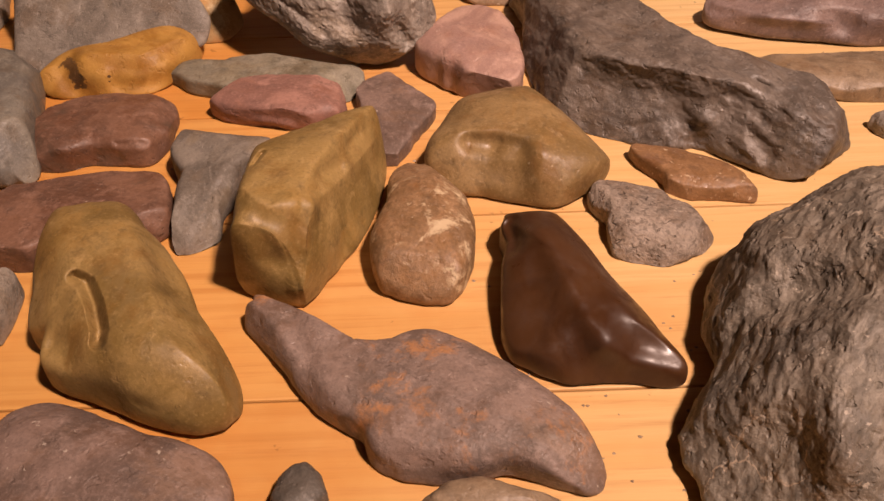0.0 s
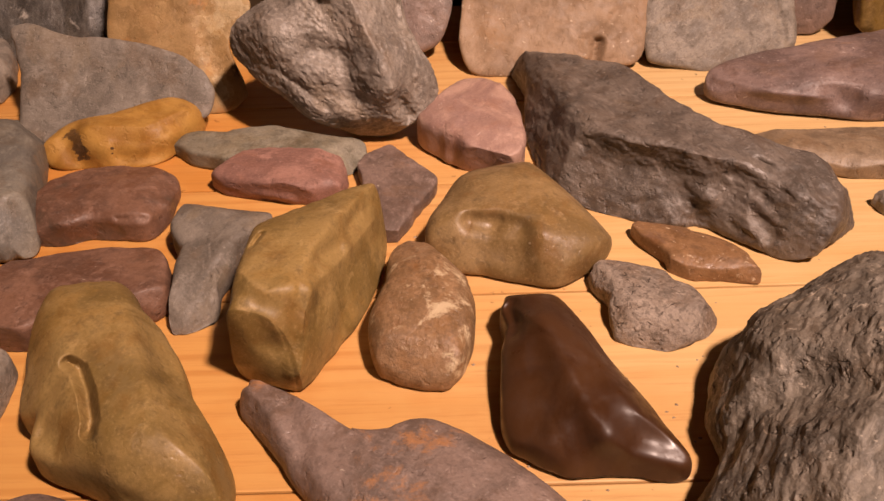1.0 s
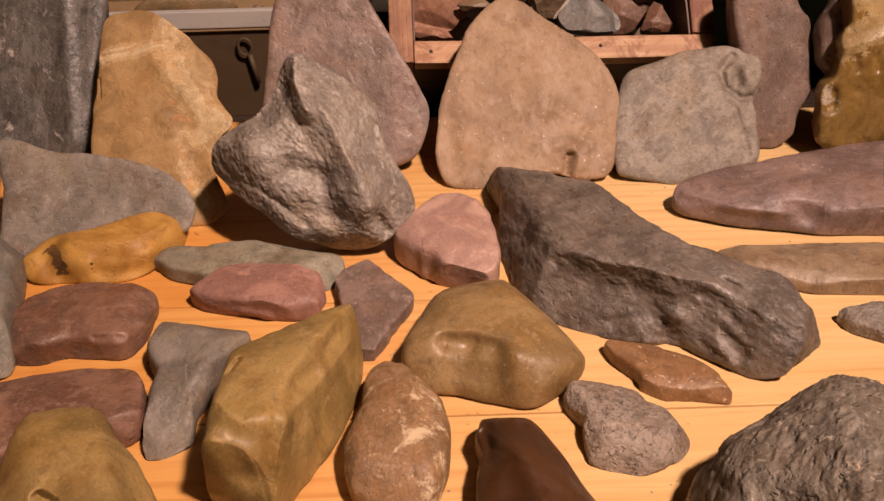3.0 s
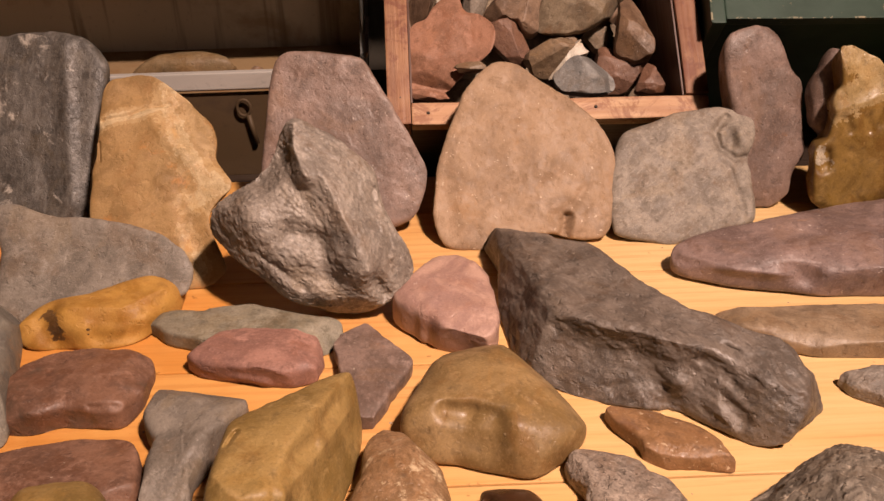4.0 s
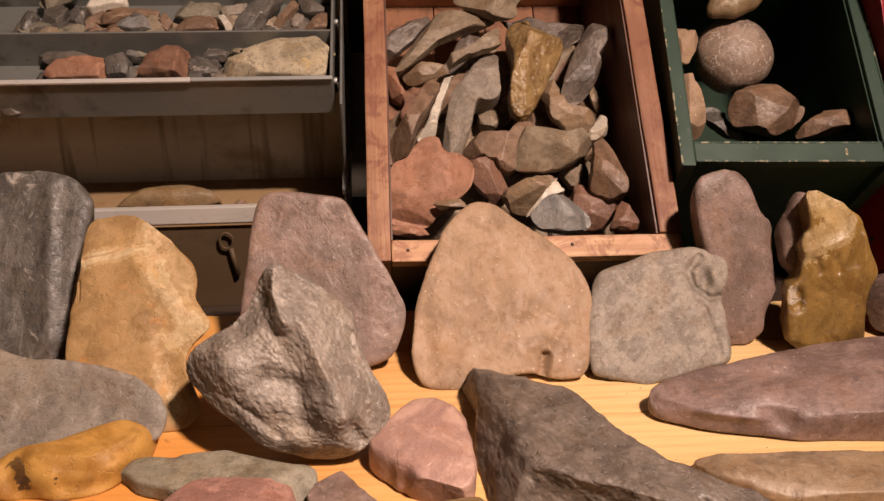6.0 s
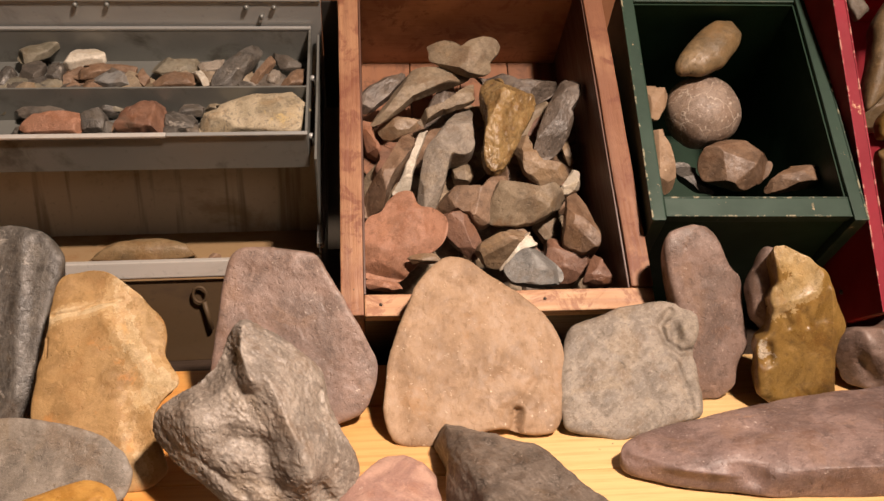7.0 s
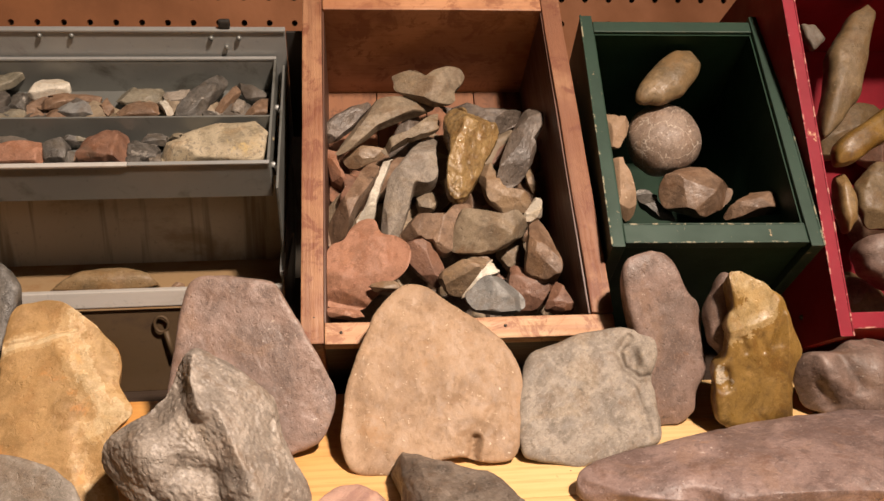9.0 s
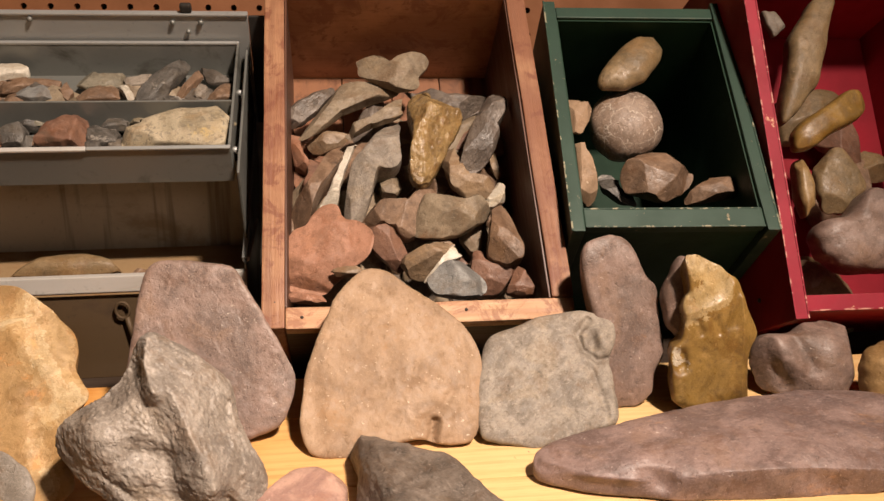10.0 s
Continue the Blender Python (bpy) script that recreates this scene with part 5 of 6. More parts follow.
stone("long flat brown stone lying on the table", cobble, (0.1998, 0.0923, 0.0046), (0, -0, -3.4), (25, 26, 33, 32, 24, 22, 19, 18, 18, 19, 21, 25, 31, 28, 26, 24, 22, 22, 22, 23, 22, 23, 25, 26, 28, 25, 25, 25), 0.0075, 0.0054, 2.36, 'stones on the table', foot=8, cuts=[(271, -4, 0.8), (93, 82, 0.8)], facets=5, seed=38, bite=0.8, crisp=0.022, square=4.0)
stone("small grey stone with a pointed end", greyrock, (0.1937, 0.0463, 0.0042), (0, -0, 24.1), (16.9, 17.3, 14.5, 13.4, 13.9, 13.2, 10.9, 11.0, 12.0, 13.9, 17.4, 15.1, 13.7, 12.2, 10.7, 10.0, 9.7, 9.9, 10.7, 11.6, 13.4, 15.8, 14.5, 14.4, 14.7, 16.0, 16.9, 16.3), 0.0069, 0.0050, 1.27, 'stones on the table', foot=8, facets=14, seed=39, bite=0.8, crisp=0.022)
stone("flat grey-green stone under a red one", greygreen, (-0.1125, 0.1082, 0.0049), (0, -0, -10.2), (24, 25, 25, 20, 17, 16, 16, 17, 20, 22, 23, 21, 21, 29, 32, 28, 26, 23, 21, 18, 17, 16, 16, 17, 18, 21, 24, 24), 0.0079, 0.0057, 1.90, 'stones on the table', foot=8, facets=6, seed=40, bite=0.8, crisp=0.022, square=4.0)
stone("dusky red stone with a chipped front", redstone, (-0.1063, 0.0855, 0.0059), (0, 0, -8.4), (28.1, 27.4, 27.2, 27.5, 27.6, 27.5, 27.9, 26.2, 24.8, 24.0, 23.2, 22.3, 21.8, 21.9, 22.3, 23.3, 23.8, 24.8, 26.5, 29.0, 29.6, 30.8, 31.1, 30.8, 31.2, 29.1, 27.1, 24.9, 22.9, 21.6, 20.7, 20.2, 20.2, 20.9, 24.9, 27.0, 25.6, 25.3, 25.6, 26.5, 28.2, 29.9, 28.8, 28.4), 0.0092, 0.0067, 1.18, 'stones on the table', foot=8, cuts=[(266, -12, 0.66), (98, 80, 0.85)], grooves=[(-0.38, 0.75, -0.54), (-0.005, -0.0024, -0.0301, -0.0101, 0.0029, -0.0135, -0.0139, -0.0014, 0.0073, -0.0174, -0.0024), (-0.0025, 0.0032, -0.0227, -0.0123, -0.0032, -0.0087, -0.0147, -0.0034, 0.003, -0.0166, -0.0039), (-0.0025, 0.0024, -0.0104, -0.0144, -0.0032, 0.0008, -0.0165, -0.0031)], facets=6, seed=41, bite=0.8, crisp=0.022, square=3.6)
stone("thin flat mauve stone", mauve, (-0.0506, 0.0730, 0.0035), (0, -0, -84.8), (17, 15, 14, 13, 14, 15, 18, 21, 18, 15, 14, 13, 14, 15, 17, 17, 20, 21, 19, 20, 17, 16, 15, 15, 15, 16, 19, 21), 0.0059, 0.0043, 2.23, 'stones on the table', foot=8, cuts=[(175, 84, 0.75), (355, 0, 0.85)], facets=3, seed=42, bite=0.8, crisp=0.015, square=8.0)
stone("brown-red oblong stone with a worn face", redbrown, (-0.1910, 0.0622, 0.0059), (0, -0, -26), (31, 31, 31, 32, 35, 37, 34, 28, 27, 26, 25, 26, 27, 27, 28, 28, 29, 32, 33, 37, 36, 29, 25, 22, 22, 23, 26, 31), 0.0092, 0.0067, 1.15, 'stones on the table', foot=8, cuts=[(116, 82, 0.82), (288, 0, 0.85)], grooves=[(-0.63, 0.54, -0.56), (0.005, 0.0026, 0.0343, 0.0021, 0.0068, 0.0358, 0.001, 0.0025), (0.008, 0.0039, 0.0082, -0.0222, -0.0026, 0.0137, -0.0181, 0.0025), (-0.0025, 0.00192, -0.0132, -0.0001, 0.0087, -0.0251, 0.0125, -0.0051), (-0.003, 0.00192, 0.0227, -0.0122, 0.0072, 0.0337, -0.0065, 0.0069)], facets=4, seed=43, bite=0.8, crisp=0.015, square=6.0)
stone("long red-brown stone on the pine table", redbrown, (-0.1858, -0.0037, 0.0065), (0, -0, 3.5), (33, 33, 34, 34, 30, 27, 24, 22, 22, 22, 23, 29, 34, 31, 30, 31, 31, 32, 31, 33, 28, 22, 18, 17, 19, 24, 32, 34), 0.0100, 0.0073, 1.32, 'stones on the table', foot=8, cuts=[(86, 82, 0.82), (258, 0, 0.85)], facets=4, seed=44, bite=0.8, crisp=0.015, square=6.0)
stone("pale grey curved stone with narrow foot", greyflat, (-0.1299, 0.0240, 0.0063), (0, 0, -86.6), (18.5, 18.5, 18.4, 18.6, 12.9, 12.0, 12.1, 12.3, 12.8, 12.9, 13.1, 13.6, 17.3, 23.3, 26.4, 24.3, 21.7, 18.9, 16.9, 15.5, 14.5, 13.9, 13.6, 13.5, 13.6, 13.6, 13.9, 14.4, 15.2, 16.5, 18.3, 21.0, 23.2, 22.9, 21.6, 18.6, 14.6, 12.2, 13.0, 14.3, 15.0, 15.9, 17.3, 19.6, 20.9, 20.0, 19.5, 18.8), 0.0099, 0.0071, 2.62, 'stones on the table', foot=8, facets=14, seed=45, bite=0.8, crisp=0.022, square=4.0, grooves=[(-0.76, -0.23, -0.61), (0.006, -0.0028, -0.0164, 0.0213, 0.0061, 0.0073, 0.0081, 0.0094, 0.0301, -0.0014, 0.0054, 0.0432, -0.0055, -0.0044), (0.008, 0.0022, -0.0075, -0.0064, 0.0099, 0.0085, -0.0035, 0.0099), (0.005, 0.002, 0.0173, 0.0002, 0.0092, 0.0353, -0.0038, 0.0042), (0.004, 0.0015, 0.0124, 0.0099, 0.008, 0.0288, 0.0047, 0.004)])
stone("grey stone with an orange rust spot", spotted, (-0.2424, 0.0723, 0.0117), (0, -0, -67.3), (16, 16, 18, 20, 19, 18, 18, 19, 21, 25, 27, 30, 29, 19, 15, 15, 15, 18, 21, 20, 19, 18, 18, 20, 22, 18, 17, 16), 0.0173, 0.0125, 3.20, 'stones on the table', foot=8, facets=14, seed=46, bite=0.8, crisp=0.022, square=3.0)
stone("pale cream pebble on the pine table", paleflint, (-0.1966, -0.0545, 0.0068), (0, -0, -70.6), (6.0, 5.2, 4.8, 4.7, 4.7, 4.8, 5.1, 5.8, 7.1, 8.7, 8.4, 7.3, 5.9, 5.0, 4.6, 4.4, 4.5, 5.1, 6.0, 7.3, 7.2, 6.5, 6.3, 6.8, 7.5, 7.1, 6.4, 6.2), 0.0104, 0.0076, 2.65, 'stones on the table', foot=8, facets=4, seed=47)
stone("pale grey-yellow stone on the pine table", paleflint, (-0.3063, 0.2120, 0.0083), (0, -0, -65), (11.6, 12.0, 11.6, 11.7, 12.5, 14.0, 14.1, 14.2, 15.9, 16.2, 17.1, 15.3, 13.2, 12.6, 12.7, 14.0, 15.6, 17.0, 14.0, 12.4, 11.9, 11.8, 12.3, 13.8, 16.4, 13.2, 12.0, 11.5), 0.0125, 0.0091, 3.20, 'stones on the table', foot=8, facets=4, seed=48)
stone("yellow stone standing beside a mauve one", honey, (0.3980, 0.2259, 0.0213), (44.9, 61.1, -41.3), (23, 22, 23, 24, 21, 21, 21, 22, 25, 29, 25, 24, 24, 24, 23, 24, 24, 23, 23, 22, 23, 24, 28, 26, 24, 24, 25, 24), 0.0150, 0.0150, 1.13, 'stones on the table', facets=4, seed=49, large=1.020)
stone("pale grey fish-shaped stone on top of the heap", dusty, (0.0657, 0.5024, 0.2084), (46.5, 1.7, -0.9), (17, 21, 26, 26, 20, 15, 10, 10, 28, 28, 24, 23, 19, 16, 15, 15, 16, 18, 19, 20, 19, 16), 0.0083, 0.0083, 1.38, 'stones in the wooden box', facets=13, seed=239, bite=0.55, crisp=0.008, square=6.0, large=1.06)
stone("dark grey leaf-shaped stone", charcoal, (-0.0116, 0.4972, 0.1773), (37.1, -30.4, 34.5), (11.4, 9.2, 9.8, 9.2, 8.1, 8.6, 10.8, 10.7, 10.5, 9.7, 9.4, 10.6, 10.7, 10.0, 10.0, 8.8, 8.3, 8.4, 8.2, 8.6, 9.7, 11.6), 0.0059, 0.0059, 2.54, 'stones in the wooden box', facets=13, seed=240, bite=0.55, crisp=0.008, square=6.0, large=1.06)
stone("long grey-brown stone on the heap", dusty, (0.0250, 0.4920, 0.1823), (41.4, -23.5, 25), (10.7, 9.8, 10.8, 12.4, 13.9, 17.3, 15.6, 13.2, 12.3, 12.7, 13.9, 16.1, 18.6, 15.3, 6.9, 6.1, 6.4, 7.4, 9.9, 18.0, 21.7, 15.8), 0.0074, 0.0074, 3.20, 'stones in the wooden box', facets=13, seed=241, bite=0.55, crisp=0.008, square=6.0, large=1.06)
stone("grey stone with a pointed end", dusty, (0.0510, 0.4635, 0.1723), (41.2, -23.8, 25.4), (6.9, 7.8, 10.0, 13.3, 6.2, 4.4, 4.1, 4.3, 5.7, 17.3, 17.4, 10.0, 4.0, 3.7, 3.7, 3.7, 3.7, 4.0, 6.7, 8.6, 7.0, 6.7), 0.0065, 0.0065, 3.20, 'stones in the wooden box', facets=13, seed=242, bite=0.55, crisp=0.008, square=6.0, large=1.06)
stone("brown stone in the heap", cobble, (0.0048, 0.4812, 0.1476), (45.3, -12, 12.4), (11.2, 9.8, 8.3, 7.9, 8.2, 9.4, 9.8, 9.2, 10.3, 12.3, 11.2, 10.2, 9.8, 8.9, 8.9, 8.7, 7.8, 7.6, 8.1, 9.2, 10.4, 11.8), 0.0083, 0.0083, 1.61, 'stones in the wooden box', facets=13, seed=243, bite=0.55, crisp=0.008, square=6.0, large=1.06)
stone("curved terracotta-coloured stone on the pine table", terracotta, (-0.0200, 0.4724, 0.1386), (13.9, 44.8, -69.9), (5.1, 5.5, 5.7, 6.7, 3.1, 2.8, 2.8, 2.8, 4.4, 15.3, 12.4, 10.8, 10.0, 7.8, 7.0, 6.8, 6.5, 6.8, 7.1, 5.7, 5.1, 4.9), 0.0108, 0.0108, 3.20, 'stones in the wooden box', facets=13, seed=244, bite=0.55, crisp=0.008, square=6.0, large=1.06)
stone("grey-brown slab standing on edge", brown, (-0.0055, 0.4240, 0.1189), (26.3, -39.8, 53), (16.0, 13.9, 12.8, 8.9, 6.6, 5.9, 6.5, 11.9, 18.9, 14.9, 12.3, 11.2, 10.9, 11.6, 8.3, 6.0, 5.6, 5.7, 6.3, 7.8, 10.9, 18.8), 0.0135, 0.0135, 3.20, 'stones in the wooden box', facets=13, seed=245, bite=0.55, crisp=0.008, square=6.0, large=1.06)
stone("thin white stone sliver", white, (0.0125, 0.4353, 0.1227), (21.1, -42.4, 60.9), (14.8, 11.3, 6.5, 4.3, 3.8, 3.8, 3.8, 3.8, 4.5, 7.5, 10.1, 10.3, 10.5, 10.1, 8.6, 4.8, 3.8, 3.8, 3.8, 3.8, 4.6, 8.9), 0.0042, 0.0042, 3.20, 'stones in the wooden box', facets=13, seed=246, bite=0.55, crisp=0.008, square=6.0, large=1.06)
stone("large pale slab with a hole in its edge", paleflint, (0.0426, 0.4283, 0.1353), (22.7, -41.7, 58.5), (20, 21, 16, 12, 12, 13, 16, 15, 15, 16, 17, 17, 18, 16, 9, 6, 8, 19, 17, 15, 15, 17), 0.0138, 0.0138, 3.06, 'stones in the wooden box', facets=13, seed=247, bite=0.55, crisp=0.008, square=6.0, large=1.06)
stone("knobbly ochre stone with a lumpy surface", knobbly, (0.0916, 0.4368, 0.1625), (10.1, -45.6, 76.7), (16, 17, 24, 28, 21, 15, 14, 15, 18, 22, 23, 22, 20, 17, 16, 16, 17, 22, 27, 20, 17, 16), 0.0173, 0.0173, 2.07, 'stones in the wooden box', facets=13, seed=248, bite=0.55, crisp=0.008, square=6.0, large=1.06)
stone("dark grey stone behind the ochre one", charcoal, (0.1177, 0.4983, 0.1798), (46.1, 7.3, -6.3), (12.6, 13.0, 15.2, 16.5, 10.8, 7.6, 6.9, 8.2, 22.5, 23.5, 23.7, 12.1, 8.9, 7.9, 7.3, 7.3, 8.1, 9.8, 12.2, 10.9, 10.9, 12.2), 0.0076, 0.0076, 2.58, 'stones in the wooden box', facets=13, seed=249, bite=0.55, crisp=0.008, square=6.0, large=1.06)
stone("ridged slate-grey stone on the pine table", charcoal, (0.1396, 0.4435, 0.1610), (23.9, -41.2, 56.8), (14.6, 17.2, 15.5, 14.3, 12.4, 11.8, 12.1, 12.7, 13.1, 13.3, 13.3, 13.2, 13.9, 14.4, 13.7, 13.2, 13.1, 11.6, 8.2, 12.8, 13.6, 13.2), 0.0091, 0.0091, 3.12, 'stones in the wooden box', facets=13, seed=250, bite=0.55, crisp=0.008, square=6.0, large=1.06)
stone("curved tan stone on the pine table", cobble, (0.1205, 0.4246, 0.1257), (32.7, 35.1, -41.2), (12.5, 14.6, 15.4, 19.3, 16.1, 5.6, 5.1, 5.1, 8.7, 23.2, 22.3, 18.7, 14.5, 12.0, 11.3, 11.5, 12.9, 12.8, 12.2, 11.7, 11.0, 11.3), 0.0065, 0.0065, 1.77, 'stones in the wooden box', facets=13, seed=251, bite=0.55, crisp=0.008, square=6.0, large=1.06)
stone("small narrow brown stone", cobble, (0.1514, 0.4522, 0.1309), (9.2, 45.8, -76.6), (4.4, 4.9, 5.3, 5.7, 4.4, 2.8, 2.8, 3.5, 5.6, 5.1, 4.3, 4.0, 4.3, 4.7, 4.0, 3.6, 3.6, 3.7, 3.4, 3.2, 3.3, 3.6), 0.0036, 0.0036, 3.20, 'stones in the wooden box', facets=13, seed=252, bite=0.55, crisp=0.008, square=6.0, large=1.06)
stone("brown stone in the middle of the heap", brown, (0.0635, 0.3968, 0.1019), (40.8, -24.5, 26.3), (21, 27, 10, 9, 10, 12, 19, 30, 25, 17, 10, 9, 9, 9, 10, 16, 21, 18, 16, 15, 16, 17), 0.0113, 0.0113, 1.69, 'stones in the wooden box', facets=13, seed=253, bite=0.55, crisp=0.008, square=6.0, large=1.06)
stone("blocky grey-green stone on the pine table", dusty, (0.1020, 0.3842, 0.1038), (46, -7.9, 8.3), (28, 33, 16, 13, 13, 15, 19, 25, 21, 19, 19, 21, 22, 20, 17, 16, 15, 16, 16, 17, 18, 22), 0.0121, 0.0121, 1.42, 'stones in the wooden box', facets=13, seed=254, bite=0.55, crisp=0.008, square=6.0, large=1.06)
stone("pale pointed stone tip", white, (0.1433, 0.3998, 0.1150), (30, -37.3, 47.1), (6.7, 7.4, 8.6, 6.5, 5.3, 4.8, 5.0, 5.8, 7.7, 6.2, 4.8, 4.3, 4.1, 4.3, 4.4, 4.9, 6.1, 7.2, 5.1, 4.8, 5.2, 6.1), 0.0068, 0.0068, 2.26, 'stones in the wooden box', facets=13, seed=255, bite=0.55, crisp=0.008, square=6.0, large=1.06)
stone("rust-brown pointed stone on the pine table", brown, (0.1450, 0.3672, 0.0885), (1.7, -46.5, 88.3), (20.6, 21.8, 14.5, 12.9, 12.0, 12.0, 13.0, 14.9, 13.3, 11.4, 11.0, 11.3, 11.6, 12.5, 15.1, 14.9, 11.9, 10.2, 10.6, 11.4, 13.4, 17.4), 0.0113, 0.0113, 1.88, 'stones in the wooden box', facets=13, seed=256, bite=0.55, crisp=0.008, square=6.0, large=1.06)
stone("flat terracotta-red slab on the pine table", terracotta, (0.0013, 0.3602, 0.0830), (25.8, -40.2, 53.9), (23, 29, 30, 28, 24, 29, 28, 26, 26, 30, 41, 43, 38, 28, 22, 21, 21, 27, 34, 37, 31, 24), 0.0076, 0.0076, 1.38, 'stones in the wooden box', facets=13, seed=257, bite=0.55, crisp=0.008, square=6.0, large=1.06)
stone("small terracotta chip on the pine table", terracotta, (-0.0132, 0.3285, 0.0576), (46.1, 7.3, -6.3), (4.6, 5.6, 5.6, 5.6, 4.7, 3.4, 3.3, 3.9, 6.6, 5.8, 4.5, 4.1, 4.0, 4.2, 4.5, 3.8, 3.5, 3.4, 3.7, 4.0, 3.9, 4.1), 0.0042, 0.0042, 2.96, 'stones in the wooden box', facets=13, seed=258, bite=0.55, crisp=0.008, square=6.0, large=1.06)
stone("small brown chip on the pine table", cobble, (0.0199, 0.3378, 0.0748), (46.5, 1.2, -0.4), (4.1, 4.1, 4.7, 5.9, 4.9, 3.9, 4.1, 4.4, 4.4, 4.6, 5.3, 4.6, 4.4, 4.7, 4.6, 3.7, 3.3, 3.2, 3.4, 3.9, 5.1, 4.5), 0.0036, 0.0036, 2.60, 'stones in the wooden box', facets=13, seed=259, bite=0.55, crisp=0.008, square=6.0, large=1.06)
stone("dark brown stone on the pine table", redbrown, (0.0522, 0.3813, 0.0810), (23.3, 41.4, -56.2), (16.3, 15.1, 13.9, 13.1, 12.2, 11.4, 11.4, 11.6, 10.3, 12.9, 22.5, 18.8, 14.6, 12.3, 11.5, 11.5, 12.2, 10.8, 10.2, 10.0, 10.3, 12.2), 0.0083, 0.0083, 1.82, 'stones in the wooden box', facets=13, seed=260, bite=0.55, crisp=0.008, square=6.0, large=1.06)
stone("tan stone with a broken face", cobble, (0.0817, 0.3561, 0.0776), (40.2, -25.7, 27.8), (20.6, 23.4, 17.2, 10.5, 7.3, 8.8, 14.3, 14.9, 14.1, 11.2, 10.2, 10.0, 10.2, 10.4, 11.4, 12.1, 10.3, 9.6, 9.7, 10.3, 12.0, 15.6), 0.0130, 0.0130, 1.86, 'stones in the wooden box', facets=13, seed=261, bite=0.55, crisp=0.008, square=6.0, large=1.06)
stone("white edge of a broken stone", white, (0.0948, 0.3487, 0.0775), (36.5, -31.1, 35.6), (3.8, 4.0, 4.5, 8.0, 6.0, 3.7, 3.1, 2.9, 3.1, 4.1, 7.4, 6.6, 5.8, 4.0, 2.6, 2.1, 2.1, 2.5, 7.5, 5.1, 4.2, 3.8), 0.0054, 0.0054, 3.20, 'stones in the wooden box', facets=13, seed=262, bite=0.55, crisp=0.008, square=6.0, large=1.06)
stone("blue-grey faceted stone on the pine table", bluegrey, (0.1015, 0.3288, 0.0674), (46.2, 5.7, -4.8), (23, 22, 17, 15, 16, 18, 16, 16, 15, 14, 14, 16, 16, 16, 16, 14, 13, 13, 13, 14, 16, 18), 0.0059, 0.0059, 1.36, 'stones in the wooden box', facets=13, seed=263, bite=0.55, crisp=0.008, square=6.0, large=1.06)
stone("dark red-brown stone on the pine table", redbrown, (0.1326, 0.3619, 0.0595), (30.6, -36.9, 46.1), (10.1, 11.4, 13.7, 17.6, 21.8, 17.8, 15.7, 15.1, 15.5, 14.3, 13.6, 13.9, 13.2, 13.1, 14.1, 15.2, 15.5, 17.7, 18.6, 18.4, 13.3, 10.2), 0.0151, 0.0151, 1.22, 'stones in the wooden box', facets=13, seed=264, bite=0.55, crisp=0.008, square=6.0, large=1.06)
stone("pointed brown stone on the pine table", redbrown, (0.1526, 0.3340, 0.0612), (2.7, -46.4, 86.9), (12.9, 10.8, 9.2, 8.3, 8.1, 8.5, 10.0, 11.7, 8.6, 7.4, 6.9, 6.9, 7.3, 7.8, 9.3, 11.6, 9.0, 7.8, 7.1, 6.9, 7.4, 10.3), 0.0083, 0.0083, 1.25, 'stones in the wooden box', facets=13, seed=265, bite=0.55, crisp=0.008, square=6.0, large=1.06)
stone("grey stone low in the heap", dusty, (0.0574, 0.4309, 0.1175), (25.6, -40.2, 54.1), (14.1, 13.4, 6.0, 5.6, 6.0, 6.9, 9.0, 8.2, 7.9, 8.3, 7.5, 6.5, 6.1, 6.1, 6.7, 8.0, 8.0, 8.3, 8.9, 8.0, 8.3, 9.5), 0.0074, 0.0074, 1.20, 'stones in the wooden box', facets=13, seed=266, bite=0.55, crisp=0.008, square=6.0, large=1.06)
stone("grey stone wedged in the heap", dusty, (0.1252, 0.3948, 0.0786), (32.9, -34.9, 42.2), (9.1, 8.8, 9.5, 9.2, 8.7, 8.9, 10.6, 12.2, 9.3, 8.3, 8.0, 8.4, 9.5, 9.8, 9.2, 9.3, 10.3, 10.7, 10.3, 10.5, 12.4, 11.3), 0.0074, 0.0074, 1.13, 'stones in the wooden box', facets=13, seed=267, bite=0.55, crisp=0.008, square=6.0, large=1.06)
stone("oval grey-brown pebble in the green box", tan, (0.2692, 0.4502, 0.2189), (34.8, -28.8, 31.2), (17, 18, 18, 20, 19, 18, 17, 17, 18, 19, 19, 18, 16, 16, 17, 17, 19, 18, 18, 18, 18, 17), 0.0119, 0.0119, 2.17, 'stones in the green box', bite=0.93, crisp=0.04, square=2.1)
stone("round speckled pinkish-grey stone ball", ball, (0.2656, 0.4430, 0.1673), (23.8, -38.2, 51), (31, 32, 32, 33, 33, 33, 32, 32, 32, 32, 31, 32, 32, 31, 31, 32, 33, 33, 32, 31, 31, 31), 0.0260, 0.0260, 1.10, 'stones in the green box', bite=0.93, crisp=0.04, square=2.1)
stone("brown stone with a flat worn face", brown, (0.2778, 0.3915, 0.1322), (43.6, -6.3, 3.1), (40, 23, 21, 22, 26, 32, 28, 25, 25, 25, 24, 23, 23, 20, 19, 19, 21, 22, 21, 22, 29, 45), 0.0126, 0.0126, 1.26, 'stones in the green box', facets=13, seed=270, bite=0.55, crisp=0.008, square=6.0)
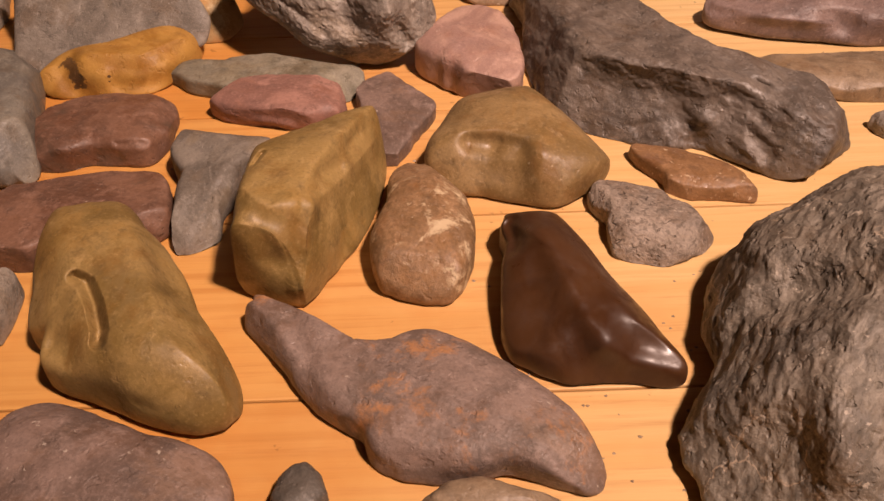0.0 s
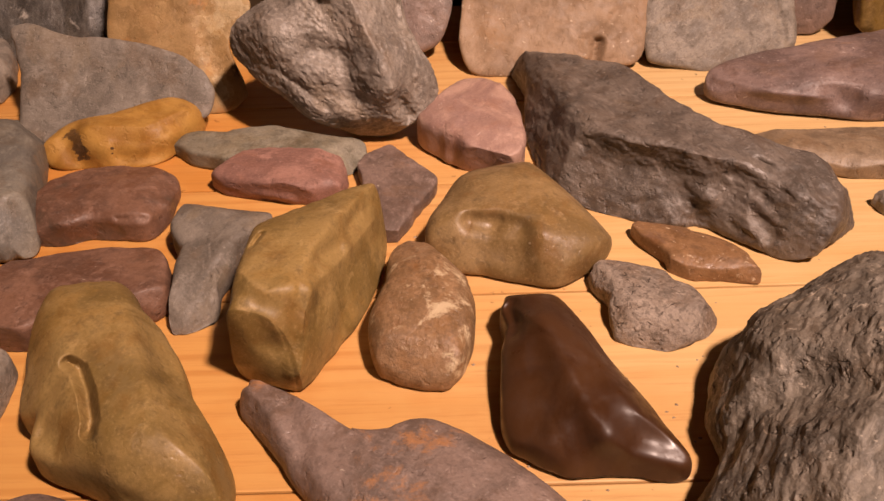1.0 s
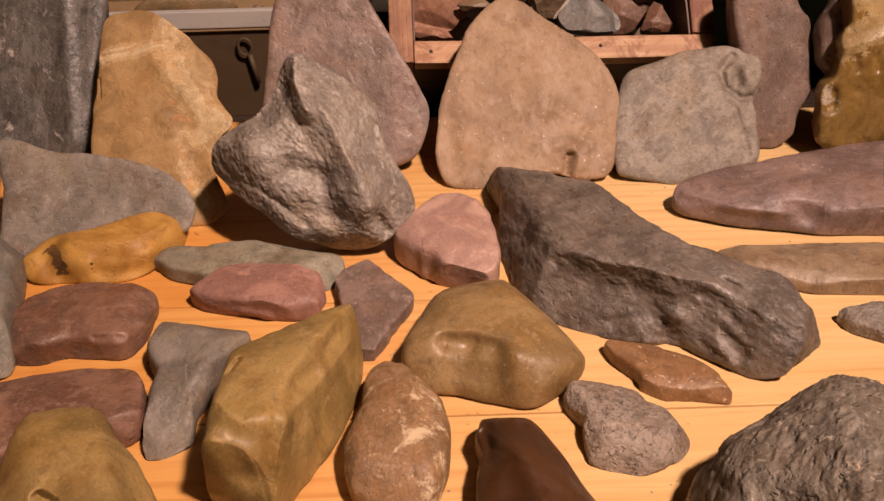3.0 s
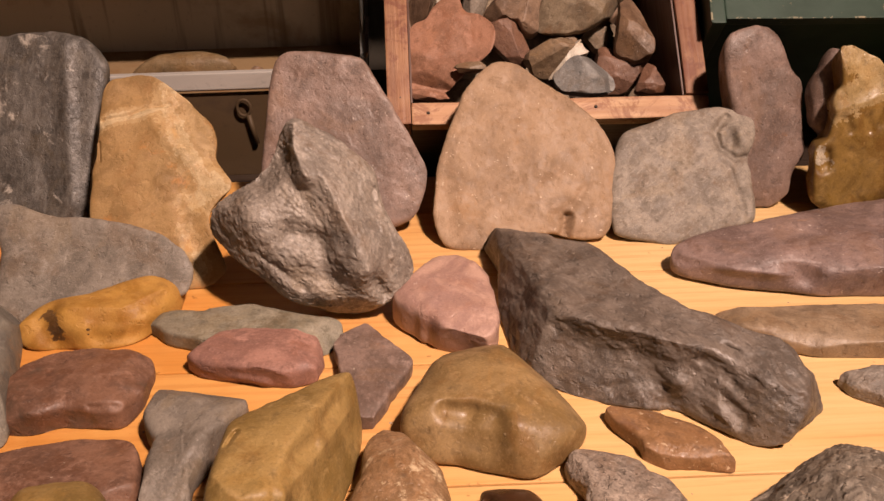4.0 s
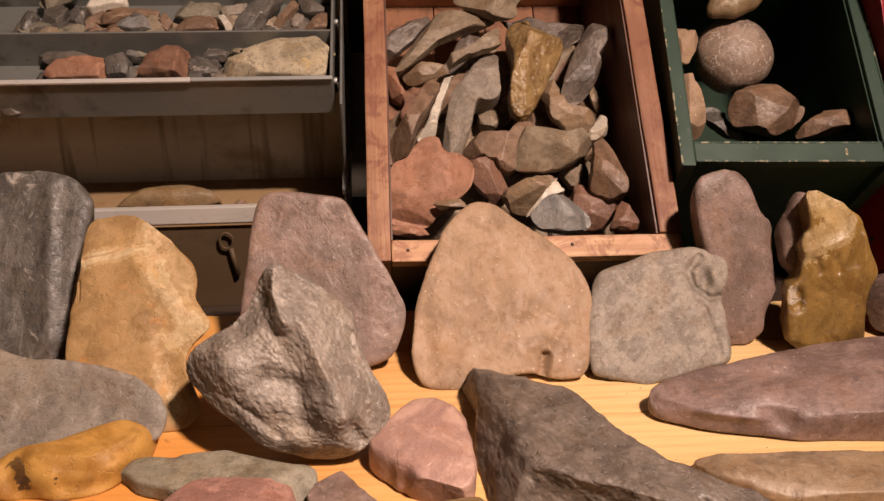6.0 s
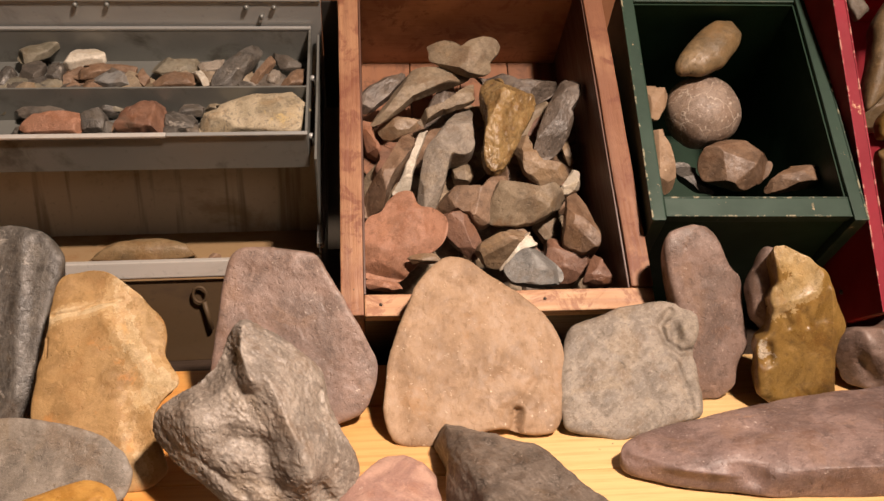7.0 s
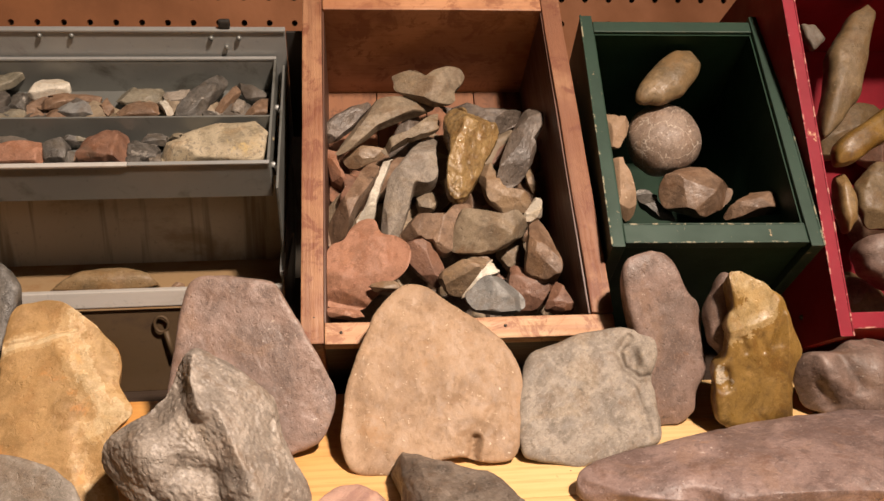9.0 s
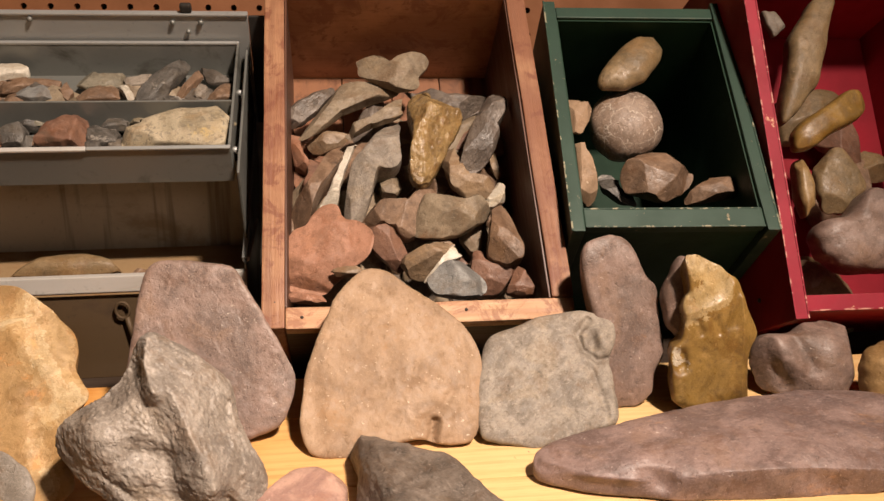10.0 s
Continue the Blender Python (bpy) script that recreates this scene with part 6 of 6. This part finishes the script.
stone("small lumpy brown stone", brown, (0.3231, 0.3725, 0.1235), (43.2, -9.6, 6.6), (9.2, 9.6, 9.3, 9.7, 15.6, 18.4, 11.1, 10.7, 10.5, 10.7, 12.5, 14.0, 12.0, 9.4, 7.2, 6.0, 5.7, 5.8, 6.6, 9.8, 13.0, 9.9), 0.0091, 0.0091, 2.24, 'stones in the green box', facets=13, seed=271, bite=0.55, crisp=0.008, square=6.0)
stone("pale orange stone in the green box", buff, (0.2194, 0.4356, 0.1783), (12.4, -42.6, 68.5), (6.9, 8.4, 12.8, 15.9, 13.0, 10.8, 9.8, 9.7, 10.5, 12.4, 11.3, 10.9, 11.4, 11.8, 10.7, 10.5, 11.2, 13.5, 20.0, 16.3, 10.2, 7.2), 0.0060, 0.0060, 1.70, 'stones in the green box', facets=13, seed=272, bite=0.55, crisp=0.008, square=6.0)
stone("tan stone against the box side", buff, (0.2141, 0.3864, 0.1374), (0.3, 44, -93.1), (8.5, 10.1, 11.0, 10.3, 9.5, 8.2, 7.1, 6.9, 6.5, 6.3, 6.7, 11.2, 16.6, 12.7, 8.8, 7.3, 6.7, 6.7, 7.2, 8.4, 7.9, 7.9), 0.0110, 0.0110, 3.20, 'stones in the green box', facets=13, seed=273, bite=0.55, crisp=0.008, square=6.0)
stone("dark slate piece in the green box", slate, (0.2478, 0.4062, 0.1169), (32.8, 31.2, -42.3), (8.0, 9.8, 15.5, 14.4, 5.1, 5.1, 7.3, 21.4, 21.5, 15.5, 9.8, 8.3, 7.5, 7.4, 7.7, 7.7, 6.6, 6.4, 6.5, 7.3, 7.5, 7.4), 0.0055, 0.0055, 2.13, 'stones in the green box', facets=13, seed=274, bite=0.55, crisp=0.008, square=6.0)
stone("long beige stone in the red box", tan, (0.4284, 0.4508, 0.2267), (35.4, -49.4, 46.9), (22, 20, 20, 18, 18, 19, 15, 14, 14, 16, 20, 23, 21, 19, 18, 19, 16, 15, 15, 15, 18, 26), 0.0140, 0.0140, 3.20, 'stones in the red box', level=5, facets=5, seed=275, bite=0.84, crisp=0.008, square=3.4)
stone("glossy amber stone in the red box", amber, (0.4301, 0.4018, 0.1765), (53.5, -27.1, 18.6), (13.6, 13.8, 14.4, 15.0, 13.2, 11.7, 12.1, 14.0, 14.7, 14.2, 13.4, 13.7, 14.5, 14.6, 14.3, 11.5, 10.9, 12.3, 15.2, 15.2, 15.6, 14.5), 0.0123, 0.0123, 3.12, 'stones in the red box', level=5, facets=5, seed=276, bite=0.84, crisp=0.008, square=3.4)
stone("olive-tan stone in the red box", tan, (0.4449, 0.3981, 0.1233), (34.2, -50.2, 48.5), (20, 23, 24, 22, 22, 23, 21, 20, 20, 19, 21, 22, 21, 22, 22, 21, 22, 25, 21, 19, 18, 18), 0.0096, 0.0096, 1.42, 'stones in the red box', level=5, facets=5, seed=277, bite=0.84, crisp=0.008, square=3.4)
stone("rounded mauve stone in the red box", mauve, (0.4384, 0.3425, 0.0910), (56.1, -18.1, 11.8), (24, 26, 30, 35, 36, 27, 22, 23, 32, 33, 30, 30, 28, 29, 29, 29, 31, 36, 33, 31, 26, 24), 0.0200, 0.0200, 1.47, 'stones in the red box', level=5, facets=5, seed=278, bite=0.84, crisp=0.008, square=3.4)
stone("small olive stone in the red box", olive, (0.4055, 0.3852, 0.1215), (9.5, -57.5, 78.7), (11.3, 11.5, 11.9, 8.5, 6.8, 6.2, 6.1, 6.5, 6.8, 7.4, 9.0, 11.6, 10.1, 9.8, 10.6, 10.9, 9.0, 8.1, 7.7, 7.4, 7.5, 8.7), 0.0105, 0.0105, 2.26, 'stones in the red box', level=5, facets=5, seed=279, bite=0.84, crisp=0.008, square=3.4)
stone("small grey stone in the red box", greyflat, (0.4099, 0.4798, 0.2541), (11.2, 57.3, -76.8), (10.9, 9.8, 9.5, 10.0, 11.8, 10.8, 8.7, 7.9, 8.0, 8.9, 8.9, 8.7, 9.4, 12.0, 10.2, 8.3, 7.5, 7.4, 7.5, 7.7, 8.9, 11.6), 0.0055, 0.0055, 1.22, 'stones in the red box', level=5, facets=5, seed=280, bite=0.84, crisp=0.008, square=3.4)
stone("flat grey-green stone in the steel tray", greygreen, (-0.3055, 0.5049, 0.2126), (17.2, -22.4, 52.3), (15.8, 8.5, 5.9, 5.8, 6.2, 7.7, 12.6, 15.4, 23.6, 18.5, 11.2, 9.6, 9.8, 8.6, 7.5, 7.2, 7.5, 8.4, 8.7, 9.4, 11.5, 16.8), 0.0039, 0.0039, 1.54, 'stones in the tray', level=5, facets=13, seed=281, bite=0.68, crisp=0.008, square=6.0, large=1.10)
stone("smooth white stone in the steel tray", white, (-0.2648, 0.4962, 0.2074), (22.6, -17, 36.6), (11.7, 12.0, 12.4, 10.8, 9.9, 12.4, 19.5, 13.1, 11.2, 14.9, 14.1, 12.3, 11.1, 9.0, 7.6, 7.2, 7.3, 8.1, 10.1, 13.8, 13.8, 13.2), 0.0058, 0.0058, 1.25, 'stones in the tray', level=5, facets=13, seed=282, bite=0.68, crisp=0.008, square=6.0, large=1.10)
stone("dark flat stone in the steel tray", darkgrey, (-0.3040, 0.4835, 0.1981), (2.5, 27.9, -83.3), (6.4, 6.6, 7.5, 8.6, 7.9, 7.9, 8.6, 10.2, 9.1, 9.7, 10.6, 8.6, 8.5, 10.8, 12.1, 9.3, 8.0, 8.8, 12.6, 10.1, 7.8, 6.8), 0.0039, 0.0039, 1.50, 'stones in the tray', level=5, facets=13, seed=283, bite=0.68, crisp=0.008, square=6.0, large=1.10)
stone("dark slate chip in the steel tray", slate, (-0.2845, 0.4833, 0.1978), (5.9, 27.4, -75.9), (5.0, 5.3, 6.1, 6.1, 5.7, 5.8, 6.5, 7.5, 4.7, 4.0, 8.7, 14.3, 10.6, 6.5, 6.9, 6.8, 6.4, 6.8, 9.8, 7.4, 5.8, 5.1), 0.0039, 0.0039, 1.99, 'stones in the tray', level=5, facets=13, seed=284, bite=0.68, crisp=0.008, square=6.0, large=1.10)
stone("long thin brown stone", brown, (-0.2449, 0.4823, 0.1997), (27.8, -3.6, 8.2), (10.9, 7.8, 5.7, 5.0, 5.0, 5.5, 9.8, 18.0, 10.3, 5.9, 7.2, 12.1, 13.0, 10.9, 10.2, 5.9, 4.6, 4.6, 4.6, 5.7, 11.5, 11.3), 0.0033, 0.0033, 2.24, 'stones in the tray', level=5, facets=13, seed=285, bite=0.68, crisp=0.008, square=6.0, large=1.10)
stone("flat grey pebble in the steel tray", bluegrey, (-0.2343, 0.4707, 0.1934), (27.8, 3.3, -4.7), (15.9, 11.7, 10.2, 11.1, 13.4, 8.9, 8.4, 9.5, 8.7, 8.2, 10.1, 13.3, 13.8, 10.7, 9.3, 8.8, 8.2, 7.3, 7.1, 7.3, 8.4, 11.1), 0.0033, 0.0033, 1.35, 'stones in the tray', level=5, facets=13, seed=286, bite=0.68, crisp=0.008, square=6.0, large=1.10)
stone("small brown chip in the steel tray", brown, (-0.2111, 0.4717, 0.1936), (8.7, 26.7, -69.8), (3.4, 3.3, 3.3, 3.6, 4.4, 5.6, 4.6, 4.4, 4.7, 5.5, 7.2, 4.7, 3.8, 3.4, 3.4, 4.1, 7.9, 4.8, 3.5, 3.1, 3.0, 3.1), 0.0033, 0.0033, 1.96, 'stones in the tray', level=5, facets=13, seed=287, bite=0.68, crisp=0.008, square=6.0, large=1.10)
stone("grey-green chip in the steel tray", greygreen, (-0.1864, 0.4914, 0.2008), (27.5, -5.3, 11.5), (13.5, 15.5, 10.7, 9.1, 8.4, 8.3, 9.0, 17.1, 17.8, 16.0, 15.1, 13.0, 11.0, 9.9, 8.4, 7.8, 7.8, 8.5, 10.2, 12.3, 11.5, 11.7), 0.0039, 0.0039, 1.44, 'stones in the tray', level=5, facets=13, seed=288, bite=0.68, crisp=0.008, square=6.0, large=1.10)
stone("flat tan chip in the steel tray", brown, (-0.1829, 0.4661, 0.1932), (27.7, -4.5, 10.1), (9.5, 9.9, 10.3, 7.9, 7.4, 8.4, 15.5, 11.6, 8.2, 9.8, 12.5, 10.9, 10.3, 8.4, 6.7, 6.1, 5.9, 6.2, 7.2, 9.6, 11.6, 10.0), 0.0033, 0.0033, 1.50, 'stones in the tray', level=5, facets=13, seed=289, bite=0.68, crisp=0.008, square=6.0, large=1.10)
stone("white triangular chip in the steel tray", white, (-0.1620, 0.4693, 0.1946), (14.2, 24.4, -57), (3.2, 3.3, 3.5, 4.3, 4.4, 3.5, 4.0, 4.8, 3.3, 2.6, 2.2, 2.3, 3.7, 5.6, 4.4, 3.2, 2.7, 2.5, 2.6, 2.8, 3.5, 3.6), 0.0033, 0.0033, 2.94, 'stones in the tray', level=5, facets=13, seed=290, bite=0.68, crisp=0.008, square=6.0, large=1.10)
stone("dark grey slab leaning in the tray", slate, (-0.1331, 0.4825, 0.2012), (11.6, -25.6, 66.1), (11.9, 15.1, 14.1, 9.2, 8.6, 9.2, 10.2, 9.8, 15.6, 12.7, 10.5, 9.6, 9.6, 9.7, 9.6, 8.7, 8.1, 8.3, 9.2, 10.9, 13.5, 14.6), 0.0058, 0.0058, 2.40, 'stones in the tray', level=5, facets=13, seed=291, bite=0.68, crisp=0.008, square=6.0, large=1.10)
stone("brown chip in the steel tray", brown, (-0.1121, 0.4823, 0.1978), (10.1, -26.3, 69.6), (8.3, 6.5, 4.4, 3.6, 3.3, 3.2, 3.7, 8.0, 7.6, 6.1, 5.4, 4.3, 3.4, 3.0, 2.9, 3.1, 3.3, 3.5, 4.0, 5.2, 6.7, 6.9), 0.0039, 0.0039, 3.20, 'stones in the tray', level=5, facets=13, seed=292, bite=0.68, crisp=0.008, square=6.0, large=1.10)
stone("dark brown-grey chip in the steel tray", darkgrey, (-0.0922, 0.5033, 0.2028), (21.8, 18.1, -36.4), (4.9, 6.2, 8.8, 5.7, 4.7, 4.7, 5.0, 5.9, 5.7, 5.3, 5.7, 9.2, 8.2, 6.6, 6.5, 6.7, 7.9, 7.1, 5.4, 4.6, 4.3, 4.4), 0.0039, 0.0039, 2.18, 'stones in the tray', level=5, facets=13, seed=293, bite=0.68, crisp=0.008, square=6.0, large=1.10)
stone("small pale chip in the steel tray", paleflint, (-0.1017, 0.4748, 0.1938), (2.8, -27.9, 85.5), (4.5, 6.0, 4.7, 3.9, 3.7, 3.9, 6.4, 5.6, 4.6, 4.2, 3.7, 3.4, 3.5, 3.9, 4.7, 5.4, 4.7, 4.8, 5.7, 4.7, 4.1, 3.9), 0.0033, 0.0033, 1.97, 'stones in the tray', level=5, facets=13, seed=294, bite=0.68, crisp=0.008, square=6.0, large=1.10)
stone("pinkish brown chip in the steel tray", brown, (-0.0823, 0.4685, 0.1931), (12.7, -25.1, 63.5), (11.5, 10.4, 9.0, 11.2, 9.6, 8.0, 7.1, 7.4, 10.9, 8.5, 7.2, 6.0, 5.5, 5.5, 5.9, 7.1, 10.1, 9.9, 8.5, 8.2, 8.4, 9.4), 0.0039, 0.0039, 1.62, 'stones in the tray', level=5, facets=13, seed=295, bite=0.68, crisp=0.008, square=6.0, large=1.10)
stone("thin pale chip in the steel tray", paleflint, (-0.1572, 0.4925, 0.2010), (19.7, -20.3, 45.6), (12.4, 14.9, 6.5, 4.9, 4.9, 5.4, 6.8, 10.4, 8.8, 7.9, 7.8, 8.3, 7.4, 6.4, 6.1, 6.2, 6.9, 8.1, 7.3, 7.2, 7.5, 8.7), 0.0026, 0.0026, 1.24, 'stones in the tray', level=5, facets=13, seed=296, bite=0.68, crisp=0.008, square=6.0, large=1.10)
stone("orange-red flat stone in the steel tray", terracotta, (-0.2680, 0.4144, 0.1669), (27.9, -2.1, 5.5), (12.4, 12.9, 13.2, 15.6, 16.3, 10.4, 10.0, 9.8, 10.2, 16.9, 17.5, 16.1, 14.0, 13.1, 10.5, 9.3, 9.0, 9.3, 10.7, 13.7, 17.6, 13.5), 0.0046, 0.0046, 1.61, 'stones in the tray', level=5, facets=13, seed=297, bite=0.68, crisp=0.008, square=6.0, large=1.10)
stone("dark veined slate in the steel tray", slate, (-0.2384, 0.4210, 0.1670), (9.5, 26.5, -68), (6.1, 6.8, 8.3, 8.1, 8.0, 8.6, 10.5, 13.9, 9.8, 8.2, 6.8, 6.3, 6.4, 7.8, 10.9, 9.2, 8.6, 9.8, 10.1, 7.6, 6.4, 6.0), 0.0050, 0.0050, 1.59, 'stones in the tray', level=5, facets=13, seed=298, bite=0.68, crisp=0.008, square=6.0, large=1.10)
stone("brown stone with small dark pits", redbrown, (-0.1986, 0.4155, 0.1694), (1.3, 28, -85.8), (12, 12, 15, 19, 23, 19, 18, 18, 20, 26, 17, 17, 16, 14, 15, 20, 17, 17, 21, 16, 13, 12), 0.0052, 0.0052, 1.06, 'stones in the tray', level=5, facets=13, seed=299, bite=0.68, crisp=0.008, square=6.0, large=1.10)
stone("dark flat stone beside the sandstone", slate, (-0.1714, 0.4200, 0.1656), (18.5, 21.4, -46), (8.5, 10.0, 9.6, 9.9, 11.5, 11.9, 7.3, 6.5, 6.2, 6.5, 9.8, 20.6, 13.4, 9.8, 9.4, 9.7, 11.4, 11.4, 8.7, 7.6, 7.3, 7.5), 0.0039, 0.0039, 1.40, 'stones in the tray', level=5, facets=13, seed=300, bite=0.68, crisp=0.008, square=6.0, large=1.10)
stone("thin dark stone in the steel tray", slate, (-0.1668, 0.4431, 0.1719), (26.1, -10.5, 21.8), (10.1, 10.7, 8.4, 5.8, 6.6, 10.7, 10.3, 7.0, 6.4, 6.4, 7.2, 9.8, 9.4, 7.7, 6.6, 6.1, 6.2, 6.9, 8.4, 9.8, 8.7, 9.2), 0.0033, 0.0033, 1.06, 'stones in the tray', level=5, facets=13, seed=301, bite=0.68, crisp=0.008, square=6.0, large=1.10)
stone("large yellow speckled sandstone piece", sandstone, (-0.1108, 0.4158, 0.1713), (27.8, -3.3, 7.8), (23, 29, 35, 24, 21, 21, 27, 36, 28, 20, 20, 28, 33, 24, 20, 18, 18, 19, 23, 28, 25, 23), 0.0065, 0.0065, 1.54, 'stones in the tray', level=5, facets=13, seed=302, bite=0.68, crisp=0.008, square=6.0, large=1.10)
stone("dark flat stone at the back", darkgrey, (-0.2835, 0.4388, 0.1712), (27.8, 3.7, -5.6), (9.0, 8.8, 8.8, 11.5, 8.5, 4.3, 3.8, 3.8, 4.1, 6.4, 9.5, 8.0, 7.0, 8.0, 7.9, 5.5, 4.5, 4.2, 4.2, 4.4, 4.9, 6.2), 0.0033, 0.0033, 2.53, 'stones in the tray', level=5, facets=13, seed=303, bite=0.68, crisp=0.008, square=6.0, large=1.10)
stone("flat olive-brown stone lying in the bottom of the toolbox", tan, (-0.2110, 0.4218, 0.0540), (0, 0, 2), (15, 15, 14.5, 14.6, 14.8, 12.8, 12.5, 13.2, 11.6, 11.5, 13, 15, 16, 14, 12.5, 11.5, 11.5, 11.8, 11.4, 11.9, 13.6, 14), 0.0130, 0.0040, 3.0, 'stones in the toolbox', facets=8, seed=304, bite=0.7, crisp=0.02, square=2.6)
stone("small brown stone in the toolbox", brown, (-0.1520, 0.4128, 0.0535), (0, 0, 40), (3.8, 3.9, 3.9, 3.3, 3, 3.2, 3.4, 3.6, 3.3, 3.1, 3.2, 3.7), 0.0045, 0.0030, 1.6, 'stones in the toolbox', level=5, facets=6, seed=305, bite=0.7, crisp=0.02)


def heap(frame_, spread, count, kinds, size, label, group, start):
    """More stones lower in a box, half hidden by those on top."""
    luck = np.random.RandomState(start)
    (x0, x1), (y0, y1), z = spread
    for k in range(count):
        r = size * luck.uniform(0.7, 1.25)
        at = frame_ @ Vector((luck.uniform(x0, x1), luck.uniform(y0, y1), z + luck.uniform(0, 0.3) * size))
        turn = (frame_.to_3x3() @ Euler((luck.uniform(-0.3, 0.3), luck.uniform(-0.3, 0.3), luck.uniform(0, 6.3))).to_matrix()).to_euler()
        outline = [1000 * r * luck.uniform(0.75, 1.2) for _ in range(9)]
        stone(label, kinds[k % len(kinds)], tuple(at), tuple(math.degrees(a) for a in turn), outline, r * 0.55, r * 0.5, luck.uniform(1.1, 1.9), group, level=5, square=6.0, facets=12, seed=start + k, crisp=0.008, bite=0.55)


heap(tilted(-0.0265, 0.2967, 0.0635, 46.5, 0.7), ((0.024, 0.170), (0.020, 0.20), -0.084), 52, (brown, dusty, redbrown, brown, charcoal, dusty), 0.021, "weathered stone low in the wooden box", "stones in the wooden box", 400)
heap(tilted(-0.0721, 0.3832, 0.1624, 28.0, 1.5), ((-0.44, -0.017), (0.068, 0.110), -0.024), 60, (slate, greygreen, brown, darkgrey, dusty), 0.011, "small flat stone chip in the steel tray", "stones in the tray", 500)
heap(tilted(-0.0721, 0.3832, 0.1624, 28.0, 1.5), ((-0.44, -0.033), (0.009, 0.037), -0.024), 26, (slate, darkgrey, brown), 0.011, "small dark stone chip in the steel tray", "stones in the tray", 600)
heap(tilted(0.362, 0.289, 0.062, 58.0, 0.0), ((0.025, 0.175), (0.02, 0.27), -0.130), 8, (brown, tan, redbrown), 0.024, "brown stone low in the red box", "stones in the red box", 700)


def crumbs():
    """Grit and chips fallen from the stones on to the planks."""
    luck = np.random.RandomState(77)
    verts, faces = [], []
    for k in range(150):
        x, y = (luck.normal(0.05, 0.05), luck.normal(-0.08, 0.05)) if k % 3 else (luck.uniform(-0.2, 0.25), luck.uniform(-0.16, 0.2))
        r = luck.uniform(0.0003, 0.0009)
        base = len(verts)
        for a in range(5):
            ang = a * 1.2566 + luck.uniform(-0.3, 0.3)
            verts.append((x + r * luck.uniform(0.6, 1.5) * math.cos(ang), y + r * luck.uniform(0.5, 1.2) * math.sin(ang), 0.00003))
        verts.append((x, y, r * 0.7))
        faces += [(base + a, base + (a + 1) % 5, base + 5) for a in range(5)]
    me = bpy.data.meshes.new("stone_grit")
    me.from_pydata(verts, [], faces)
    me.materials.append(cobble)
    tagged(new("stone_grit", me), "brown grit and tiny chips on the planks", "grit", kind="stuff")


crumbs()
